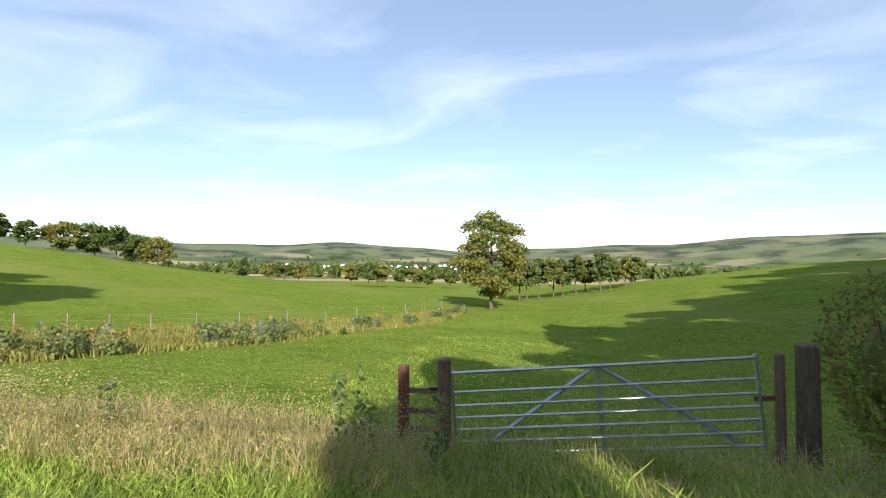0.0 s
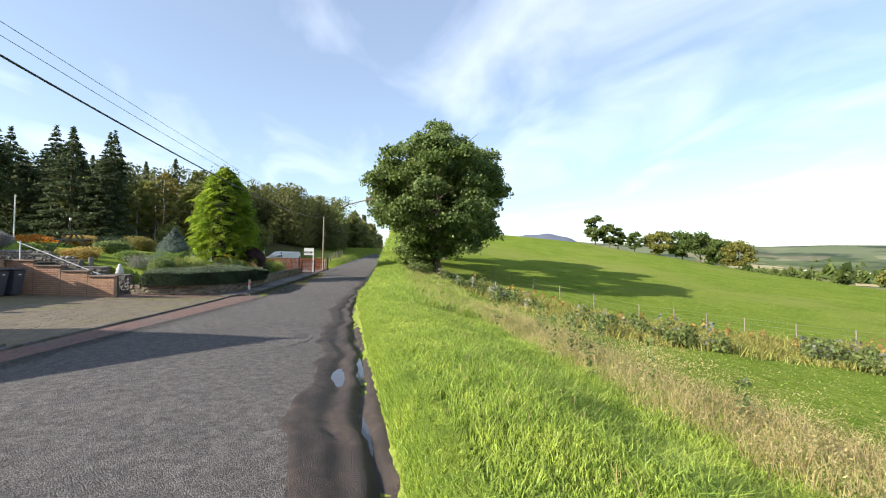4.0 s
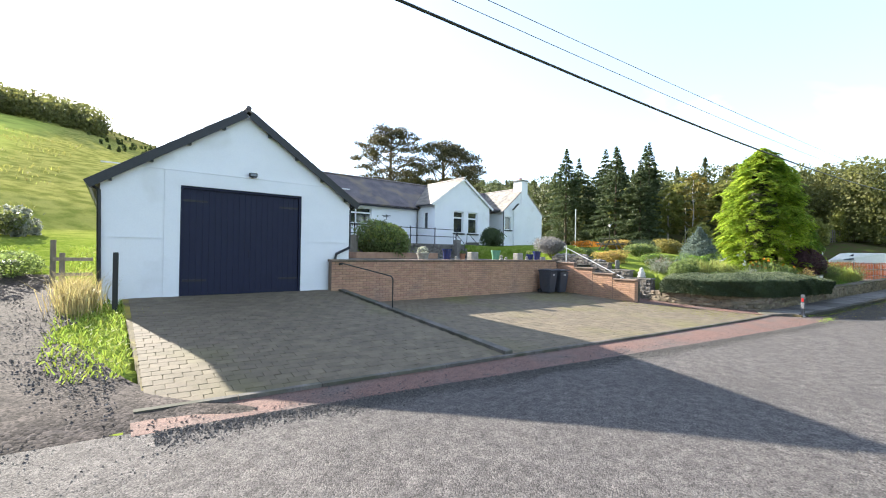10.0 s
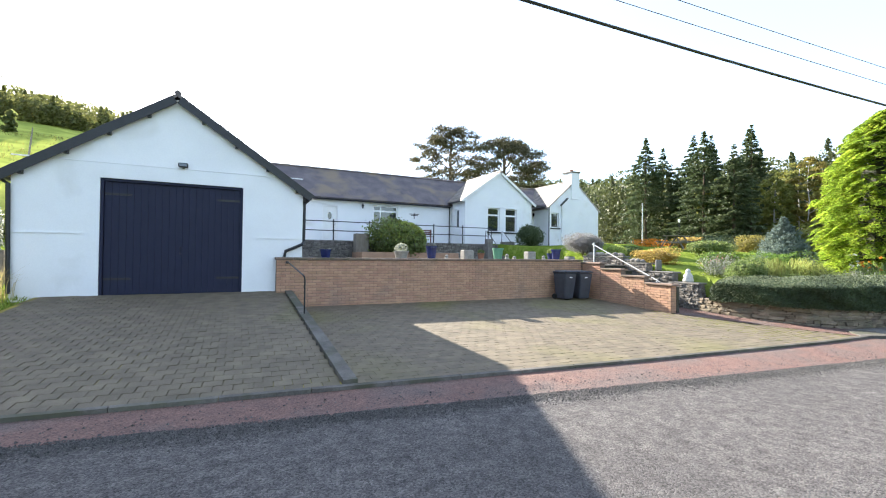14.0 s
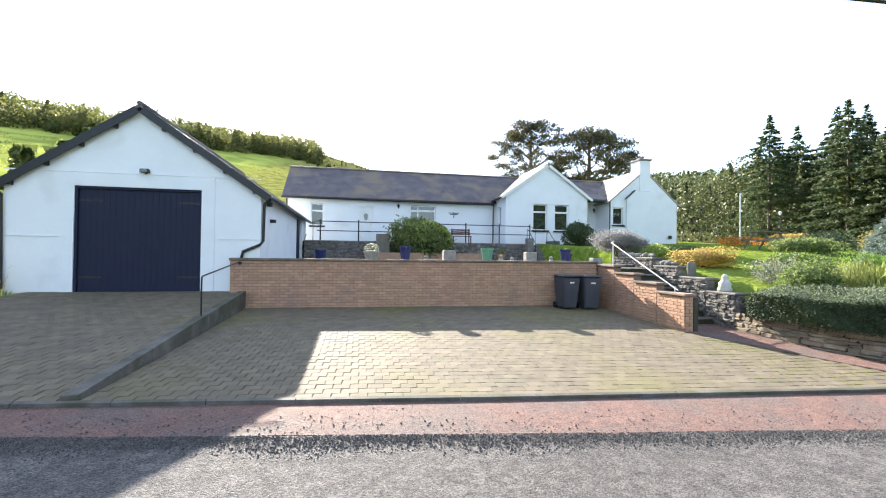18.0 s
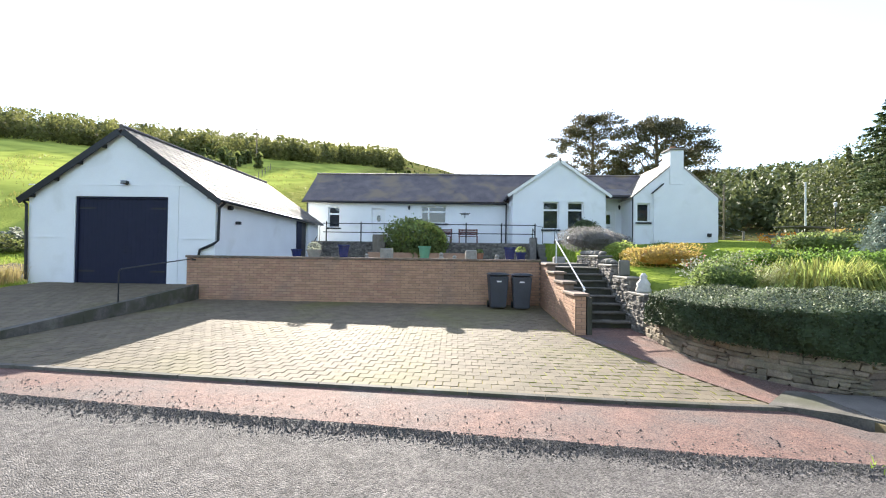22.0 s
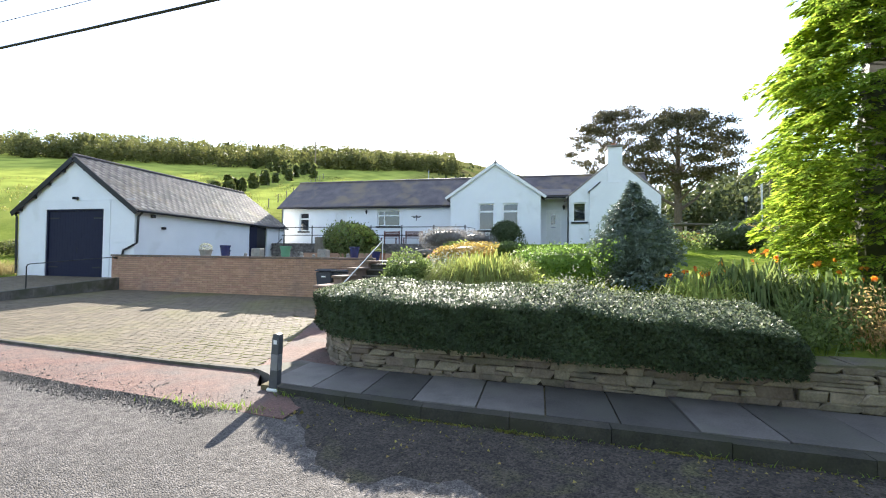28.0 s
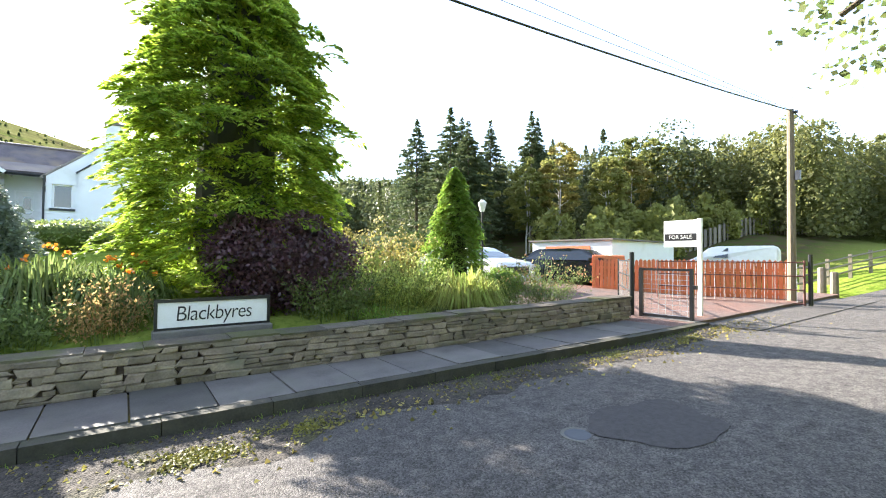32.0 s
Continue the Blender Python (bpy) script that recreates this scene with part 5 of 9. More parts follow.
for xx, yy, top in ((10.74, W_Y - 0.06, 4.4), (16.98, G1Y - 0.06, 4.65), (-0.5, W_Y - 0.06, 4.4)):
    part("downpipe", piped([(xx, yy, top), (xx, yy, 2.1)], 0.035, 6), M_BLACK, house)
for xa, za, xb, zb, ya in ((G1X0 - 0.22, 4.60, G1R, 6.42, G1Y - 0.115), (G1R, 6.42, G1X1 + 0.22, 4.60, G1Y - 0.115)):
    bm = bmesh.new()
    slope(bm, (xa, ya, za - 0.04), (xa, ya + 0.035, za - 0.04), (xb, ya + 0.035, zb - 0.04), (xb, ya, zb - 0.04), 0.14)
    part("bargeboard", bm, M_WHITE, house)
part("aerial_mast", piped([(8.2, 15.0, 5.6), (8.2, 15.0, 7.4)], 0.02, 6), M_GALV, house)

# ---------------------------------------------------------------- plants


def at_ground(x, y, lift=0.0):
    return (x, y, ground_z(x, y) + lift)


def branchy(bm, rg, base, top, r0, r1, limbs, reach, low=0.35, bend=0.3):
    """A tapered, slightly bent trunk with limbs."""
    base, top = Vector(base), Vector(top)
    pts = []
    for k in range(6):
        f = k / 5
        pts.append(base.lerp(top, f) + Vector((rg.normal() * bend * f * 0.4, rg.normal() * bend * f * 0.4, 0)))
    for k in range(5):
        ra, rb = r0 + (r1 - r0) * k / 5, r0 + (r1 - r0) * (k + 1) / 5
        tube(bm, pts[k], pts[k + 1], ra, rb, 7, caps=(k in (0, 4)))
    for k in range(limbs):
        f = low + (0.97 - low) * (k + 0.5) / limbs
        i = min(4, int(f * 5))
        p = pts[i].lerp(pts[i + 1], f * 5 - i)
        a = k * 2.4 + rg.uniform(0, 0.8)
        ln = reach * (1.1 - 0.55 * f) * rg.uniform(0.7, 1.15)
        q = p + Vector((math.cos(a) * ln * 0.5, math.sin(a) * ln * 0.5, ln * 0.32))
        e = q + Vector((math.cos(a + 0.3) * ln * 0.5, math.sin(a + 0.3) * ln * 0.5, ln * 0.42))
        rr = (r0 + (r1 - r0) * f) * 0.55
        tube(bm, p, q, rr, rr * 0.6, 5, caps=False)
        tube(bm, q, e, rr * 0.6, rr * 0.2, 5)


def broad_tree(at, height, radius, mat, seed, n_leaf=9000, leaf_size=0.3, name="tree", label="", low=0.25, clumps=46, bark=None, group="", trunk_r=None, flat=1.0, fill=0.75, limbs=9, lean=(0, 0), mat2=None, puff=1.0, extra=()):
    rg = np.random.default_rng(seed)
    t = thing(name, at, label, "tree", group)
    tr = trunk_r or height * 0.022
    bm = bmesh.new()
    branchy(bm, rg, (0, 0, -0.3), (lean[0], lean[1], height * 0.86), tr, tr * 0.25, limbs, radius * 0.72, low=max(low, 0.15))
    part("trunk", bm, bark or M_BARK, t)
    zc, rz_ = height * (low + 1) / 2, height * (1 - low) / 2
    u = unit_vectors(rg, clumps)
    rad = rg.uniform(0.45, 1.0, clumps) ** 0.5
    c = u * rad[:, None] * np.array([radius * 0.84, radius * 0.84, rz_ * 0.86 * flat]) + np.array([lean[0] * 0.7, lean[1] * 0.7, zc])
    # narrower towards the top, uneven outline
    k = np.clip((c[:, 2] - zc) / rz_, -1, 1)
    c[:, :2] *= (1 - 0.35 * np.clip(k, 0, 1) ** 2)[:, None]
    rc = radius * puff * rg.uniform(0.18, 0.36, clumps)
    if extra:
        ex = np.array(extra, float)
        c, rc, clumps = np.concatenate([c, ex[:, :3]]), np.concatenate([rc, ex[:, 3]]), clumps + len(ex)
    which = rg.choice(clumps, n_leaf, p=(rc ** 2) / (rc ** 2).sum())
    d = unit_vectors(rg, n_leaf)
    d[:, 2] = np.where(d[:, 2] < -0.35, -d[:, 2] * 0.6, d[:, 2])
    p = c[which] + d * (rc[which] * rg.uniform(fill, 1.05, n_leaf))[:, None] * np.array([1, 1, 0.75])
    q = leaf_quads(rg, p, leaf_size, up=-0.2, normal=d, aspect=0.85, spread=0.9)
    if mat2:
        idx = (rg.uniform(size=clumps) < 0.35)[which].astype(int)
        quads_obj("crown", q, mat, t, mats=[mat, mat2], mat_idx=idx)
    else:
        quads_obj("crown", q, mat, t)
    return t


def spruce(at, height, radius, mat, seed, n_branch=170, per=42, name="spruce", label="", group="", needle=0.26, droop=0.35, bare=0.06, taper=0.82):
    """A conifer with tiers of drooping branches that carry flat sprays."""
    rg = np.random.default_rng(seed)
    t = thing(name, at, label, "tree", group)
    part("trunk", tubed((0, 0, -0.3), (0, 0, height * 0.98), height * 0.014 + 0.03, 0.012, 8), M_BARK, t)
    out = []
    f = np.sort(rg.uniform(0, 1, n_branch)) ** 0.85
    for i in range(n_branch):
        h = height * (bare + (1 - bare) * f[i])
        ln = radius * (1 - f[i]) ** taper * min(1.0, 0.12 + (1 - f[i]) / 0.32) * rg.uniform(0.6, 1.15) + 0.08
        a = i * 2.399 + rg.uniform(-0.3, 0.3)
        m = max(5, int(per * min(1.0, ln / (0.62 * radius))))
        s = rg.uniform(0.06, 1.0, m) ** 0.55
        side = rg.normal(size=m) * 0.19 * ln * (1.12 - 0.9 * s) + rg.normal(size=m) * min(0.05, 0.12 * ln)
        r = s * ln
        z = h - droop * ln * s ** 1.4 + 0.12 * ln * s ** 3 + rg.normal(size=m) * 0.05 * (0.4 + ln * 0.3)
        out.append(np.column_stack([r * np.cos(a) - side * np.sin(a), r * np.sin(a) + side * np.cos(a), z]))
    p = np.concatenate(out)
    dirv = p * np.array([1, 1, 0]); dirv /= np.linalg.norm(dirv, axis=1, keepdims=True) + 1e-6
    n = len(p)
    d = dirv + rg.normal(size=(n, 3)) * 0.5 + np.array([0, 0, -0.15])
    d /= np.linalg.norm(d, axis=1, keepdims=True)
    w = np.cross(d, np.array([0, 0, 1.0]) + rg.normal(size=(n, 3)) * 0.5); w /= np.linalg.norm(w, axis=1, keepdims=True) + 1e-9
    sz = (needle * rg.uniform(0.6, 1.35, n))[:, None]
    q = np.stack([p - d * sz * 0.4, p + w * sz * 0.26, p + d * sz * 0.75, p - w * sz * 0.26], 1).reshape(-1, 3)
    quads_obj("crown", q, mat, t)
    return t


def cypress(at, height, radius, mat, mat2, seed, per=58, size=0.1, name="conifer", label="", sprays=1500, shape=(0.72, 0.92, 1.0, 0.96, 0.82, 0.58, 0.31, 0.05), reach=0.62):
    """A dense garden conifer: layers of flat, fern-like sprays that leave the trunk, rise a little and droop at the tip."""
    rg = np.random.default_rng(seed)
    t = thing(name, at, label, "tree")
    part("trunk", tubed((0, 0, -0.3), (0, 0, height * 0.9), 0.12, 0.02, 8), M_BARK, t)

    def girth(f):
        return radius * np.interp(f, [0, 0.06, 0.2, 0.45, 0.68, 0.84, 0.95, 1.0], shape)

    f = np.sort(rg.uniform(0.015, 1.0, sprays)) ** 0.86
    a = np.arange(sprays) * 2.399 + rg.uniform(-0.5, 0.5, sprays)
    # boughs: some stand proud of the outline, with dark hollows between
    bough = 0.10 * np.sin(a * 3 + f * 31) + 0.08 * np.sin(a * 7 - f * 53) + rg.normal(size=sprays) * 0.06
    bough += np.where(rg.uniform(size=sprays) < 0.05, rg.uniform(0.08, 0.22, sprays), 0)
    tip_r = girth(f) * (0.95 + bough)
    ln = np.minimum(reach * rg.uniform(0.65, 1.25, sprays) * (0.55 + 0.45 * girth(f) / radius), np.maximum(tip_r, 0.12))
    out_v = np.column_stack([np.cos(a), np.sin(a), np.zeros(sprays)])
    side_v = np.column_stack([-np.sin(a), np.cos(a), rg.normal(size=sprays) * 0.35])
    side_v /= np.linalg.norm(side_v, axis=1, keepdims=True)
    w = np.repeat(np.arange(sprays), per)
    n = len(w)
    u = rg.uniform(0.03, 1.0, n) ** 0.8
    v = rg.uniform(-1, 1, n)
    rise = rg.uniform(0.1, 0.5, sprays)
    half = 0.42 * ln[w] * np.sin(np.pi * np.clip(u * 0.86 + 0.1, 0, 1)) ** 0.8
    z = f[w] * height + ln[w] * (rise[w] * u - (rise[w] + 0.30) * u ** 2.4) - np.abs(v) * half * 0.22
    p = out_v[w] * (tip_r[w] - ln[w] * (1 - u))[:, None] + side_v[w] * (v * half)[:, None]
    p[:, 2] += z
    d = out_v[w] * 0.9 + side_v[w] * (np.sign(v) * 0.75 * np.sqrt(np.abs(v)))[:, None] + rg.normal(size=(n, 3)) * 0.16
    d[:, 2] += rise[w] - 1.5 * (rise[w] + 0.30) * u ** 1.4
    d /= np.linalg.norm(d, axis=1, keepdims=True)
    flat_n = np.cross(out_v, side_v)[w] + rg.normal(size=(n, 3)) * 0.3
    wv = np.cross(d, flat_n); wv /= np.linalg.norm(wv, axis=1, keepdims=True) + 1e-9
    sz = (size * rg.uniform(0.6, 1.4, n))[:, None]
    q = np.stack([p - d * sz * 0.5, p + wv * sz * 0.2, p + d * sz * 0.7, p - wv * sz * 0.2], 1).reshape(-1, 3)
    quads_obj("foliage", q, mat, t)
    # solid core; the shade between the sprays is put into its near-black colour
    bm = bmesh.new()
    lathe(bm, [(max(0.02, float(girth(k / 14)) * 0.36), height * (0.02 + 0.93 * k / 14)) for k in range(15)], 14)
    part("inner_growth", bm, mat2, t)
    return t


def shrub(at, rx, ry, rz, mat, seed, n=2600, size=0.08, name="shrub", label="", core=0.78, lumps=16, aspect=0.6, up=0.2, category="shrub", flower=None, flowers=0, turn=0, boxy=1.0, group=""):
    """A rounded bush: lumps of leaves over a dark inner mass, on short stems."""
    rg = np.random.default_rng(seed)
    t = thing(name, at, label, category, group, turn)
    R = np.array([rx, ry, rz])
    bm = bmesh.new()
    for k in range(5):
        a = k * 1.257
        tube(bm, (0.05 * math.cos(a), 0.05 * math.sin(a), -0.15), (rx * 0.45 * math.cos(a), ry * 0.45 * math.sin(a), rz * 0.8), 0.02, 0.008, 5)
    part("stems", bm, M_BARK, t)
    if core:
        bm = bmesh.new()
        bmesh.ops.create_icosphere(bm, subdivisions=3, radius=1.0)
        for v in bm.verts:
            u = v.co.copy()
            if boxy > 1:
                m = max(abs(u.x), abs(u.y), abs(u.z)); u = u.lerp(u / m, (boxy - 1))
            k = core * (0.9 + 0.16 * noise.noise(u * 2.4 + Vector((seed, 0, 0))))
            v.co = Vector((u.x * rx * k, u.y * ry * k, max(-0.1, rz * 0.5 + u.z * rz * 0.5 * k)))
        part("inner_growth", bm, mat, t)
    d = unit_vectors(rg, n)
    if boxy > 1:
        m = np.abs(d).max(1, keepdims=True); d = d + (d / m - d) * (boxy - 1)
    ph = rg.uniform(0, 6.28, (lumps, 1)); kd = unit_vectors(rg, lumps)
    lump = np.zeros(n)
    for k in range(lumps):
        lump += np.clip((d @ kd[k]) - 0.72, 0, 1) * rg.uniform(0.2, 0.7)
    rad = (0.82 + lump * 0.85) * rg.uniform(0.78, 1.08, n)
    if boxy == 1.0:
        rad *= np.where(rg.uniform(size=n) < 0.07, rg.uniform(1.0, 1.28, n), 1.0)
    p = d * rad[:, None] * R * np.array([1, 1, 0.5]) + np.array([0, 0, rz * 0.5])
    keep = p[:, 2] > -0.05
    p, d = p[keep], d[keep]
    q = leaf_quads(rg, p, size, up=up, normal=d, aspect=aspect, spread=1.1)
    quads_obj("foliage", q, mat, t)
    if flower:
        u = unit_vectors(rg, flowers); u[:, 2] = np.abs(u[:, 2])
        quads_obj("blossom", leaf_quads(rg, u * R * np.array([1.02, 1.02, 0.53]) + np.array([0, 0, rz * 0.5]), size * 1.2, aspect=0.9), flower, t)
    return t


def blades(rg, x, y, z, h, w, lean=0.5):
    """Bent blades as two quads each: base, knee and tip."""
    n = len(x)
    a = rg.uniform(0, 6.283, n)
    la = rg.uniform(0, 6.283, n)
    l1 = h * lean * rg.uniform(0.05, 0.5, n)
    l2 = h * lean * rg.uniform(0.4, 1.3, n)
    bx, by = np.cos(a) * w / 2, np.sin(a) * w / 2
    b = np.column_stack([x, y, z])
    m = b + np.column_stack([np.cos(la) * l1, np.sin(la) * l1, h * 0.6])
    e = b + np.column_stack([np.cos(la) * l2, np.sin(la) * l2, h * rg.uniform(0.75, 1.0, n)])
    s = np.column_stack([bx, by, np.zeros(n)])
    q1 = np.stack([b - s, b + s, m + s * 0.75, m - s * 0.75], 1)
    q2 = np.stack([m - s * 0.75, m + s * 0.75, e + s * 0.06, e - s * 0.06], 1)
    return np.concatenate([q1, q2], 1).reshape(-1, 3)


def perennials(at, rx, ry, h, mat, seed, stems=70, leaf_size=0.06, per=26, name="perennials", label="", flower=None, flowers=0, arch=0.35, group=""):
    """A loose clump of leafy stems of uneven height, with seed heads or flowers at some of the tips."""
    rg = np.random.default_rng(seed)
    t = thing(name, at, label, "plant", group)
    a, rr_ = rg.uniform(0, 6.283, stems), np.sqrt(rg.uniform(0, 1, stems))
    bx, by = rx * 0.7 * rr_ * np.cos(a), ry * 0.7 * rr_ * np.sin(a)
    hh = h * rg.uniform(0.45, 1.1, stems) * (1.05 - 0.35 * rr_)
    dx, dy = arch * rx * (np.cos(a) * rr_ + rg.normal(size=stems) * 0.5), arch * ry * (np.sin(a) * rr_ + rg.normal(size=stems) * 0.5)
    bm = bmesh.new()
    for i in range(stems):
        p = [(bx[i] + dx[i] * f * f, by[i] + dy[i] * f * f, -0.05 + (hh[i] + 0.05) * f) for f in (0, 0.5, 1.0)]
        pipe(bm, p, 0.004, 3)
    part("stalk_growth", bm, L_BUSH, t)["kind"] = "stuff"
    w = np.repeat(np.arange(stems), per)
    f = rg.uniform(0.1, 1.0, len(w)) ** 0.8
    sp = 0.075 * (1.15 - 0.5 * f)
    p = np.column_stack([bx[w] + dx[w] * f * f, by[w] + dy[w] * f * f, hh[w] * f]) + rg.normal(size=(len(w), 3)) * np.column_stack([sp, sp, sp * 0.6])
    p[:, 2] = np.maximum(p[:, 2], 0.01)
    quads_obj("foliage", leaf_quads(rg, p, leaf_size, up=0.6, aspect=0.4), mat, t)["kind"] = "stuff"
    if flower:
        k = rg.choice(stems, flowers)
        p = np.column_stack([bx[k] + dx[k], by[k] + dy[k], hh[k]]) + rg.normal(size=(flowers, 3)) * 0.05
        quads_obj("bloom", leaf_quads(rg, p, leaf_size * 0.75, up=0.8, aspect=0.9), flower, t)["kind"] = "stuff"
    return t


def strappy(at, r, h, mat, seed, n=420, name="daylily_clump", label="", category="plant", w=0.03, flower=None):
    rg = np.random.default_rng(seed)
    t = thing(name, at, label, category)
    a, rad = rg.uniform(0, 6.283, n), r * 0.3 * np.sqrt(rg.uniform(0, 1, n))
    q = []
    dirn = a + rg.normal(size=n) * 0.5
    ln = h * rg.uniform(0.6, 1.15, n)
    b = np.column_stack([rad * np.cos(a), rad * np.sin(a), np.full(n, -0.03)])
    pts = [b]
    rch = r * (0.12 + 0.95 * np.sqrt(rg.uniform(0, 1, n)))
    ln = ln * (1.0 - 0.35 * (rch / r) ** 2)
    for out, up in ((0.30, 0.68), (0.68, 1.0), (1.0, 0.66)):
        fall = up - (0.45 * rch / r if out == 1.0 else 0)
        pts.append(b + np.column_stack([np.cos(dirn) * out * rch, np.sin(dirn) * out * rch, ln * fall]) * rg.uniform(0.88, 1.1, (n, 1)))
    s = np.column_stack([-np.sin(dirn), np.cos(dirn), np.zeros(n)]) * w * 0.5
    ws = [1, 1, 0.8, 0.1]
    q = np.concatenate([np.stack([pts[k] - s * ws[k], pts[k] + s * ws[k], pts[k + 1] + s * ws[k + 1], pts[k + 1] - s * ws[k + 1]], 1) for k in range(3)], 1)
    quads_obj("leaves", q.reshape(-1, 3), mat, t)
    if flower:
        m = 7
        u = unit_vectors(rg, m * 6) * 0.035
        c = np.repeat(np.column_stack([rg.normal(size=m) * r * 0.4, rg.normal(size=m) * r * 0.4, h * rg.uniform(0.85, 1.25, m)]), 6, 0)
        quads_obj("blossom", leaf_quads(rg, c + u, 0.06, aspect=0.9), flower, t)
    return t


# ---- roadside trees on the south bank
limb_ = broad_tree(at_ground(22.9, -19.05, -0.1), 12.6, 6.1, L_SYC, 11, n_leaf=74000, leaf_size=0.19, label="broad dark green sycamore leaning over the roadside bank", low=-0.03, clumps=190, group="roadside trees", fill=0.5, mat2=L_BUSH, puff=0.62, extra=[(2.0, 3.6, 5.4, 1.2), (3.0, 3.0, 6.2, 1.2), (0.6, 4.2, 6.4, 1.2), (4.0, 2.2, 4.2, 1.3)])
broad_tree(at_ground(32.0, -20.6, -0.1), 12.2, 6.6, L_SYC, 12, n_leaf=36000, leaf_size=0.30, label="second sycamore crowding the first on the bank", low=0.0, clumps=85, puff=0.74, group="roadside trees", fill=0.55, mat2=L_BUSH)
broad_tree(at_ground(41, -24), 10.5, 5.5, L_SYC, 13, n_leaf=12000, leaf_size=0.4, label="smaller sycamore farther along the bank", low=0.08, clumps=50, group="roadside trees", fill=0.55)
part("overhanging_limb", piped([(0.1, 0.3, 4.0), (2.6, 2.6, 5.6), (4.9, 4.8, 6.4), (6.9, 6.6, 6.1), (6.9, 7.3, 5.7)], 0.05, 6), M_BARK, limb_)
rgo = np.random.default_rng(19)
spr = np.concatenate([np.array(c) + rgo.normal(size=(46, 3)) * np.array([0.30, 0.30, 0.2]) for c in ((6.45, 7.5, 6.1), (6.9, 7.15, 6.3), (7.2, 6.9, 5.5), (7.35, 6.8, 6.4), (6.9, 7.2, 4.7), (7.3, 6.85, 4.95), (7.6, 6.5, 6.1), (8.0, 6.2, 5.5), (6.35, 7.6, 5.5))])
quads_obj("overhanging_spray", leaf_quads(rgo, spr, 0.13, up=-0.2, aspect=0.85), L_BUSH, limb_)["kind"] = "stuff"
# ---- trees west of the garage that throw the long shade over the gate
broad_tree(at_ground(-14.4, -0.8), 10.5, 3.7, L_SYC, 14, n_leaf=26000, leaf_size=0.36, label="tall tree at the track side, west of the garage", low=0.1, clumps=50, group="track side trees", fill=0.5)
broad_tree(at_ground(-19.2, -3.5), 11.5, 4.6, L_SYC, 15, n_leaf=26000, leaf_size=0.36, label="tall tree at the track side, west of the garage", low=0.1, clumps=50, group="track side trees", fill=0.5)
broad_tree(at_ground(-25.7, -5.5), 12.5, 5.2, L_SYC, 16, n_leaf=12000, leaf_size=0.4, label="tall tree at the track side, west of the garage", low=0.1, clumps=50, group="track side trees", fill=0.5)
for k, (x, y, h, r) in enumerate(((-21, -15.5, 11.5, 4.2), (-27, -22.0, 12, 4.6), (-34, -27.5, 12.5, 4.8), (-42, -34, 13, 5.2), (-53, -42.5, 14, 5.8), (-66, -53, 15, 6.4), (-24, -18.5, 10, 4.4), (-30.5, -24.5, 10.5, 4.6), (-38, -30.5, 11.5, 4.8), (-47, -38, 12, 5.4), (-59, -47.5, 13, 6))):
    broad_tree(at_ground(x, y), h, r, L_SYC, 310 + k, n_leaf=9000, leaf_size=0.5, label="tall tree on the bank west of the gate", low=0.08, clumps=50, group="bank trees", fill=0.5)
# ---- stream-side and field trees
EYE0 = (-8.6, -12.65)


def toward(px_yaw, dist, frm=EYE0):
    a = radians(px_yaw)
    return frm[0] - math.sin(a) * dist, frm[1] + math.cos(a) * dist


x, y = toward(-179.0, 45)
broad_tree(at_ground(x, y), 10.6, 4.3, L_OLIVE, 21, n_leaf=22000, leaf_size=0.24, label="tall autumn-tinged tree beside the stream", low=0.05, clumps=60, fill=0.5, mat2=L_SYC)
rg0 = np.random.default_rng(5)
for k in range(11):
    x, y = toward(-182.6 - k * 1.45 + rg0.normal() * 0.25, 60 + 1.6 * k + rg0.uniform(-2, 4))
    broad_tree(at_ground(x, y), rg0.uniform(5.0, 7.2) * (1.1 if k < 3 else 0.95), rg0.uniform(1.9, 2.6), L_OLIVE if k % 3 == 0 else L_FAR, 30 + k, n_leaf=2600, leaf_size=0.42, label="field tree in a row along the stream", low=0.22, clumps=26, group="stream trees", fill=0.4, limbs=5)
for k, (a, dist, h, r) in enumerate(((-160.2, 118, 6.0, 3.4), (-162.4, 112, 6.6, 3.6), (-164.0, 116, 6.4, 3.2), (-167.2, 120, 5.6, 3.4), (-168.8, 122, 5.4, 3.4), (-170.3, 118, 5.2, 3.0), (-153.5, 165, 7.4, 4.4), (-151.8, 165, 7.6, 4.5), (-150.0, 168, 7.0, 4.0), (-173.5, 125, 5.6, 3.0))):
    x, y = toward(a, dist)
    broad_tree(at_ground(x, y), h, r, L_FAR if k % 2 else L_OLIVE, 50 + k, n_leaf=2200, leaf_size=0.6, label="round field tree standing in pasture", low=0.18, clumps=24, group="field trees", fill=0.4, limbs=4)
# ---- trees along the crest of the mound
for k, (a, dist, h, r, m) in enumerate(((-122.9, 118, 7.4, 2.3, L_FAR), (-124.6, 119, 5.2, 1.9, L_FAR), (-125.6, 121, 5.0, 1.7, L_FAR), (-127.5, 120, 4.4, 1.8, L_FAR), (-130.2, 122, 5.4, 3.0, L_OLIVE), (-132.7, 124, 6.0, 3.4, L_FAR), (-134.5, 124, 6.2, 3.6, L_FAR), (-136.3, 124, 5.8, 3.0, L_FAR), (-138.2, 122, 5.6, 3.2, L_OLIVE))):
    x, y = toward(a, dist)
    broad_tree(at_ground(x, y), h * 1.25, r * 1.2, m, 70 + k, n_leaf=5200 if r > 2.2 else 2600, leaf_size=0.42, label="hilltop tree against the sky", low=0.02, clumps=40, group="hilltop trees", fill=0.3, limbs=5, puff=1.25)

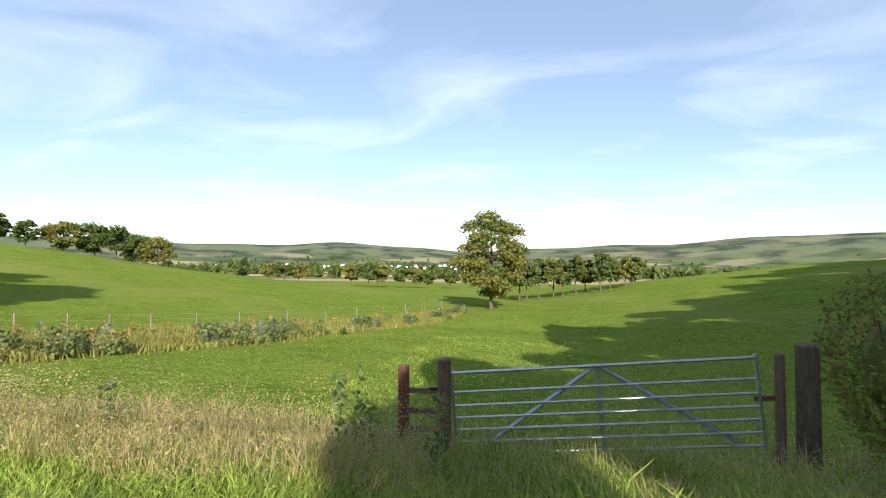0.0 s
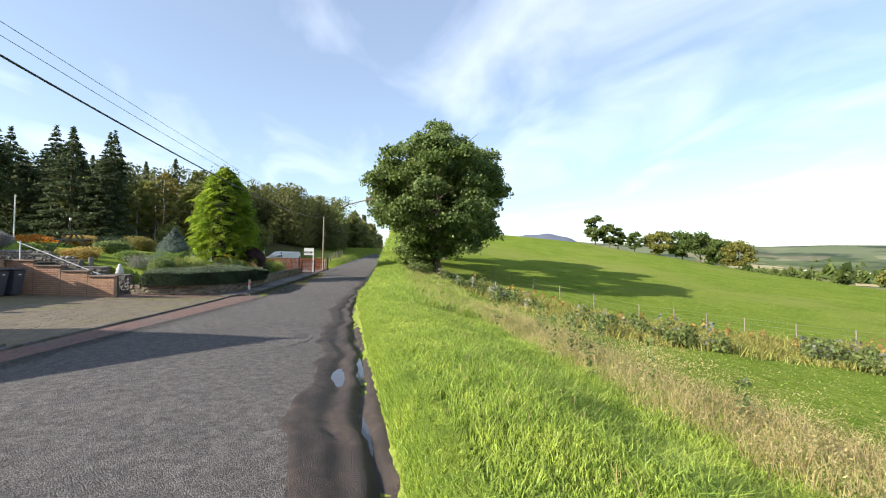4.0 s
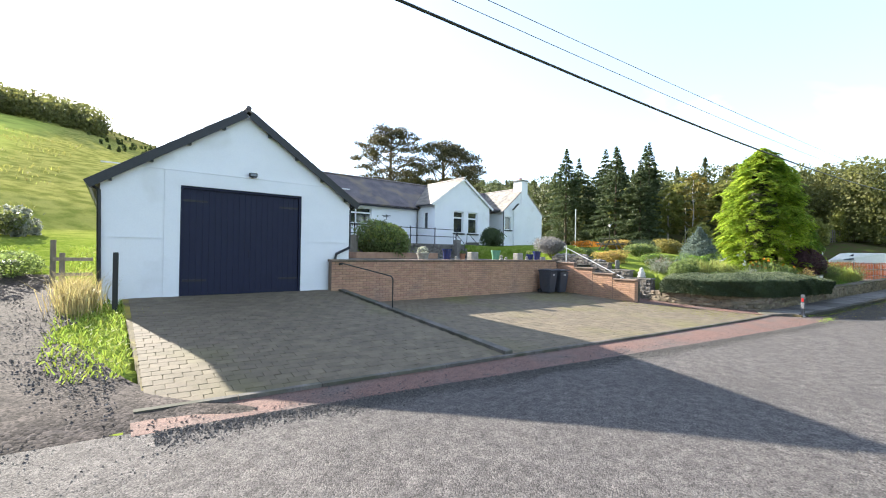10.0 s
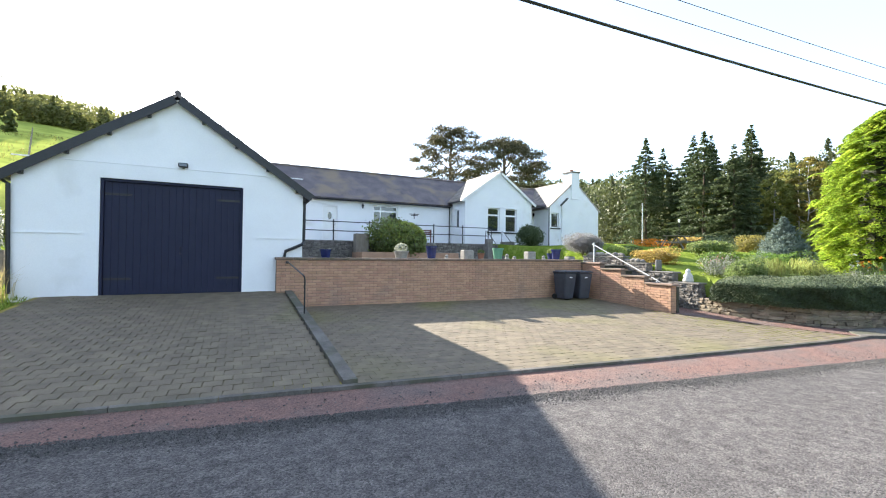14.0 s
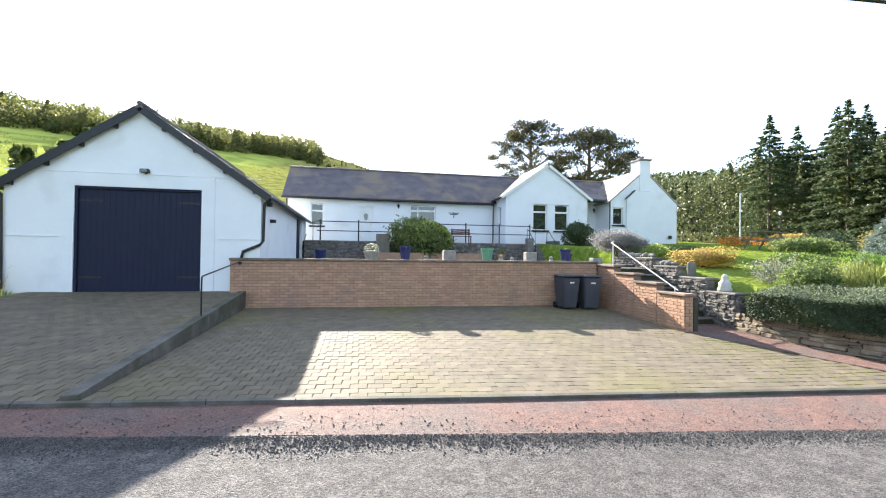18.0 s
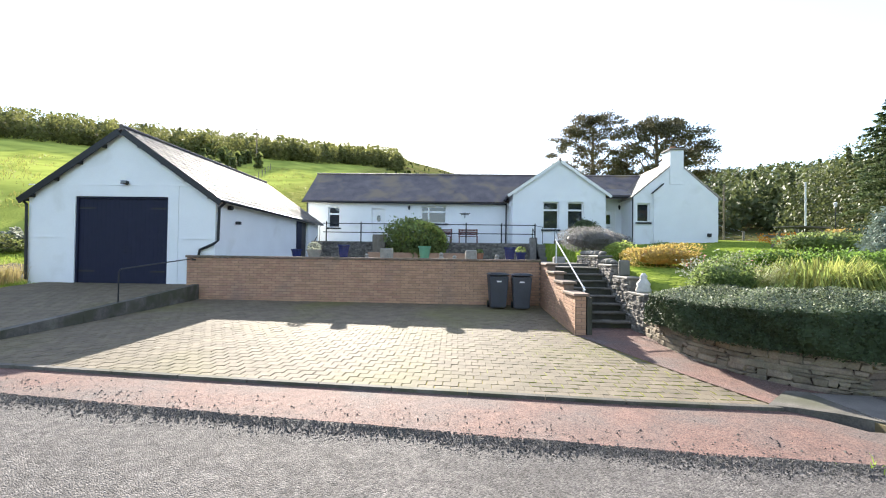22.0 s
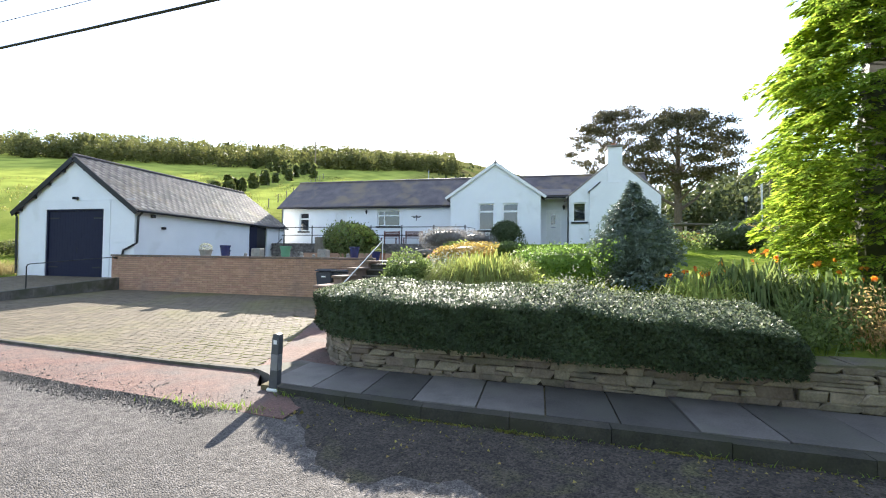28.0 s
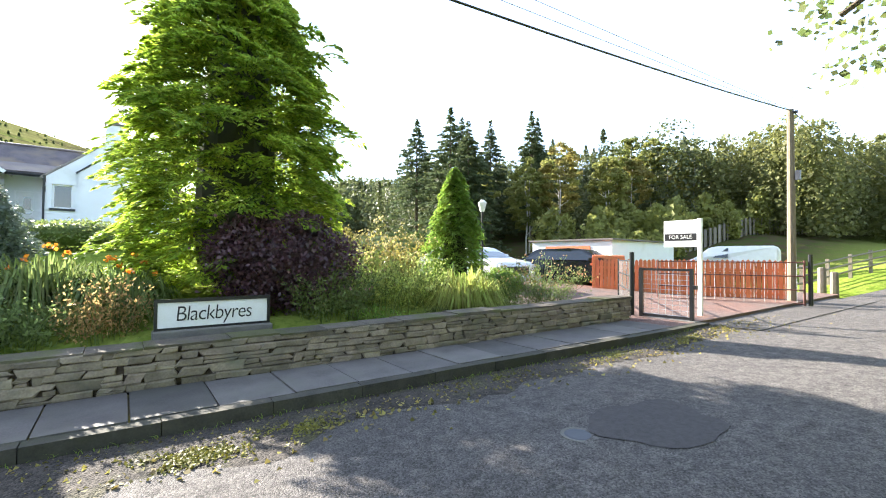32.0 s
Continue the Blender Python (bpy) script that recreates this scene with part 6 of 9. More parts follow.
# ---- two big open-crowned trees behind the house
broad_tree(at_ground(23.7, 36.5), 14.6, 5.9, L_DARK, 91, n_leaf=20000, leaf_size=0.17, label="tall open-crowned tree behind the house", low=0.3, clumps=110, puff=0.62, group="trees behind the house", trunk_r=0.4, fill=0.3, limbs=22)
broad_tree(at_ground(28.6, 31.5), 14.6, 6.4, L_DARK, 92, n_leaf=27000, leaf_size=0.17, label="tall flat-topped dark tree behind the house", low=0.3, clumps=120, puff=0.62, group="trees behind the house", trunk_r=0.45, fill=0.3, limbs=22, flat=0.9)
# ---- spruces and birches beyond the garden
for k, (x, y, h, r) in enumerate(((44.4, 23.9, 13.2, 3.4), (42.2, 15.3, 12.4, 3.2), (41.3, 11.9, 10.6, 2.6), (47, 19.5, 13.0, 2.8), (52, 20.5, 13.2, 2.6), (56, 18, 13.8, 2.6), (50.5, 26, 12.5, 3.0), (60, 20.5, 13.5, 2.7))):
    spruce(at_ground(x, y), h * 1.06, r * 1.18, L_SPRUCE, 100 + k, per=100, n_branch=210, needle=0.27, taper=0.62, droop=0.30, label="tall dark spruce at the edge of the wood", group="spruces")
rg1 = np.random.default_rng(8)
for k in range(30):
    f = k / 29
    x = 46 + 52 * f + rg1.uniform(-1.5, 1.5)
    y = 10.5 - 15.5 * f + rg1.uniform(0, 5.5)
    h = rg1.uniform(7.8, 11.2)
    broad_tree(at_ground(x, y), h, rg1.uniform(1.9, 2.7), L_BIRCHY if k % 5 == 3 else L_BIRCH, 130 + k, n_leaf=9000, leaf_size=0.165, label="slender birch at the edge of the wood" if k % 5 != 3 else "yellowing birch at the edge of the wood", low=0.2, clumps=64, bark=M_BIRCH, group="birches", trunk_r=0.085, fill=0.35, limbs=7, puff=0.7, name="birch")


def woods(name, pts_xy, mat, seed, h=(5, 8), per=130, size=0.9, label="", conical=0.0, wide=1.0, core=2.1):
    """A far wood as one mass of leaf clumps."""
    rg = np.random.default_rng(seed)
    xy = np.asarray(pts_xy, float)
    z0 = land(xy[:, 0], xy[:, 1])
    hh = rg.uniform(*h, len(xy))
    n = len(xy) * per
    w = np.repeat(np.arange(len(xy)), per)
    f = rg.uniform(0.05, 1, n)
    rr_ = wide * hh[w] * np.where(rg.uniform(size=len(xy))[w] < conical, 0.24 * (1.02 - f), 0.30 * np.sqrt(np.clip(1 - (2 * f - 0.9) ** 2 / 1.3, 0.02, 1)))
    a = rg.uniform(0, 6.283, n)
    inner = rg.uniform(size=n) < 0.42
    k = np.where(inner, rg.uniform(0.1, 0.7, n), rg.uniform(0.65, 1.0, n))
    p = np.column_stack([xy[w, 0] + rr_ * k * np.cos(a), xy[w, 1] + rr_ * k * np.sin(a), z0[w] + f * hh[w]])
    nrm = np.column_stack([np.cos(a), np.sin(a), np.full(n, 0.6)])
    q = np.concatenate([leaf_quads(rg, p[~inner], size, normal=nrm[~inner], aspect=0.8, spread=0.8), leaf_quads(rg, p[inner], size * core, normal=nrm[inner], aspect=0.9, spread=0.8)])
    return tagged(quads_obj(name, q, mat), label, "woodland", kind="stuff")


def fan(rg, n, a0, a1, r0, r1, centre=(5, -12)):
    a, r = np.radians(rg.uniform(a0, a1, n)), rg.uniform(r0, r1, n)
    return np.column_stack([centre[0] - np.sin(a) * r, centre[1] + np.cos(a) * r])


rgw = np.random.default_rng(77)
wx_ = rgw.uniform(110, 320, 240)
woods("distant_woodland", np.column_stack([wx_, rgw.uniform(0, 34, 240) - 0.118 * (wx_ - 12.6) - 4.5]), L_WOOD, 86, h=(7, 11), per=110, size=1.0, label="woodland where the road leaves the view", conical=0.2)
woods("roadside_woodland", np.column_stack([rgw.uniform(64, 130, 220), rgw.uniform(-11, 6, 220)]), L_WOOD, 85, h=(7.0, 10.8), per=820, size=0.18, label="mixed woodland beside the road beyond the drive", conical=0.1)
woods("hill_woodland", np.concatenate([fan(rgw, 330, 15, 50, 98, 132), fan(rgw, 120, 6.2, 16, 106, 134), fan(rgw, 50, 50, 56, 108, 128), fan(rgw, 110, 55, 72, 112, 165)]), L_WOOD, 78, h=(2.2, 5.6), per=190, size=0.40, label="belt of mixed woodland across the hillside", conical=0.12, wide=1.75, core=1.3)
woods("plantation", np.concatenate([np.column_stack([rgw.uniform(62, 130, 210), rgw.uniform(4, 40, 210)]), np.column_stack([rgw.uniform(48, 70, 50), rgw.uniform(22, 42, 50)])]), L_WOODD, 79, h=(8.0, 11.8), per=700, size=0.25, label="dense plantation behind the birches", conical=0.5, wide=1.25, core=1.6)
woods("far_woodland", np.concatenate([fan(rgw, 260, -62, -18, 105, 190), fan(rgw, 260, -62, -22, 190, 330)]), L_WOODD, 80, h=(7, 12), per=170, size=0.85, label="wooded slope in the distance", conical=0.25, wide=1.5, core=1.4)
woods("understorey", np.column_stack([44 + 50 * rgw.uniform(0, 1, 130), 0.0 * rgw.uniform(0, 1, 130)]) + np.column_stack([np.zeros(130), rgw.uniform(-1, 9, 130)]), L_BIRCH, 81, h=(2.0, 4.2), per=320, size=0.23, label="scrubby growth under the birches")
woods("field_hedges", np.concatenate([np.column_stack([np.linspace(-30, -75, 26), np.linspace(62, 92, 26)]) + rgw.normal(size=(26, 2)), np.column_stack([np.linspace(-22, -34, 22), np.linspace(26, 70, 22)]) + rgw.normal(size=(22, 2)) * 0.8]), L_GORSE, 82, h=(1.5, 2.6), per=90, size=0.5, label="straggling hedges between the hill fields")
a_town = np.concatenate([fan(rgw, 500, -205, -128, 900, 2400), fan(rgw, 250, -230, -128, 420, 900)])
woods("valley_trees", a_town, L_FAR, 83, h=(9, 15), per=26, size=5.0, label="scattered trees and hedges over the valley")
# stream-side rushes, tall herbs
rgs = np.random.default_rng(90)
ST = [0, 0.22, 0.42, 0.55, 0.8, 1.0]


def stream_points(n, lo=-1.0, hi=1.0):
    """Points along the stream's course; lo and hi across it, from its far side to its near side."""
    tt, o = rgs.uniform(0, 1, n), rgs.uniform(lo, hi, n)
    cx, cy = np.interp(tt, ST, [20, 6.5, 4.8, 3.2, -2.0, -4.4]), np.interp(tt, ST, [-20.5, -23.4, -29.5, -34, -45, -54])
    hw = np.interp(tt, ST, [2.0, 3.4, 3.4, 3.0, 1.8, 1.0])
    k = np.interp(tt, ST, [0.25, 0.75, 1.0, 1.0, 1.0, 1.0])
    return cx - o * hw * k + rgs.normal(size=n) * 0.25, cy + o * hw * np.sqrt(1 - 0.8 * k ** 2) + rgs.normal(size=n) * 0.25


sx, sy = stream_points(130, 0.25, 1.0)
sc_ = np.column_stack([sx, sy])[np.sin(sy * 0.55) + np.sin(sy * 1.3 + 1) > -0.1]
woods("stream_scrub", sc_, L_BUSH, 91, h=(0.35, 0.85), per=150, size=0.11, label="scrubby green herbs along the stream", wide=1.6, core=1.0)
woods("stream_thistles", sc_[::2] + 0.2, L_GREY, 92, h=(0.6, 1.0), per=26, size=0.08, label="pale seeding thistles along the stream")
sx, sy = stream_points(60, -0.9, 0.1)
woods("stream_docks", np.column_stack([sx, sy]), L_RUSTY, 93, h=(0.4, 0.7), per=18, size=0.09, label="rusty docks along the stream")
xs_, ys_ = stream_points(36000, -1.0, 0.9)
tagged(quads_obj("stream_grass", blades(rgs, xs_, ys_, land(xs_, ys_) - 0.02, rgs.uniform(0.12, 0.42, len(xs_)) * (1 + 0.5 * np.sin(xs_ * 1.7) * np.sin(ys_ * 1.1)), 0.035, 0.7), L_RUSH), "olive and tan rough grass along the stream", "grass", kind="stuff")
rgk = np.random.default_rng(191)
woods("hill_scrub", np.concatenate([fan(rgk, 60, -2, 8, 70, 120), fan(rgk, 260, -4, 62, 135, 198)]), L_GORSE, 192, h=(0.3, 0.9), per=60, size=0.26, label="rough bushes and bracken scattered over the hill")

# ---- grass of the verge, in lush blades and seeding stems
rgv = np.random.default_rng(3)


def verge_points(n, x0, x1, d0, d1, power=1.0):
    x = rgv.uniform(x0, x1, n)
    d = d0 + (d1 - d0) * rgv.uniform(0, 1, n) ** power
    y = road_south(x) - d
    return x, y, under(x, y, land(x, y))


def grass(name, sets, mat, label):
    qs = []
    for n, x0, x1, d0, d1, h0, h1, w, lean in sets:
        x, y, z = verge_points(n, x0, x1, d0, d1)
        tuft = 0.9 + 0.22 * bumps(x, y, 0.33, 0.3) + 0.16 * bumps(x, y, 0.9, 1.7)
        qs.append(blades(rgv, x, y, z, rgv.uniform(h0, h1, n) * np.clip(tuft, 0.4, 1.5), w, lean))
    q = np.concatenate(qs)
    return tagged(quads_obj(name, q, mat), label, "grass", kind="stuff")


grass("verge_grass", [(52000, -9, 6, 0.02, 1.6, 0.04, 0.14, 0.010, 0.75), (46000, -9, 6, -0.13, 0.25, 0.05, 0.15, 0.009, 0.7), (160, -9, 6, -0.5, -0.3, 0.03, 0.08, 0.010, 0.8), (36000, -13, -5.5, 1.3, 5.4, 0.08, 0.26, 0.012, 0.9), (60000, -5.8, 5, 1.3, 5.4, 0.06, 0.20, 0.011, 0.9), (26000, 4, 26, -0.15, 1.6, 0.1, 0.24, 0.025, 0.6), (20000, 4, 24, 1.3, 5.0, 0.2, 0.45, 0.022, 0.8), (16000, 24, 60, -0.3, 5, 0.25, 0.6, 0.06, 0.7), (9000, -26, -9, -0.05, 4, 0.2, 0.5, 0.03, 0.7)], L_VERGE, "lush green grass on the roadside bank")
grass("seeding_grass", [(9000, -8, 8, 3.6, 5.8, 0.25, 0.55, 0.007, 0.8), (3600, 4, 26, 2.0, 4.8, 0.35, 0.6, 0.011, 0.7), (420, -9, 4, 0.6, 2.6, 0.15, 0.3, 0.007, 0.7), (4200, -13, -3, 3.4, 5.8, 0.25, 0.55, 0.008, 0.8)], L_STRAW, "pale seeding grass along the top of the bank")
nh = 22
hx, hy, hz = verge_points(nh, -8.2, 8, 3.2, 5.2)
hp = np.concatenate([np.column_stack([hx[i] + rgv.normal(size=46) * 0.05, hy[i] + rgv.normal(size=46) * 0.05, hz[i] + rgv.uniform(0.15, rgv.uniform(0.7, 1.15), 46)]) for i in range(nh)])
tagged(quads_obj("nettles", leaf_quads(rgv, hp, 0.085, aspect=0.6), L_BUSH), "tall nettles and docks standing in the bank grass", "weeds", kind="stuff")
# pasture tufts of the field below, and grass beside the track
nf = 36000
fx, fd = rgv.uniform(-22, 34, nf), 5.0 + 22 * rgv.uniform(0, 1, nf) ** 1.4
fy = road_south(fx) - fd
tagged(quads_obj("pasture_grass", blades(rgv, fx, fy, land(fx, fy) - 0.01, rgv.uniform(0.02, 0.065, nf), 0.03, 1.1), L_LAWN), "short grazed pasture grass", "grass", kind="stuff")
ng = 36000
gx_, gd_ = rgv.uniform(-26, -5, ng), 4.6 + 20 * rgv.uniform(0, 1, ng) ** 1.5
gy_ = road_south(gx_) - gd_
tagged(quads_obj("gateway_grass", blades(rgv, gx_, gy_, land(gx_, gy_) - 0.01, rgv.uniform(0.03, 0.09, ng) * (1 + 0.5 * bumps(gx_, gy_, 0.8, 0.4)), 0.016, 1.0), L_VERGE), "longer pasture grass round the gateway", "grass", kind="stuff")
nq = 16000
hx_, hy_ = rgv.uniform(-48, -8.5, nq), 9 + 55 * rgv.uniform(0, 1, nq) ** 1.3
keep = bumps(hx_, hy_, 2.6, 0.4) + 0.8 * bumps(hx_, hy_, 0.9, 1.3) > 0.1
hx_, hy_ = hx_[keep], hy_[keep]
tagged(quads_obj("hillside_grass", blades(rgv, hx_, hy_, land(hx_, hy_) - 0.02, rgv.uniform(0.12, 0.4, len(hx_)), 0.06, 0.8), L_RUSH), "rough tawny grass over the hillside behind the garage", "grass", kind="stuff")
woods("hill_scrub", fan(rgw, 150, 62, 84, 30, 110), L_GORSE, 96, h=(0.3, 0.9), per=60, size=0.2, label="rough tussocks and scrub over the hillside")
nt_ = 34000
tx, ty = rgv.uniform(-14, -4.7, nt_), rgv.uniform(-5.4, 9, nt_)
xc = -7.45 - 0.02 * ty - 0.0035 * np.maximum(0, ty) ** 2
off = np.abs(tx - xc)
keep = ((off > 1.75) | ((off < 0.4) & (rgv.uniform(size=nt_) < 0.25))) & (tx < np.where(ty > 0.2, -5.35, -4.72)) & ((ty > -4.3) | (tx < -12.5) | ((tx > -5.7 + 0.35 * (-4.3 - ty)) & (ty > -5.9)))
tx, ty = tx[keep], ty[keep]
tagged(quads_obj("track_grass", blades(rgv, tx, ty, land(tx, ty), rgv.uniform(0.03, 0.13, len(tx)), 0.02, 0.9), L_LAWN), "bright grass beside the gravel track", "grass", kind="stuff")
nx_ = 900
tx, ty = -5.45 + rgv.normal(size=nx_) * 0.16, -0.5 + rgv.normal(size=nx_) * 0.5
tagged(quads_obj("dry_grass", blades(rgv, tx, ty, land(tx, ty), rgv.uniform(0.4, 0.8, nx_), 0.012, 0.45), L_STRAW), "clump of tall dry grass by the garage corner", "grass", kind="stuff")
woods("field_weeds", np.concatenate([np.column_stack([rgv.uniform(-14, -7.5, 60), 13.5 + rgv.normal(size=60) * 0.6]), np.column_stack([rgv.uniform(-15, -8, 50), 8.5 + rgv.normal(size=50) * 0.6])]), L_GREY, 95, h=(0.6, 1.3), per=160, size=0.085, label="weedy growth on the slope behind the track")

# dry, seeding weeds in the bank by the gate
nw = 170
wx, wy, wz_ = verge_points(nw, -8.2, 4, 3.0, 5.6)
wp = np.concatenate([np.column_stack([wx[i] + rgv.normal(size=130) * 0.14, wy[i] + rgv.normal(size=130) * 0.14, wz_[i] + rgv.uniform(0.2, rgv.uniform(0.55, 0.95), 130)]) for i in range(nw)])
tagged(quads_obj("seeding_weeds", leaf_quads(rgv, wp, 0.028, aspect=0.35), L_STRAW), "pale seeding weeds among the bank grass", "weeds", kind="stuff")

# ---------------------------------------------------------------- garden planting


def low(x, y, lift=0.0):
    return (x, y, ground_z(x, y) - 0.05 + lift)


# clipped hedge: a rounded core with a skin of small leaves, following the curved wall
HEDGE = [(12.20, -3.75), (12.14, -4.6), (12.24, -5.4), (12.52, -6.0), (13.0, -6.47), (14.2, -6.75), (15.6, -6.93), (17.0, -7.10), (18.25, -7.26)]


def along(path, s):
    """The place and heading at the fraction s of a polyline."""
    p = [Vector(q) for q in path]
    ls = [(b - a).length for a, b in zip(p, p[1:])]
    d = s * sum(ls)
    for a, b, l in zip(p, p[1:], ls):
        if d <= l + 1e-9:
            return a.lerp(b, d / l), (b - a).normalized()
        d -= l
    return p[-1], (p[-1] - p[-2]).normalized()


def rounded(path, times=3):
    """Cut the corners of a polyline until it runs smoothly."""
    p = [Vector(q) for q in path]
    for _ in range(times):
        p = [p[0]] + [q for a, b in zip(p, p[1:]) for q in (a.lerp(b, 0.25), a.lerp(b, 0.75))] + [p[-1]]
    return [tuple(q) for q in p]


HEDGE = rounded(HEDGE)


def hedge_section(s, a, rg=None):
    """A point on the hedge's skin: a runs from its front foot over the top to its back foot, 0 to 1."""
    p, d = along(HEDGE, s)
    end = min(1.0, math.sqrt(max(0.0, 1 - (1 - min(s, 1 - s) / 0.05) ** 2)) if min(s, 1 - s) < 0.05 else 1.0)
    nrm = Vector((d.y, -d.x))
    w, z0, z1 = 0.60 * (0.15 + 0.85 * end), 0.27, 0.57 + 0.33 * end - 0.09 * max(0.0, 1 - s / 0.3) - 0.20 * max(0.0, (s - 0.72) / 0.28) ** 1.5 + 0.022 * math.sin(s * 21) + 0.015 * math.sin(s * 53 + 1)
    if a < 0.4:
        f = a / 0.4
        off, z, n = w, z0 + (z1 - z0) * f * 0.93, Vector((nrm.x, nrm.y, 0.1))
    elif a < 0.75:
        f = (a - 0.4) / 0.35
        off, z, n = w * (1 - 2 * f), z1 + 0.20 * f - 0.05 * abs(2 * f - 1) ** 3, Vector((nrm.x * 0.2, nrm.y * 0.2, 1))
    else:
        f = (a - 0.75) / 0.25
        off, z, n = -w, z1 + 0.15 - (z1 - 0.15) * f, Vector((-nrm.x, -nrm.y, 0.1))
    bulge = 0.05 * math.sin(s * 37 + a * 9) + 0.03 * math.sin(s * 91 + a * 23)
    q = p + nrm * (off + (bulge if off > 0 else 0))
    return Vector((q.x, q.y, z)), n


hedge = thing("hedge", (0, 0, 0), "clipped dark evergreen hedge over the garden wall, sun glint coloured into its top", "hedge")
bm = bmesh.new()
HS, HA = 60, 18
grid_ = [[None] * (HA + 1) for _ in range(HS + 1)]
for i in range(HS + 1):
    for j in range(HA + 1):
        q, n_ = hedge_section(i / HS, j / HA)
        c, _ = along(HEDGE, i / HS)
        cc = Vector((c.x, c.y, 0.48))
        grid_[i][j] = bm.verts.new(cc + (q - cc) * 0.93)
for i in range(HS):
    for j in range(HA):
        bm.faces.new((grid_[i][j], grid_[i + 1][j], grid_[i + 1][j + 1], grid_[i][j + 1]))
bm.faces.new(grid_[0]); bm.faces.new(grid_[HS][::-1])
part("inner_growth", bm, L_HEDGE, hedge)
rgh = np.random.default_rng(17)
pp, nn = [], []
for k in range(56000):
    s_, a_ = rgh.uniform(0, 1), rgh.uniform(0, 1)
    q, n_ = hedge_section(s_, a_)
    pp.append(tuple(q)); nn.append(tuple(n_))
pp, nn = np.array(pp) + rgh.normal(size=(56000, 3)) * 0.014, np.array(nn)
# most upward-facing leaves get a paler colour that carries the sun's glint
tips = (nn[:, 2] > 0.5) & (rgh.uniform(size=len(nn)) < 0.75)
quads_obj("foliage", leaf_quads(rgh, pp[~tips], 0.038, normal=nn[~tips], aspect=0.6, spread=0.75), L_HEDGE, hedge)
quads_obj("clipped_top", leaf_quads(rgh, pp[tips], 0.032, normal=nn[tips], aspect=0.6, spread=0.6), L_HEDGEGLINT, hedge)
ends = []
for s_ in (0.0, 1.0):
    for k in range(1500):
        q0, n0 = hedge_section(s_, rgh.uniform(0, 1))
        c, d_ = along(HEDGE, s_)
        f = math.sqrt(rgh.uniform(0, 1))
        cc = Vector((c.x, c.y, 0.48))
        ends.append(tuple(cc + (q0 - cc) * f + Vector((d_.x, d_.y, 0)) * (0.08 if s_ else -0.08)))
quads_obj("foliage", leaf_quads(rgh, np.array(ends), 0.042, aspect=0.6), L_HEDGE, hedge)

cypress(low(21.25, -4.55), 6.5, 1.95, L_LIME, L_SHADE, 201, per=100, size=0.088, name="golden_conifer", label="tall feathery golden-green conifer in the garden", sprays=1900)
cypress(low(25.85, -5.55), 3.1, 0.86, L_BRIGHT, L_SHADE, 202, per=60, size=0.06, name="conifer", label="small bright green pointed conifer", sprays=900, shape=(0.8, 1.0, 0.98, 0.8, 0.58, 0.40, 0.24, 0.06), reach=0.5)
spruce(low(17.45, -3.05), 2.15, 1.08, L_BLUE, 203, n_branch=330, per=70, name="blue_spruce", label="dense blue-grey dwarf spruce", needle=0.075, taper=0.7, droop=0.15, bare=0.0)
shrub(low(17.45, -3.05), 0.78, 0.78, 1.6, L_BLUE, 233, n=6000, size=0.055, name="juniper", label="grey-green juniper beneath the spruce", core=0.8)
shrub(low(21.62, -6.15), 1.2, 0.70, 1.75, L_PURPLE, 204, n=11000, size=0.075, name="berberis", label="rounded dark purple-leaved shrub behind the sign")
shrub(low(12.9, -4.2, 0.0), 0.58, 0.56, 0.85, L_BUSH, 205, n=5200, size=0.05, label="rounded small-leaved evergreen bush above the hedge")
shrub(low(13.5, -0.7), 1.0, 0.6, 0.62, L_RUSTY, 206, n=5200, size=0.05, name="clipped_bush", label="low clipped bush with rusty yellow tips", boxy=1.25)
shrub(low(16.0, -3.55), 0.80, 0.55, 0.92, L_CYP, 207, n=5200, size=0.05, name="clipped_bush", label="square clipped yellow-green bush", boxy=1.5)
strappy(low(14.5, -4.4, 0.05), 1.25, 0.82, L_MOUND, 208, n=2200, name="grass_mound", label="arching mound of yellow-green ornamental grass", w=0.018)
perennials(low(14.7, -4.55), 0.8, 0.6, 0.75, L_YELLOW, 251, stems=80, leaf_size=0.06, label="loose yellow-green perennial among the grasses")
perennials(low(15.7, -5.0), 0.75, 0.5, 0.62, L_YELLOW, 252, stems=80, leaf_size=0.06, label="low leafy perennial behind the hedge")
strappy(low(15.5, -4.9, 0.02), 0.7, 0.50, L_MOUND, 209, n=900, name="grass_mound", label="arching mound of yellow-green ornamental grass", w=0.014)
strappy(low(16.5, -5.5, 0.05), 0.6, 0.45, L_MOUND, 210, n=700, name="grass_mound", label="arching mound of yellow-green ornamental grass", w=0.014)
perennials(low(13.6, -3.1), 0.8, 0.6, 0.8, L_GREY, 211, stems=100, leaf_size=0.055, name="shrub", label="grey variegated shrub with pale flowers", flower=L_PINKF, flowers=60)
perennials(low(16.1, -5.6), 0.8, 0.45, 0.75, L_GREY, 212, stems=90, leaf_size=0.05, name="shrub", label="loose grey-leaved shrub behind the hedge")
shrub(low(13.2, -5.2), 0.4, 0.35, 0.5, L_BUSH, 213, n=1200, size=0.05, label="small green cushion plant")
strappy(low(18.6, -5.4), 0.85, 0.85, L_BUSH, 214, n=700, label="day lily clump with orange flowers", flower=L_FLOWER)
strappy(low(19.5, -5.8), 0.75, 0.75, L_BUSH, 215, n=600, label="day lily clump with orange flowers", flower=L_FLOWER)
strappy(low(17.9, -5.6), 0.7, 0.7, L_YELLOW, 216, n=500, label="strap-leaved clump going yellow", flower=L_FLOWER)
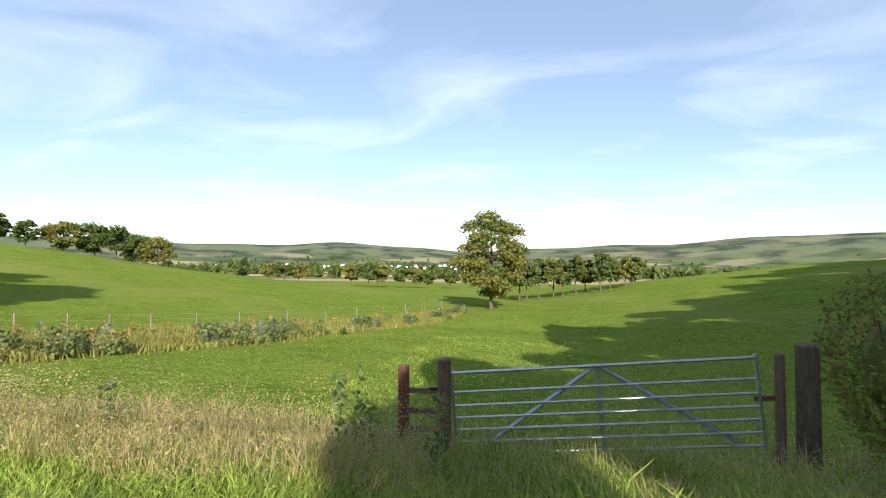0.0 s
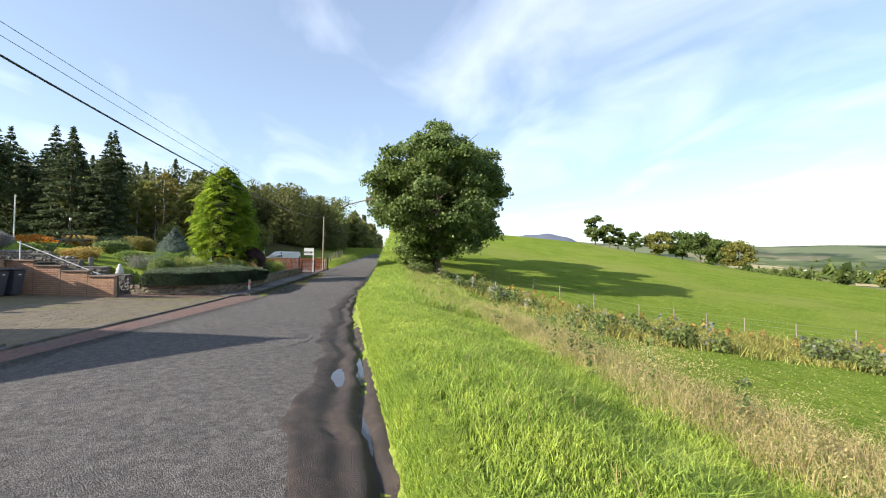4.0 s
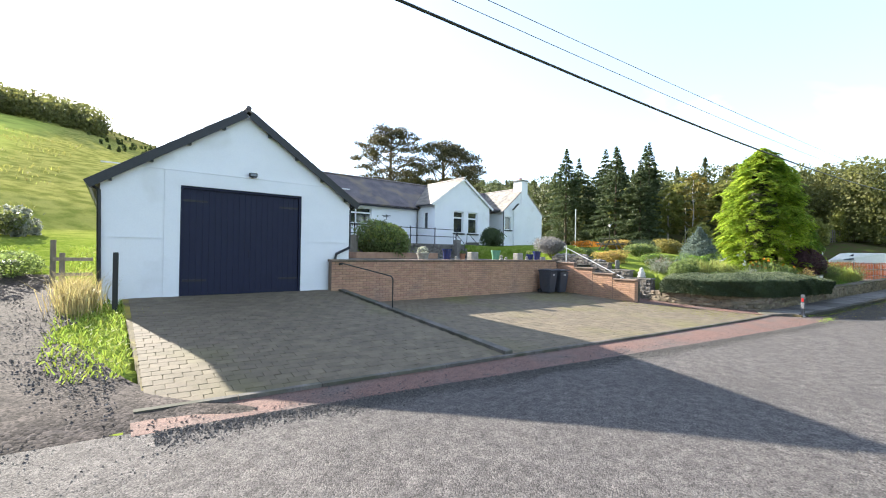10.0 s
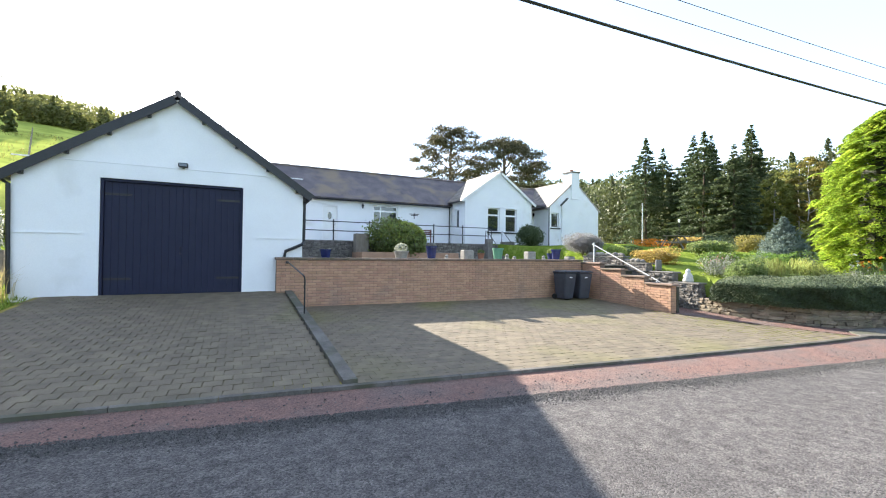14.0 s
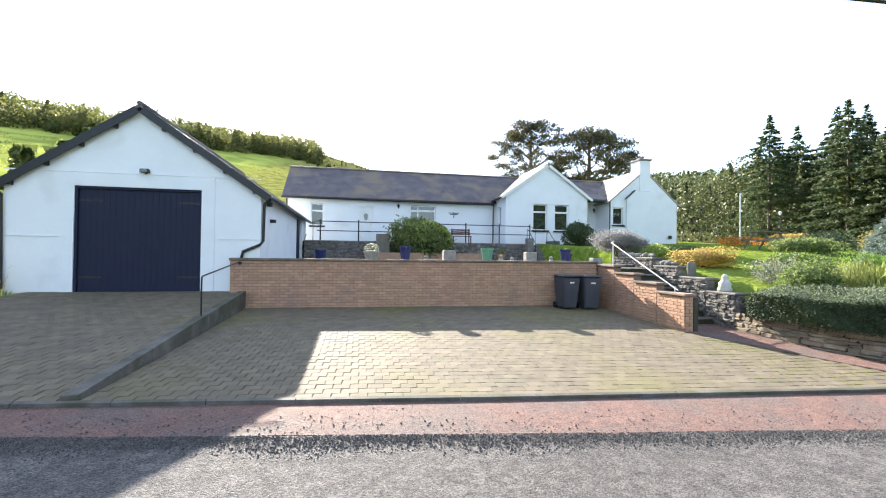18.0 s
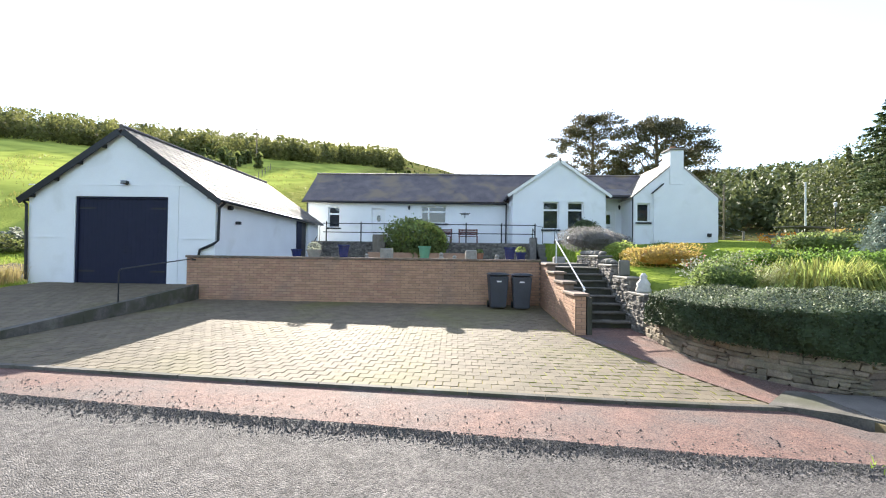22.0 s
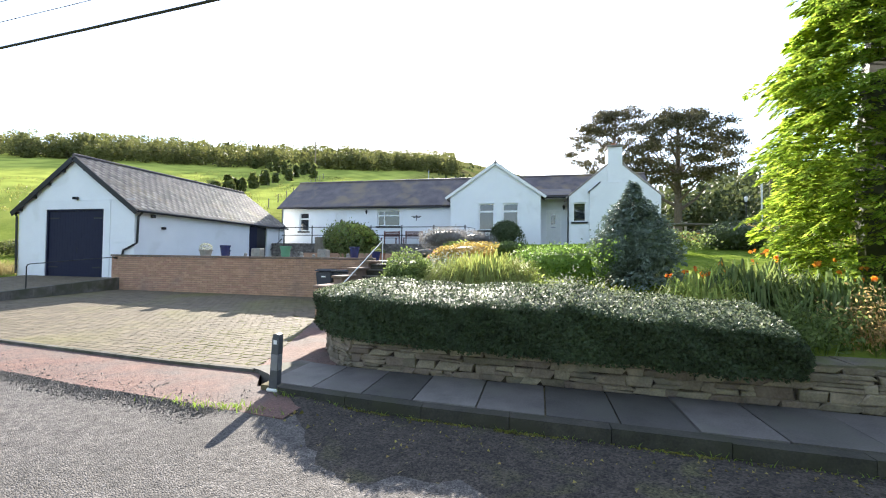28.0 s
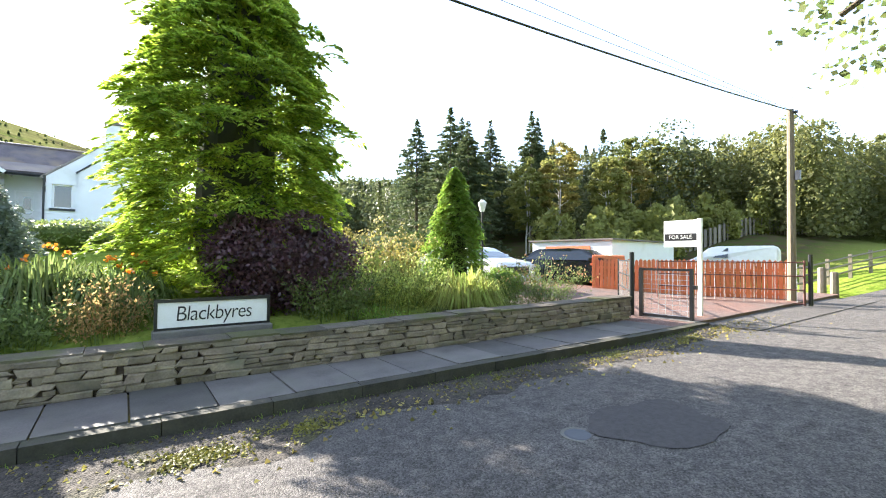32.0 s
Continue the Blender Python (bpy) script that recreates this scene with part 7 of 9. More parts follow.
perennials(low(19.35, -6.65), 0.5, 0.42, 0.85, L_PINK, 217, stems=70, leaf_size=0.05, name="shrub", label="cream and red leaved shrub beside the sign")
perennials(low(18.5, -6.75), 0.75, 0.4, 0.65, L_BUSH, 218, stems=80, leaf_size=0.065, label="spreading green shrub on the wall")
perennials(low(22.3, -6.85), 0.8, 0.45, 0.95, L_BUSH, 219, stems=90, leaf_size=0.065, label="leafy green shrub with red berries", flower=L_PINKF, flowers=60)
perennials(low(23.4, -6.7), 0.85, 0.6, 0.95, L_YELLOW, 220, stems=90, label="sunlit yellow-green perennial clump")
perennials(low(23.2, -5.4), 1.2, 0.9, 1.2, L_YELLOW, 221, stems=120, leaf_size=0.075, label="tall yellow-green perennials going to seed", flower=L_STRAW, flowers=300)
perennials(low(24.6, -4.6), 1.1, 0.9, 1.45, L_BIRCHY, 222, stems=110, leaf_size=0.075, label="tall pale perennials going to seed", flower=L_STRAW, flowers=500)
perennials(low(24.0, -6.6), 0.75, 0.5, 1.1, L_YELLOW, 261, stems=80, label="leafy yellow-green perennial clump")
perennials(low(25.0, -6.3), 0.7, 0.5, 0.8, L_BRIGHT, 262, stems=70, label="bright green leafy perennial clump")
perennials(low(22.9, -7.25), 0.6, 0.3, 0.5, L_BRIGHT, 263, stems=60, leaf_size=0.05, label="low bright green plants along the wall top")
perennials(low(25.6, -7.3), 0.6, 0.3, 0.45, L_BUSH, 264, stems=60, leaf_size=0.05, label="low green plants along the wall top")
strappy(low(24.9, -7.05), 0.8, 0.8, L_YELLOW, 223, n=800, label="yellow strap-leaved clump on the wall")
perennials(low(24.1, -7.35), 0.6, 0.3, 0.45, L_BUSH, 224, stems=60, leaf_size=0.05, label="low edging plant on the wall")
shrub(low(27.1, -5.9), 0.55, 0.5, 0.95, L_CYP, 225, n=2600, size=0.06, label="round green bush beside the small conifer")
perennials(low(27.3, -6.9), 1.0, 0.7, 1.35, L_BUSH, 226, stems=120, leaf_size=0.055, per=30, name="rose_bush", label="straggly rose bush with red hips", flower=L_PINK, flowers=260, arch=0.7)
shrub(low(26.2, -7.6), 0.8, 0.35, 0.42, L_GREY, 227, n=2200, size=0.05, label="trailing grey-green plants on the wall")
shrub(low(27.2, -7.9), 0.6, 0.3, 0.35, L_BUSH, 228, n=1600, size=0.05, label="trailing green plants on the wall")
shrub(low(12.3, 1.8, 0.1), 0.95, 0.8, 0.85, L_LAV, 229, n=4200, size=0.07, name="lavender", label="grey flowering lavender at the head of the steps", aspect=0.25, up=1.5)
shrub(low(13.3, 2.6), 0.75, 0.6, 0.75, L_LAV, 230, n=3000, size=0.07, name="lavender", label="grey flowering lavender at the head of the steps", aspect=0.25, up=1.5)
shrub((14.0, 7.7, ground_z(14.0, 7.7) - 0.1), 0.78, 0.7, 1.35, L_SPRUCE, 231, n=5000, size=0.075, label="round dark evergreen bush by the front windows")
shrub((6.2, 7.55, 1.27), 1.22, 0.85, 1.75, L_BUSH, 232, n=6500, size=0.15, name="choisya", label="large leafy green bush on the lower terrace, yellow on top", lumps=46, core=0.6, up=0.9, aspect=0.42, flower=L_YELLOW, flowers=900)
shrub(low(12.9, 0.7), 0.5, 0.4, 0.6, L_YELLOW, 234, n=1600, size=0.06, label="yellow-green leafy plant by the rubble wall")
shrub(low(14.6, 1.4), 0.6, 0.5, 0.5, L_BUSH, 235, n=1600, size=0.06, label="low green garden plant")
shrub(low(16.0, -1.6), 1.2, 0.5, 0.55, L_CYP, 236, n=2600, size=0.06, label="low spreading yellow-green bush")
shrub(low(18.6, 0.4), 1.3, 0.8, 0.8, L_BUSH, 237, n=2600, size=0.08, label="spreading green bush on the lawn edge")
shrub(low(21.4, 1.8), 1.2, 0.8, 0.9, L_SPRUCE, 238, n=2600, size=0.08, label="dark green spreading conifer bush")
shrub(low(23.2, 4.2), 1.5, 0.8, 0.75, L_RUSTY, 239, n=2600, size=0.08, label="bank of reddish brown perennials")
shrub(low(22.6, 6.5), 1.6, 0.6, 0.55, L_FLOWER, 240, n=1400, size=0.07, label="bed of orange flowers beyond the lawn", core=0.3)
shrub(low(25.5, 2.0), 1.2, 1.0, 1.4, L_BIRCHY, 241, n=3000, size=0.1, label="tall tawny shrub at the garden edge")
shrub(low(28.5, 3.0), 1.6, 1.2, 1.9, L_SPRUCE, 242, n=3600, size=0.12, label="dark laurel bush at the garden edge")
shrub(low(31.5, 5.5), 2.0, 1.4, 2.2, L_SYC, 243, n=3600, size=0.14, label="broad green bush at the garden edge")
shrub(low(-6.9, 3.4), 0.7, 1.3, 0.7, L_BUSH, 244, n=2400, size=0.07, name="brambles", label="brambles at the corner of the garage", core=0.4)
shrub(low(-14.0, 6.5), 2.4, 2.0, 1.0, L_GORSE, 245, n=4200, size=0.12, name="brambles", label="bank of rough growth beside the track", core=0.5)
shrub(low(-10.8, 13.0), 3.2, 1.5, 1.3, L_GORSE, 246, n=4200, size=0.14, name="brambles", label="hedge of rough growth beyond the track", core=0.5)
shrub(low(24.4, -18.0), 2.0, 1.4, 1.5, L_SYC, 247, n=4000, size=0.16, name="brambles", label="brambles under the roadside trees", core=0.5)
shrub(low(21.4, -17.3), 1.3, 0.9, 0.9, L_BUSH, 248, n=2600, size=0.12, name="brambles", label="low brambles on the bank", core=0.5)
shrub(low(-13.6, -18.5), 0.8, 0.9, 2.5, L_OLIVE, 249, n=5000, size=0.07, name="hawthorn", label="dark hawthorn hedge end beside the gate", core=0.6)
shrub(low(-16.0, -17.6), 1.6, 1.0, 2.3, L_OLIVE, 250, n=5000, size=0.08, name="hawthorn", label="dark hawthorn hedge beside the gate", core=0.6)

# ---------------------------------------------------------------- terrace rail, pots, furniture
rail = thing("terrace_railing", (0, 8.66, 2.14), "black steel railing along the upper terrace wall", "railing")
RX = [1.45, 3.2, 4.95, 6.7, 8.45, 10.2, 11.85]
for x in RX:
    p = part("post", tubed((x, 0, -0.02), (x, 0, 0.94), 0.032, n=8), M_BLACK, rail)
    part("finial", lathed([(0.02, 0.94), (0.035, 0.97), (0.02, 1.0)], 8, (x, 0, 0)), M_BLACK, p)
for z in (0.90, 0.46):
    part("bar", tubed((1.3, 0, z), (11.85, 0, z), 0.024, n=6), M_BLACK, rail)
part("end_bar", piped([(1.3, 0, 0.90), (1.16, 0, 0.84), (1.12, 0, 0.7), (1.12, 0, 0.0)], 0.016, 6), M_BLACK, rail)
part("end_bar", piped([(11.85, 0, 0.9), (12.3, 0.35, 0.84), (12.3, 0.35, 0.02)], 0.016, 6), M_BLACK, rail)
srail = thing("step_handrail", (11.75, 8.3, 1.3), "curved black handrail at the terrace steps", "handrail")
part("rail", piped([(0, -0.6, 0.0), (0, -0.6, 0.8), (0, -0.5, 0.92), (0, 0.3, 1.55), (0, 0.45, 1.6), (0, 0.5, 0.85)], 0.018, 6), M_BLACK, srail)
copy_thing(srail, pose(12.85, 8.3, 1.3))
tsteps = thing("terrace_steps", (0, 0, 0), "short stone steps up to the upper terrace", "steps")
tsteps["kind"] = "structure"
for i in range(4):
    part("step", boxed(11.9, 12.8, 7.5 + i * 0.28, 8.9, 1.1, 1.30 + (i + 1) * 0.2, bevel=0.01), M_CONC, tsteps)
part("side_pier", boxed(11.55, 11.88, 8.2, 8.54, 1.1, 2.42, bevel=0.02), M_RUBBLE, tsteps)
part("side_pier", boxed(12.83, 13.15, 7.9, 8.9, 1.1, 2.3, bevel=0.02), M_RUBBLE, tsteps)


def pot(x, y, z, r, h, mat, label, plant=None, seed=0):
    t = thing("plant_pot", (x, y, z), label, "plant pot", "terrace pots")
    part("pot", lathed([(r * 0.68, 0), (r * 0.95, h * 0.86), (r * 1.06, h * 0.87), (r * 1.06, h), (r * 0.94, h), (r * 0.9, h * 0.85), (0.01, h * 0.84)], 18), mat, t, smooth=False)
    if plant:
        rg = np.random.default_rng(seed)
        p = unit_vectors(rg, 260) * np.array([r * 0.9, r * 0.9, r * 0.7]) + np.array([0, 0, h + r * 0.3])
        quads_obj("plant", leaf_quads(rg, p, 0.06, up=0.6), plant, t)
    return t


TZ = 1.30
for x, y, r, h, m, lb, pl in ((4.55, 0.55, 0.17, 0.36, M_BLUEPOT, "dark blue glazed pot on the terrace edge", None), (7.0, 0.52, 0.18, 0.34, M_GREENPOT, "pale green plastic pot on the terrace edge", None),
                              (9.55, 0.55, 0.17, 0.34, M_BLUEPOT, "dark blue glazed pot on the terrace edge", None), (3.6, 0.7, 0.22, 0.2, M_STONEPOT, "shallow stone pan with grey succulents", L_GREY),
                              (10.0, 1.2, 0.17, 0.32, M_BLUEPOT, "dark blue pot at the head of the steps", L_BUSH), (1.9, 3.6, 0.2, 0.36, M_BLUEPOT, "dark pot beside the garage", None), (8.9, 4.6, 0.16, 0.3, M_TERRA, "terracotta pot on the lower terrace", L_BUSH)):
    pot(x, y - (0.12 if y < 1 else 0), TZ, r, h + (0.12 if y < 1 else 0), m, lb, pl, seed=int(x * 10))
for x, y, w, h in ((5.85, 0.48, 0.36, 0.38), (8.4, 0.48, 0.34, 0.36), (11.3, 1.6, 0.36, 0.25)):
    t = thing("stone_trough", (x, y, TZ - (0.05 if x > 11 else 0)), "weathered stone planter on the terrace edge", "planter", "stone planters")
    bm = bmesh.new()
    box(bm, -w / 2, w / 2, -0.14, 0.14, 0, h, bevel=0.025)
    part("block", bm, M_STONEPOT, t)
    part("soil", boxed(-w / 2 + 0.05, w / 2 - 0.05, -0.09, 0.09, h, h + 0.012), M_SOIL, t)
raised = thing("raised_bed", (6.2, 6.6, TZ), "low brick-edged raised bed on the lower terrace", "planter")
for xa, xb, ya, yb in ((-2.2, 2.6, -0.1, 0.0), (-2.2, -2.1, 0.0, 1.6), (2.5, 2.6, 0.0, 1.6)):
    part("edge", boxed(xa, xb, ya, yb, 0, 0.30, bevel=0.01), M_BRICK, raised)
part("soil", boxed(-2.1, 2.5, 0.0, 1.6, 0, 0.22), M_SOIL, raised)
planter = thing("square_planter", (4.3, 7.8, TZ), "grey square planter box against the terrace wall", "planter")
part("box", boxed(-0.3, 0.3, -0.25, 0.25, 0, 1.15, bevel=0.015), M_WOODGREY, planter)
for x, h in ((5.2, 0.22), (7.5, 0.28), (7.9, 0.2), (9.2, 0.24)):
    o = thing("garden_ornament", (x, 0.6 + 0.1 * math.sin(x * 5), TZ), "small grey stone garden ornament", "ornament", "garden ornaments")
    part("body", lathed([(0.08, 0), (0.09, h * 0.3), (0.05, h * 0.6), (0.065, h * 0.8), (0.02, h)], 10), M_STONEPOT, o)

statue = tagged(part("garden_statue", lathed([(0.15, 0), (0.165, 0.05), (0.13, 0.13), (0.145, 0.19), (0.09, 0.26), (0.065, 0.30), (0.08, 0.35), (0.03, 0.42)], 12), M_STATUE, smooth=True), "weathered pale stone garden statue on the wall", "statue")
statue.matrix_basis = pose(12.0, -2.95, 0.742)
slate_orn = tagged(part("standing_stone", boxed(-0.13, 0.13, -0.05, 0.05, 0, 0.38, bevel=0.03), M_CONC), "small upright dark stone beside the steps", "ornament")
slate_orn.matrix_basis = pose(12.0, -1.9, 1.052)
rsb = random.Random(9)
for k in range(16):
    r = rsb.uniform(0.07, 0.14)
    bm = bmesh.new()
    bmesh.ops.create_icosphere(bm, subdivisions=2, radius=r)
    for v in bm.verts:
        v.co *= 1 + 0.25 * noise.noise(v.co * 9 + Vector((k, 0, 0)))
        v.co.z *= 0.7
    y = -1.3 + k * 0.17
    o = tagged(part("cobble", bm, M_RUBBLE, smooth=True), "rounded field stone set along the wall top", "stone", "wall-top stones")
    top = 1.32 if y < -0.6 else 1.55
    o.matrix_basis = pose(12.0 + rsb.uniform(-0.05, 0.05), y, top + r * 0.45, 0, 0, rsb.uniform(0, 360))

# handrail on the garden steps
wr = thing("steps_handrail", (10.78, -3.1, park_z(11, -3)), "slim pale grey handrail rising beside the garden steps", "handrail")
part("post", tubed((0, 0.35, 0.62), (0, 0.35, 0.92), 0.02, n=8), M_ALU, wr)
part("post", tubed((0, 2.9, 1.1), (0, 2.9, 2.1), 0.02, n=8), M_ALU, wr)
part("rail", tubed((0, 0.25, 0.84), (0, 3.0, 2.06), 0.016, n=8), M_ALU, wr)

# garden bench and table on the terrace
bench = thing("garden_bench", (8.6, 10.2, 2.1), "small dark wooden bench against the house", "bench")
for x in (-0.5, 0.45):
    part("leg", boxed(x, x + 0.05, -0.2, -0.15, 0, 0.42), M_RUST, bench)
    part("back_leg", boxed(x, x + 0.05, 0.2, 0.25, 0, 0.85), M_RUST, bench)
for k in range(4):
    part("seat_slat", boxed(-0.52, 0.52, -0.2 + k * 0.11, -0.11 + k * 0.11, 0.42, 0.445), M_RUST, bench)
for k in range(3):
    part("back_slat", boxed(-0.52, 0.52, 0.20, 0.22, 0.52 + k * 0.11, 0.60 + k * 0.11), M_RUST, bench)
copy_thing(bench, pose(7.2, 10.3, 2.1, 0, 0, -8))
table = thing("picnic_table", low(20.3, 3.2, 0.05), "weathered wooden picnic table on the lawn", "table", turn=15)
for k in range(5):
    part("top_board", boxed(-0.85, 0.85, -0.36 + k * 0.145, -0.23 + k * 0.145, 0.71, 0.75), M_WOODGREY, table)
for sy in (-0.7, 0.55):
    part("bench_board", boxed(-0.85, 0.85, sy, sy + 0.17, 0.42, 0.46), M_WOODGREY, table)
for sx in (-0.6, 0.55):
    part("leg", tubed((sx, -0.2, 0.71), (sx, -0.6, 0.0), 0.045, n=4), M_WOODGREY, table)
    part("leg", tubed((sx, 0.2, 0.71), (sx, 0.6, 0.0), 0.045, n=4), M_WOODGREY, table)
    part("cross_beam", boxed(sx - 0.03, sx + 0.03, -0.68, 0.7, 0.36, 0.42), M_WOODGREY, table)
mast = thing("flagpole", low(25.5, 9.4), "slim white pole on the lawn", "pole")
part("pole", tubed((0, 0, -0.2), (0, 0, 5.43 - mast.location.z), 0.045, 0.035, 10), M_ALU, mast)
glamp = thing("garden_lamp", low(27.9, -4.3), "black garden lamp post with a white lantern", "lamp")
hz = 3.1 - glamp.location.z
part("column", lathed([(0.07, 0), (0.07, 0.3), (0.035, 0.4), (0.03, hz - 0.3)], 10), M_BLACK, glamp)
part("lantern", lathed([(0.06, hz - 0.3), (0.13, hz - 0.05), (0.13, hz - 0.03), (0.05, hz + 0.05)], 6), M_WHITE, glamp)
copy_thing(glamp, pose(22.9, 4.8, ground_z(22.9, 4.8) - 0.05) @ Matrix.Scale(0.55, 4))

# wheeled bins
def bin_(x, y, turn, lb):
    t = thing("wheelie_bin", (x, y, park_z(x, y)), lb, "bin", "wheelie bins", turn)
    bm = bmesh.new()
    a = [bm.verts.new(c) for c in ((-0.22, -0.22, 0.04), (0.22, -0.22, 0.04), (0.22, 0.24, 0.04), (-0.22, 0.24, 0.04))]
    b = [bm.verts.new(c) for c in ((-0.285, -0.33, 0.96), (0.285, -0.33, 0.96), (0.285, 0.30, 0.99), (-0.285, 0.30, 0.99))]
    bm.faces.new(a[::-1]); bm.faces.new(b)
    for i in range(4):
        bm.faces.new((a[i], a[(i + 1) % 4], b[(i + 1) % 4], b[i]))
    bmesh.ops.bevel(bm, geom=list(bm.edges), offset=0.025, segments=2, affect="EDGES")
    part("body", bm, M_BIN, t)
    bm = bmesh.new()
    box(bm, -0.30, 0.30, -0.36, 0.30, 0.985, 1.03, bevel=0.015)
    box(bm, -0.25, 0.25, -0.30, 0.24, 1.03, 1.05, bevel=0.01)
    part("lid", bm, M_BIN, t)
    part("handle", tubed((-0.22, 0.36, 0.97), (0.22, 0.36, 0.97), 0.016, n=8), M_BIN, t)
    for sx in (-0.25, 0.25):
        part("wheel", tubed((sx - 0.025, 0.25, 0.1), (sx + 0.025, 0.25, 0.1), 0.1, n=16), M_RUBBER, t)
    part("label_patch", boxed(-0.07, 0.07, -0.322, -0.318, 0.79, 0.83), M_WHITE, t)
    t.matrix_basis = t.matrix_basis @ Matrix.Diagonal((0.92, 0.92, 0.93, 1))
    return t


bin_(9.10, -0.52, 3, "dark grey wheeled bin against the brick wall")
bin_(9.74, -0.60, -4, "second dark grey wheeled bin beside the first")

# marker post at the corner of the pavement
mp = thing("marker_post", (12.39, -7.95, float(road_z(12.39)) + 0.012), "stubby grey plastic verge marker with reflectors", "bollard")
bm = bmesh.new()
prism(bm, [(-0.06, 0), (0.06, 0), (0.05, 0.10), (0.046, 0.62), (0.035, 0.68), (0.0, 0.695), (-0.035, 0.68), (-0.046, 0.62), (-0.05, 0.10)], -0.045, 0.045)
part("post", bm, M_POST, mp)
part("sleeve", boxed(-0.052, 0.052, -0.048, 0.048, 0.24, 0.45, bevel=0.012), M_GREYP, mp, "scuffed grey plastic sleeve")
part("red_reflector", boxed(-0.060, -0.054, -0.025, 0.025, 0.47, 0.58), M_REDPAINT, mp)
part("white_reflector", boxed(-0.022, 0.022, -0.051, -0.046, 0.565, 0.615), M_WHITE, mp)
part("foot", boxed(-0.09, 0.07, -0.06, 0.06, -0.02, 0.035, bevel=0.02), M_WHITE, mp, "chipped white foot")
mp.matrix_basis = mp.matrix_basis @ pose(0, 0, 0, 0, 2.5, 0)

# posts by the ramp and track
p1 = thing("timber_post", (-4.86, -1.0, ramp_z(-4.6, -1.0) - 0.1), "slim black timber post at the ramp edge", "post")
part("post", boxed(-0.045, 0.045, -0.045, 0.045, -0.2, 1.22, bevel=0.008), M_BLACK, p1)
fence_w = thing("rail_fence", low(-6.0, 1.9), "short weathered post and rail fence beside the garage", "fence")
for x, h in ((0, 1.15), (0.16, 0.85)):
    part("post", boxed(x - 0.05, x + 0.05, -0.05, 0.05, -0.3, h, bevel=0.01), M_WOODGREY, fence_w)
for z in (0.3, 0.66):
    part("rail", boxed(0.0, 0.72, -0.075, -0.052, z, z + 0.08), M_WOODGREY, fence_w)

# ---------------------------------------------------------------- field gate and fence on the south side
GL, GR, GY = Vector((-8.15, -18.38)), Vector((-11.82, -18.33)), -18.36


def post_at(name, x, y, h, r, mat, lb, z=None, group=""):
    zz = (ground_z(x, y) if z is None else z)
    t = thing(name, (x, y, zz), lb, "post", group)
    bm = bmesh.new()
    tube(bm, (0, 0, -0.4), (0.01, 0, h - 0.02), r, r * 0.94, 9)
    tube(bm, (0.01, 0, h - 0.02), (0.012, 0, h), r * 0.94, r * 0.7, 9)
    part("post", bm, mat, t)
    return t


gz0 = -1.02
post_at("gate_post", -7.89, -18.36, 1.31, 0.10, M_WOOD, "round weathered timber gate post", z=gz0, group="gate posts")
post_at("gate_post", -7.33, -18.36, 1.20, 0.085, M_RUST, "reddish round timber post beside the stile", z=gz0, group="gate posts")
post_at("gate_post", -12.33, -18.3, 1.42, 0.125, M_BARK, "thick dark old gate post", z=-0.78, group="gate posts")
post_at("gate_post", -12.08, -18.4, 1.28, 0.06, M_WOOD, "slim leaning gate stop post", z=-0.78, group="gate posts")
stile = thing("stile_rails", (-7.61, -18.38, gz0), "three short timber rails between two posts", "fence")
for z in (0.30, 0.55, 0.82):
    part("rail", boxed(-0.24, 0.24, -0.02, 0.02, z, z + 0.07, bevel=0.006), M_WOOD, stile)
gate = thing("field_gate", (-8.12, -18.37, -1.06), "galvanised steel seven-bar field gate, closed", "gate")
gate.matrix_basis = pose(-8.08, -18.37, -1.04, 0, 0, 180) @ pose(0, 0, 0, 0, -5.3, 0)
for z in (0.06, 0.22, 0.38, 0.54, 0.70, 0.88, 1.14):
    part("bar", tubed((0, 0, z), (3.82, 0, z), 0.017 if z < 1.1 else 0.022, n=8), M_GALV, gate)
for x in (0.0, 3.82):
    part("stile", tubed((x, 0, 0.02), (x, 0, 1.18), 0.022, n=8), M_GALV, gate)
part("middle_upright", boxed(1.885, 1.945, 0.018, 0.026, 0.04, 1.16), M_GALV, gate)
for x0, x1 in ((1.91, 0.30), (1.91, 3.52)):
    bm = bmesh.new()
    tube(bm, (x0, 0.022, 1.14), (x1, 0.022, 0.10), 0.028, n=4)
    part("brace", bm, M_GALV, gate)
part("hinge", boxed(-0.32, 0.0, -0.012, 0.012, 0.92, 0.96), M_BLACK, gate)
part("latch", boxed(3.76, 4.0, 0.0, 0.02, 0.6, 0.66), M_RUST, gate)
# wire fence along the stream and the bank
def wire_fence(name, pts, h, lb, r=0.045, n_wire=3):
    t = thing(name, (0, 0, 0), lb, "fence")
    tops = []
    for x, y in pts:
        z = float(land(x, y))
        part("post", tubed((x, y, z - 0.2), (x + 0.02, y, z + h), r, r * 0.95, 6), M_WOODGREY, t)
        tops.append((x, y, z))
    for k in range(n_wire):
        part("wire", piped([(x, y, z + h * (0.35 + 0.6 * k / max(1, n_wire - 1))) for x, y, z in tops], 0.003, 3), M_GALV, t)
    return t


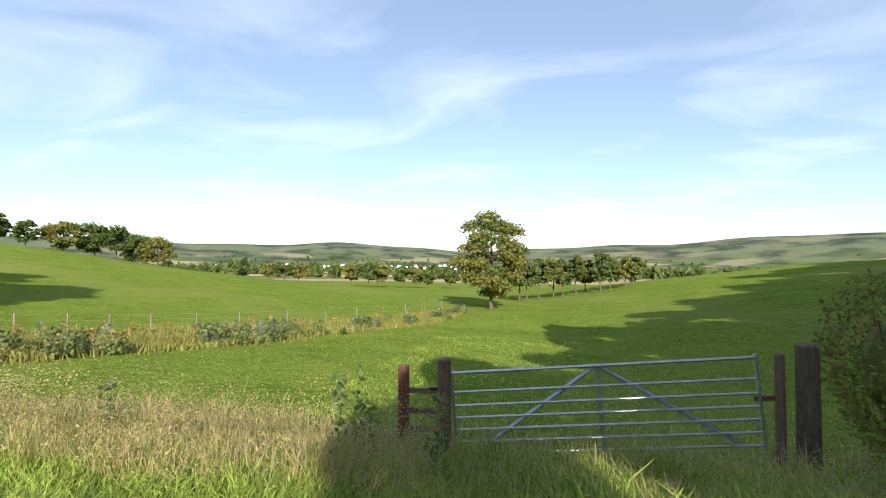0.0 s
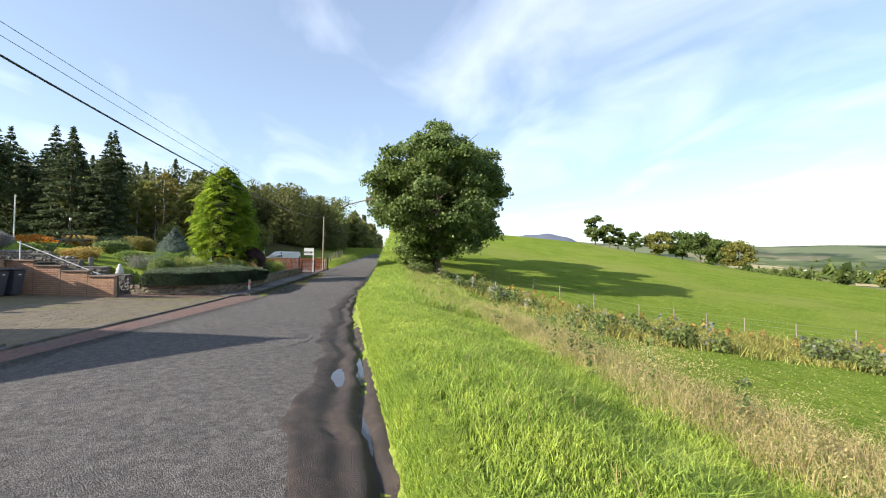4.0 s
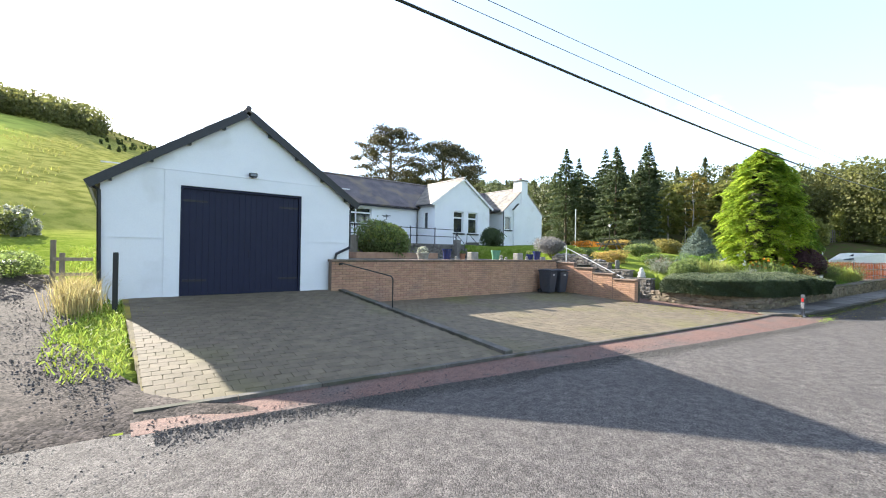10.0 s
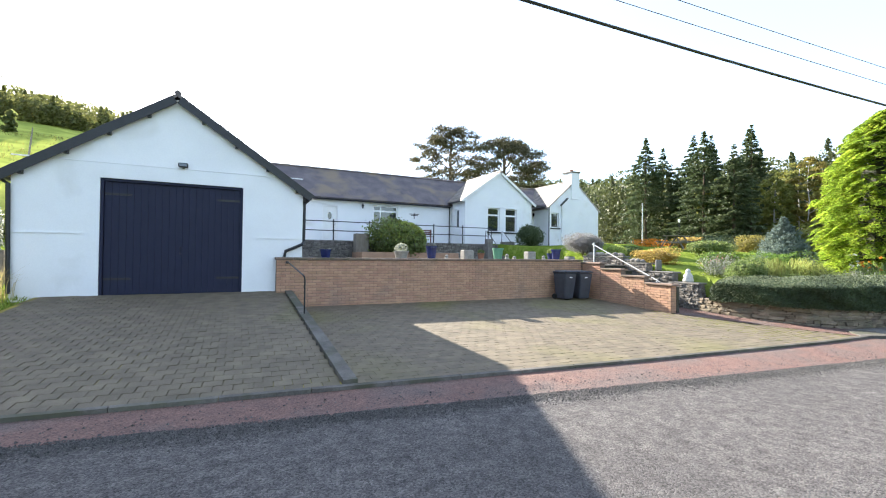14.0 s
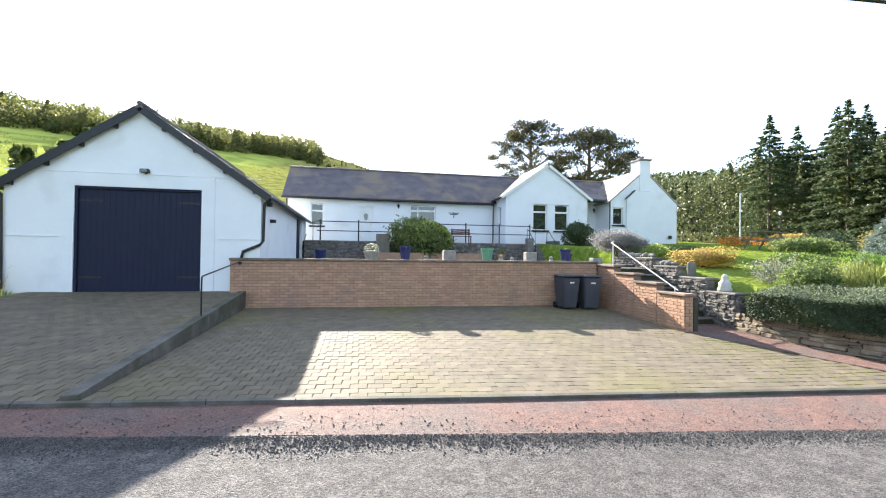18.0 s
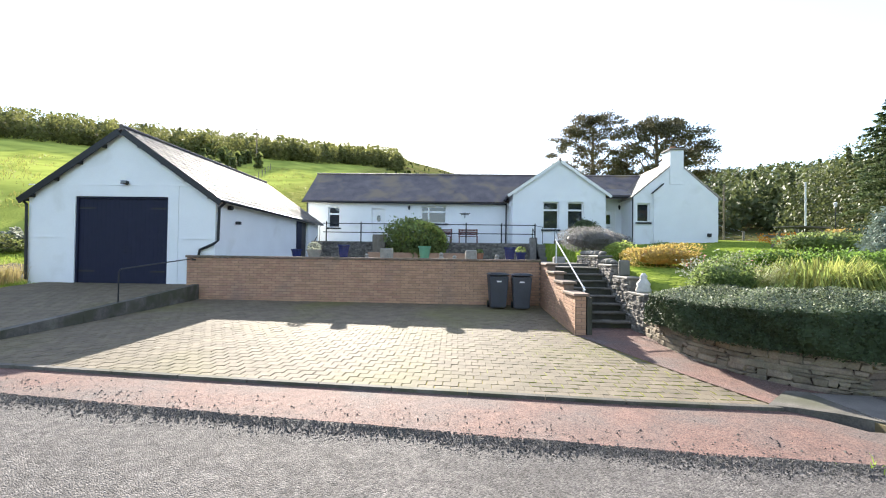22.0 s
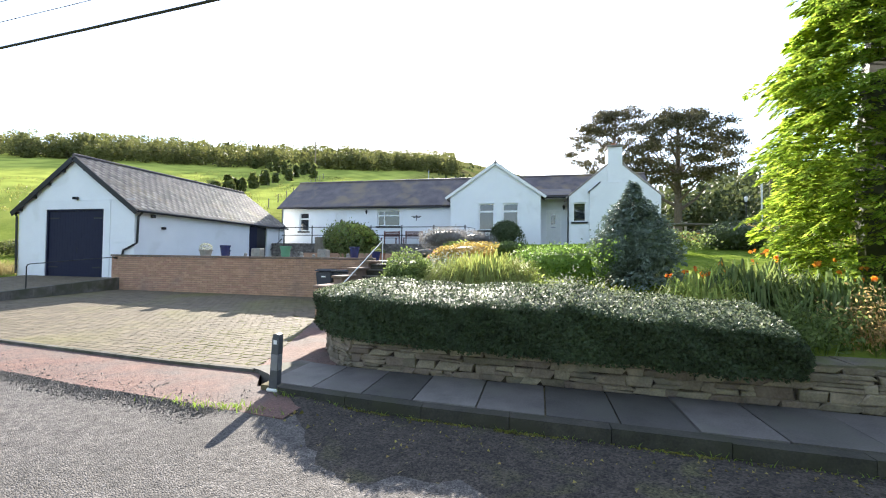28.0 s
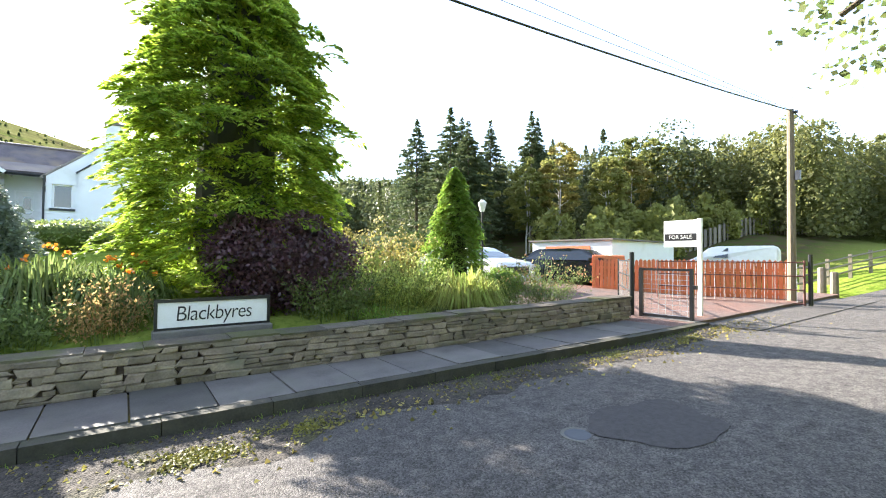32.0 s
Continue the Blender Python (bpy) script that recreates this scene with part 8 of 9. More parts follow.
wire_fence("stream_fence", [(float(np.interp(k / 17, [0, 0.3, 0.45, 0.58, 0.85, 1], [28, 9.8, 9.0, 6.2, 0.6, -2.6])), float(np.interp(k / 17, [0, 0.3, 0.45, 0.58, 0.85, 1], [-25.5, -26.8, -31, -34.5, -49, -57]))) for k in range(18)], 0.85, "sagging wire fence with pale posts beyond the stream", r=0.035)
wire_fence("hill_fence", [(-8.5 - 1.1 * k, 10 + 3.4 * k) for k in range(16)], 1.05, "wire stock fence climbing the hill", r=0.06)
wire_fence("garden_fence", [(21.8 + 1.9 * k, 13.5 + 0.3 * k) for k in range(10)], 1.0, "dark post and wire fence beyond the lawn", r=0.06)

# ---------------------------------------------------------------- poles and wires
def pole(x, y, top, lb, r=0.105, arm=0.0, z=None):
    zz = ground_z(x, y) if z is None else z
    t = thing("utility_pole", (x, y, zz), lb, "utility pole", "utility poles")
    h = top - zz
    part("shaft", tubed((0, 0, -0.3), (0, 0, h), r, r * 0.72, 10), M_POLE, t)
    if arm:
        part("crossarm", boxed(-arm, arm, -0.05, 0.05, h - 0.25, h - 0.15), M_POLE, t)
        for sx in (-arm * 0.9, 0, arm * 0.9):
            part("insulator", lathed([(0.03, h - 0.15), (0.045, h - 0.1), (0.02, h + 0.02)], 8, (sx, 0, 0)), M_WHITE, t)
    else:
        part("bracket", boxed(-0.04, 0.04, -0.16, 0.0, h - 0.12, h - 0.06), M_BLACK, t)
        part("fuse_box", boxed(-0.07, 0.07, -0.20, -0.10, h - 1.9, h - 1.65), M_BIN, t)
        part("cable_guard", boxed(0.09, 0.14, -0.03, 0.03, 0.0, 2.5), M_BIN, t)
    return t


PX, PY, PT = 33.6, -10.16, 5.45
pole(PX, PY, PT, "brown wooden utility pole at the drive entrance")
pole(-31.6, 69.3, 26.2, "distant wooden power pole on the hill", r=0.16, arm=1.0)
pole(-60, 72, 24.5, "distant wooden power pole on the hill", r=0.16, arm=1.0)
pole(39.05, 37.35, 10.2, "dark wooden pole standing beyond the house")


def cable(name, a, b, sag, r, lb, n=28):
    a, b = Vector(a), Vector(b)
    pts_ = []
    for k in range(n + 1):
        f = k / n
        p = a.lerp(b, f)
        p.z -= sag * 4 * f * (1 - f)
        pts_.append(p)
    return tagged(part(name, piped(pts_, r, 6), M_BLACK), lb, "cable", "overhead cables")


cable("overhead_cable", (PX, PY - 0.1, PT - 0.08), (-26, -6.73, 5.48), 1.57, 0.015, "thick black overhead cable along the road", n=44)
cable("overhead_wire", (PX, PY, PT - 0.03), (-26, -6.7, 4.99), 1.0, 0.004, "thin overhead wire above the cable")
cable("overhead_wire", (PX, PY, PT), (-26, -6.7, 4.56), 0.57, 0.004, "thin overhead wire above the cable")
cable("overhead_wire", (PX, PY, PT), (58, -11.5, 5.6), 0.6, 0.012, "overhead wire leading along the road")

# ---------------------------------------------------------------- name sign on the wall
def lettering(text, size, material, parent, m, name="lettering", space=1.0, thin=0.0):
    cu = bpy.data.curves.new(name, "FONT")
    cu.body, cu.size, cu.extrude, cu.align_x, cu.align_y, cu.space_character, cu.offset = text, size, 0.002, "CENTER", "CENTER", space, thin
    tmp = bpy.data.objects.new(name, cu)
    scene.collection.objects.link(tmp)
    bpy.context.view_layer.update()
    me = bpy.data.meshes.new_from_object(tmp.evaluated_get(bpy.context.evaluated_depsgraph_get()))
    bpy.data.objects.remove(tmp)
    me.materials.clear(); me.materials.append(material)
    ob = new(name, me)
    ob.parent = parent
    ob.matrix_basis = m
    return ob


sg = thing("house_name_sign", (20.55, -6.9, 0.40), "white house name board in a black frame on a stone base", "sign", turn=-1.5)
part("base", boxed(-0.72, 0.72, -0.12, 0.12, -0.3, 0.09, bevel=0.015), M_CONC, sg)
part("board", boxed(-0.66, 0.66, -0.015, 0.015, 0.10, 0.46), M_WHITE, sg)
for a in ((-0.70, 0.70, 0.445, 0.49), (-0.70, 0.70, 0.085, 0.12), (-0.70, -0.665, 0.12, 0.445), (0.665, 0.70, 0.12, 0.445)):
    part("frame", boxed(a[0], a[1], -0.03, 0.03, a[2], a[3]), M_BLACK, sg)
lettering("Blackbyres", 0.235, M_BLACK, sg, pose(0, -0.018, 0.285, 90, 0, 0), space=0.92, thin=-0.0015).data.transform(Matrix(((1, 0.10, 0, 0), (0, 1.2, 0, 0), (0, 0, 1, 0), (0, 0, 0, 1))))

# ---------------------------------------------------------------- drive entrance
drive = sheet("drive", lambda u, v: 27.6 + u * 8.5, lambda x, u, v: float(kerb_y(x)) + 0.05 + v * 8.0, lambda x, y: road_z(x) + 0.09 + 0.05 * max(0, y + 8), 8, 8, M_RED, "drive of loose red stone chippings", "drive", skirt=0.5)
apron = sheet("drive_apron", lambda u, v: 28.9 + u * 6.5, lambda x, u, v: float(kerb_y(x)) - 0.9 + v * 1.2, lambda x, y: road_z(x) + 0.03, 6, 3, M_TARMAC, "worn tarmac apron at the drive", "drive", skirt=0.2)
wg = thing("wicket_gate", (28.6, -9.2, 0.16), "black framed wire mesh gate at the pavement end", "gate", turn=4)
for y in (-0.5, 0.5):
    part("stile", boxed(-0.035, 0.035, y - 0.035, y + 0.035, -0.1, 1.10), M_BLACK, wg)
for z in (0.06, 1.04):
    part("rail", boxed(-0.025, 0.025, -0.465, 0.465, z, z + 0.05), M_BLACK, wg)
for k in range(9):
    part("mesh_wire", tubed((0, -0.46, 0.12 + k * 0.105), (0, 0.46, 0.12 + k * 0.105), 0.004, n=4), M_GALV, wg)
for k in range(7):
    part("mesh_wire", tubed((0, -0.42 + k * 0.14, 0.08), (0, -0.42 + k * 0.14, 1.06), 0.004, n=4), M_GALV, wg)
part("latch", boxed(-0.05, 0.05, -0.6, -0.5, 0.68, 0.76), M_BLACK, wg)


def drive_gate(x, y, z, length, turn, lb, mat=M_GALV):
    t = thing("drive_gate", (x, y, z), lb, "gate", "drive gates", turn)
    for zz in (0.05, 0.4, 0.75, 1.1):
        part("bar", tubed((0, 0, zz), (length, 0, zz), 0.016, n=8), mat, t)
    for xx in (0, length):
        part("stile", tubed((xx, 0, 0), (xx, 0, 1.15), 0.025, n=8), mat, t)
    for k in range(int(length / 0.22)):
        part("mesh_wire", tubed((0.15 + k * 0.22, 0, 0.05), (0.15 + k * 0.22, 0, 1.1), 0.005, n=4), M_GALV, t)
    part("hanging_post", tubed((-0.12, 0, -0.3), (-0.12, 0, 1.3), 0.05, n=8), M_BLACK, t)
    return t


drive_gate(33.2, -10.5, 0.28, 3.3, 113, "dark mesh drive gate swung open along the fence", M_RUST)
drive_gate(28.7, -8.4, 0.3, 3.0, 35, "galvanised mesh drive gate swung open into the drive", M_BLACK)

fs = thing("sale_board", (29.5, -9.52, 0.24), "white estate agent's board on a white post", "sign", turn=90)
part("post", boxed(-0.04, 0.04, -0.04, 0.04, -0.2, 2.1), M_WHITE, fs)
part("board", boxed(0.04, 0.76, -0.012, 0.012, 1.48, 2.08), M_WHITE, fs)
for sy, rz_ in ((-0.0145, 0), (0.0145, 180)):
    part("band", boxed(0.06, 0.74, min(sy, sy * 0.8), max(sy, sy * 0.8), 1.62, 1.78), M_BLACK, fs)
    lettering("FOR SALE", 0.115, M_WHITE, fs, pose(0.40, sy * 1.25, 1.70, 90, 0, rz_))

# red picket fence
pf = thing("picket_fence", (0, 0, 0), "red-stained wooden picket fence round the drive", "fence")
FA, FB = Vector((32.2, -5.2)), Vector((33.9, -10.1))
for k in range(44):
    f = k / 43
    p = FA.lerp(FB, f)
    z = 0.28 + 0.05 * math.sin(k * 1.7) * 0.2
    bm = bmesh.new()
    prism(bm, [(-0.053, 0.0), (0.053, 0.0), (0.053, 1.10), (0.0, 1.16), (-0.053, 1.10)], -0.01, 0.01)
    o = part("picket", bm, M_WOODRED, pf)
    o.matrix_basis = pose(p.x, p.y, z + rsb.uniform(-0.015, 0.015), 0, 0, math.degrees(math.atan2((FB - FA).y, (FB - FA).x)))
for zz in (0.5, 1.15):
    part("rail", tubed((FA.x + 0.03, FA.y, zz), (FB.x + 0.03, FB.y, zz), 0.04, n=4), M_WOODRED, pf)
pf2 = thing("picket_fence", (0, 0, 0), "red-stained picket fence behind the cars", "fence")
for k in range(26):
    bm = bmesh.new()
    prism(bm, [(-0.053, 0.0), (0.053, 0.0), (0.053, 1.10), (0.0, 1.16), (-0.053, 1.10)], -0.01, 0.01)
    part("picket", bm, M_WOODRED, pf2).matrix_basis = pose(32.3 + k * 0.115, -5.1 + k * 0.02, 0.42, 0, 0, 5)
for zz in (0.65, 1.25):
    part("rail", tubed((32.2, -5.07, zz), (35.3, -4.55, zz), 0.04, n=4), M_WOODRED, pf2)

shed = thing("outbuilding", (36.0, -3.6, 0.45), "low white flat-roofed outbuilding with a red door", "outbuilding", turn=2)
part("wall", boxed(0, 6.2, 0, 4.2, -0.4, 1.78), M_RENDER, shed)
part("roof", boxed(-0.12, 6.32, -0.12, 4.32, 1.78, 1.86, bevel=0.01), M_SLATE, shed)
part("door", boxed(-0.03, 0.0, 1.0, 3.4, 0, 1.55), M_WOODRED, shed)


def car(x, y, z, turn, paint, lb, l=4.4, w=1.8, h=1.6, van=False, cat="car"):
    """A car that faces +x of its own axes: body with a side outline, glass, lamps, wheels."""
    t = thing(cat, (x, y, z), lb, cat, "", turn)
    hl = l / 2
    if van:
        side = [(-hl, 0.35), (hl - 0.05, 0.3), (hl, 0.75), (hl - 0.75, 1.05), (hl - 1.45, h - 0.06), (hl - 1.9, h), (-hl + 0.15, h), (-hl, h - 0.2)]
    else:
        side = [(-hl, 0.35), (hl - 0.05, 0.28), (hl, 0.62), (hl - 0.1, 0.9), (hl - 1.0, 1.05), (hl - 1.75, h - 0.05), (hl - 2.2, h), (-hl + 0.8, h - 0.03), (-hl + 0.15, 1.1), (-hl, 0.95)]
    bm = bmesh.new()
    prism(bm, side, -w / 2, w / 2)
    for v in bm.verts:
        if v.co.z > 1.06:
            v.co.y *= 1 - 0.16 * (v.co.z - 1.06) / (h - 1.06)
    bmesh.ops.bevel(bm, geom=list(bm.edges), offset=0.06, segments=2, affect="EDGES")
    part("body", bm, paint, t)
    for sy in (-1, 1):
        bm = bmesh.new()
        k = hl - (1.6 if van else 1.15)
        pts_ = [(k, 1.07), (k - 0.62, h - 0.12), (-0.1, h - 0.1), (-0.1, 1.07)] if van else [(k, 1.08), (k - 0.62, h - 0.12), (-hl + 0.95, h - 0.12), (-hl + 0.4, 1.1)]
        v = [bm.verts.new((px, sy * (w / 2 * (1 - 0.16 * (pz - 1.06) / (h - 1.06)) + 0.004), pz)) for px, pz in pts_]
        bm.faces.new(v)
        part("side_window", bm, M_GLASS, t)
    bm = bmesh.new()
    a0, a1 = ((hl - 0.80, 1.09), (hl - 1.40, h - 0.10)) if van else ((hl - 1.03, 1.08), (hl - 1.70, h - 0.10))
    v = [bm.verts.new(c) for c in ((a0[0] + 0.03, -w * 0.42, a0[1]), (a0[0] + 0.03, w * 0.42, a0[1]), (a1[0] + 0.03, w * 0.36, a1[1]), (a1[0] + 0.03, -w * 0.36, a1[1]))]
    bm.faces.new(v)
    part("windscreen", bm, M_GLASS, t)
    part("grille", boxed(hl - 0.06, hl + 0.02, -w * 0.28, w * 0.28, 0.55, 0.78, bevel=0.02), M_BLACK, t)
    part("number_plate", boxed(hl + 0.02, hl + 0.03, -0.26, 0.26, 0.42, 0.52), M_WHITE, t)
    for sy in (-1, 1):
        part("headlight", boxed(hl - 0.12, hl - 0.0, sy * w * 0.40 - 0.16, sy * w * 0.40 + 0.16, 0.72, 0.84, bevel=0.02), M_ALU, t)
        part("mirror", boxed(hl - 1.5, hl - 1.35, sy * (w / 2 + 0.08) - 0.08, sy * (w / 2 + 0.08) + 0.08, 1.05, 1.18, bevel=0.02), paint, t)
        for sx in (-hl + 0.85, hl - 0.85):
            wl_ = part("wheel", tubed((sx, sy * (w / 2 - 0.11) - 0.1, 0.33), (sx, sy * (w / 2 - 0.11) + 0.115, 0.33), 0.33, n=22), M_RUBBER, t)
            part("rim", tubed((sx, sy * (w / 2 + 0.0) - 0.01, 0.33), (sx, sy * (w / 2 + 0.0) + 0.012, 0.33), 0.21, n=16), M_GALV, wl_)
    return t


car(33.2, -3.9, 0.30, -72, M_CARPAINT, "dark blue-black family car parked on the drive", l=4.3, w=1.8, h=1.52)
car(29.4, -2.2, 0.40, -88, M_SILVER, "silver car half hidden by the shrubs", l=4.2, w=1.75, h=1.45)
car(46.0, -4.6, ground_z(46, -4.6), 100, M_WHITE, "white van behind the picket fence", l=4.4, w=1.8, h=1.7, van=True, cat="van")

# grey board fence and farm rails along the far bank
bf = thing("board_fence", (0, 0, 0), "long grey wooden board fence below the wood", "fence")
for k in range(64):
    x = 40 + 0.62 * k
    y = 3.5 - 0.19 * (x - 40)
    z = float(land(x, y))
    bm = bmesh.new()
    box(bm, x, x + 0.60, y - 0.015, y + 0.015, z - 0.1, z + 1.45 + 0.05 * math.sin(k * 2.2))
    part("panel", bm, M_WOODGREY, bf)
    if k % 3 == 0:
        part("post", boxed(x - 0.05, x + 0.05, y - 0.1, y - 0.015, z - 0.2, z + 1.5), M_WOODGREY, bf)
rf = thing("rail_fence", (0, 0, 0), "grey post and rail fence beside the road", "fence")
fpts = [(38 + 2.2 * k, -8.6 - 0.16 * (2.2 * k)) for k in range(10)]
for x, y in fpts:
    z = float(land(x, y))
    part("post", boxed(x - 0.06, x + 0.06, y - 0.06, y + 0.06, z - 0.2, z + 1.05), M_WOODGREY, rf)
for h in (0.35, 0.65, 0.95):
    part("rail", piped([(x, y - 0.08, float(land(x, y)) + h) for x, y in fpts], 0.04, 4), M_WOODGREY, rf)
for x, y, h in ((36.6, -10.2, 0.85), (37.1, -10.4, 0.7)):
    post_at("timber_post", x, y, h, 0.11, M_WOODGREY, "thick short timber post on the grass")

# ---------------------------------------------------------------- road surface details
def blot(name, x, y, rx, ry, mat, lb, cat, seed, lift=0.006, n=26, turn=0.0, zf=None):
    """An uneven flat patch lying on the road."""
    pts_ = []
    for k in range(n):
        a = 2 * math.pi * k / n
        f = 1 + 0.28 * noise.noise(Vector((math.cos(a) * 1.3 + seed, math.sin(a) * 1.3, seed * 0.7))) + 0.10 * noise.noise(Vector((math.cos(a) * 4 + seed, math.sin(a) * 4, 0)))
        px, py = math.cos(a) * rx * f, math.sin(a) * ry * f
        c, s_ = math.cos(turn), math.sin(turn)
        X, Y = x + px * c - py * s_, y + px * s_ + py * c
        f_ = (Y - (float(road_south(X)) + 0.92)) / (float(road_north(X)) - (float(road_south(X)) + 0.92))
        pts_.append((X, Y, float(road_z(X)) + 0.03 * math.sin(math.pi * min(1, max(0, f_))) - float(gutter(X, Y)) + lift if zf is None else zf))
    return tagged(mesh_obj(name, pts_, [tuple(range(n))], mat), lb, cat, kind="structure")


M_PATCH = surface("dark tarmac patch", (0.075, 0.068, 0.066), (0.045, 0.04, 0.04), rough=0.9, scale=20, fine=120, bump=0.6)
M_PATCHL = surface("worn tarmac patch", (0.125, 0.112, 0.105), (0.065, 0.06, 0.057), rough=0.95, scale=5, fine=60, bump=0.9, chips=(55, 0.6))
blot("road_patch", 23.4, -11.5, 0.62, 0.5, M_PATCH, "dark square tarmac repair in the road", "road patch", 3)
blot("road_patch", 9.9, -11.1, 0.6, 0.2, M_PATCHL, "worn patch in the tarmac", "road patch", 5)
blot("road_patch", 0.55, -11.15, 0.8, 0.42, M_PATCHL, "crumbling pothole patch in the tarmac", "road patch", 8)
blot("road_patch", 0.8, -11.3, 0.35, 0.14, M_PATCH, "dark pothole in the crumbling patch", "road patch", 9, lift=0.010)
for x, y in ((9.2, -10.2), (22.62, -11.22)):
    mh = thing("manhole_cover", (x, y, float(road_z(x)) - float(gutter(x, y)) + 0.026), "round iron cover set in the road", "manhole cover", "manhole covers")
    part("rim", lathed([(0.15, 0), (0.15, 0.006), (0.12, 0.006), (0.12, 0.0)], 24), M_CONC, mh)
    part("lid", lathed([(0.118, 0), (0.118, 0.005), (0.1, 0.008), (0.01, 0.008)], 24), M_BIN, mh)
wz = float(road_z(-2.2)) - 0.025
blot("puddle", -2.42, -12.12, 0.55, 0.24, M_WATER, "muddy puddle in the rut", "puddle", 21, zf=wz - 0.023)
blot("puddle", -2.0, -12.40, 0.85, 0.07, M_WATER, "long narrow puddle in the wheel rut", "puddle", 22, zf=wz - 0.035)
blot("puddle", -4.4, -12.40, 0.5, 0.06, M_WATER, "long narrow puddle in the wheel rut", "puddle", 23, zf=wz + 0.007)

# dirt gathered along the kerb and the road's edge, its dark colour also painting shade
def dirt_shade_band(x0, x1, inner, width, lb, seed, sign=-1, mat=M_DIRTSHADE):
    vs, fs = [], []
    n = int((x1 - x0) / 0.16)
    for i in range(n + 1):
        x = x0 + (x1 - x0) * i / n
        taper = min(1.0, i / 8, (n - i) / 8)
        # much wider below x = 21, where the dark band paints the hedge's shade
        w = width * (1 + (1.5 if x > 5 else 0.0) * max(0.0, min(1.0, (21 - x) / 3))) * taper * (0.75 + 0.55 * noise.noise(Vector((x * 0.9, seed, 0))) + 0.22 * noise.noise(Vector((x * 4.1, seed, 3))))
        for j in range(5):
            f = j / 4
            y = inner(x) + sign * f * max(0.04, w)
            vs.append((x, y, float(road_z(x)) - float(gutter(x, y)) + 0.034 - 0.022 * f ** 2 - (0.014 if j == 4 else 0) + 0.006 * noise.noise(Vector((x * 7, y * 7, seed)))))
    for i in range(n):
        for j in range(4):
            a = i * 5 + j
            fs.append((a, a + 1, a + 6, a + 5) if sign > 0 else (a, a + 5, a + 6, a + 1))
    return tagged(mesh_obj("gutter_dirt_shade", vs, fs, mat, smooth=True), lb, "dirt", kind="structure")


dirt_shade_band(12.7, 28.9, lambda x: float(kerb_y(x)) - 0.11, 0.95, "dark earth and debris gathered in the gutter, widened to stand for hedge shade", 1.0)

# grit on the red strip and road edges, fallen leaves in the gutter
rgg = np.random.default_rng(44)


def chips(name, x, y, z, s, mat, lb):
    n = len(x)
    c = np.column_stack([x, y, z])
    t = np.array([[1, 0, 0], [-0.5, 0.87, 0], [-0.5, -0.87, 0], [0, 0, 0.9]], float)
    a = rgg.uniform(0, 6.28, n)
    R = np.zeros((n, 3, 3)); R[:, 0, 0] = np.cos(a); R[:, 0, 1] = -np.sin(a); R[:, 1, 0] = np.sin(a); R[:, 1, 1] = np.cos(a); R[:, 2, 2] = 1
    v = np.einsum("nij,kj->nki", R, t) * (s * rgg.uniform(0.5, 1.5, n))[:, None, None] + c[:, None]
    f = v[:, [0, 1, 3, 1, 2, 3, 2, 0, 3]].reshape(-1, 3)
    return tagged(quads_obj(name, f, mat, per=3), lb, "gravel", kind="stuff")


n = 24000
x = rgg.uniform(-4.6, 12.2, n)
y = -7.41 - 0.102 * x - np.abs(rgg.normal(size=n)) * (0.13 + 0.09 * np.sin(x * 1.7) ** 2) + 0.03
chips("loose_grit", x, y, road_z(x) + 0.010, np.full(n, 0.0085), M_GRIT, "bank of loose dark chippings along the road edge")
n = 2600
x = rgg.uniform(-4.6, 12.4, n)
y = -7.35 - 0.102 * x + np.abs(rgg.normal(size=n)) * 0.30
y = np.where(rgg.uniform(size=n) < 0.3, y - 0.5, y)
chips("scattered_chippings", x, y, road_z(x) + 0.008, rgg.choice(np.array([0.005, 0.006, 0.008, 0.012]), n), M_GRIT, "dark chippings scattered over the red strip")
n = 76000
y = -8.6 + 10.4 * rgg.uniform(0, 1, n) ** 1.25
x = rgg.uniform(-13.5, -4.4, n)
half = 2.05 + 2.6 * np.clip((-4.2 - y) / 3.4, 0, 2) ** 1.5 + 0.35 * bumps(x, y, 0.8, 0.2)
keep = (np.abs(x + 7.5) < half) & ((x < -4.85) | (y < -6.7)) & (y > road_north(x) - 1.5 - 0.6 * bumps(x, y, 1.1, 0.6)) & (rgg.uniform(size=n) < 0.75 + 0.5 * bumps(x, y, 0.7, 1.1))
x, y = x[keep], y[keep]
chips("track_gravel", x, y, np.where(y > -7.4, np.maximum(land(x, y), road_z(x) - 0.03) + 0.03, road_z(x) + 0.006), rgg.choice(np.array([0.005, 0.007, 0.009, 0.014]), len(x)), M_GRIT, "loose stones on the gravel track")
n = 2600
x = rgg.choice(np.array([14.5, 17.2, 19.4, 20.2, 22.0, 24.5, 26.5, 28.4, 29.4]), n) + rgg.normal(size=n) * 0.8
y = kerb_y(x) - np.abs(rgg.normal(size=n)) * 0.38 - 0.16
z = road_z(x) - gutter(x, y) + 0.025
q = leaf_quads(rgg, np.column_stack([x, y, z]), 0.055, normal=np.tile((0, 0, 3.0), (n, 1)), aspect=0.7, spread=0.5)
mx, mo = [], []
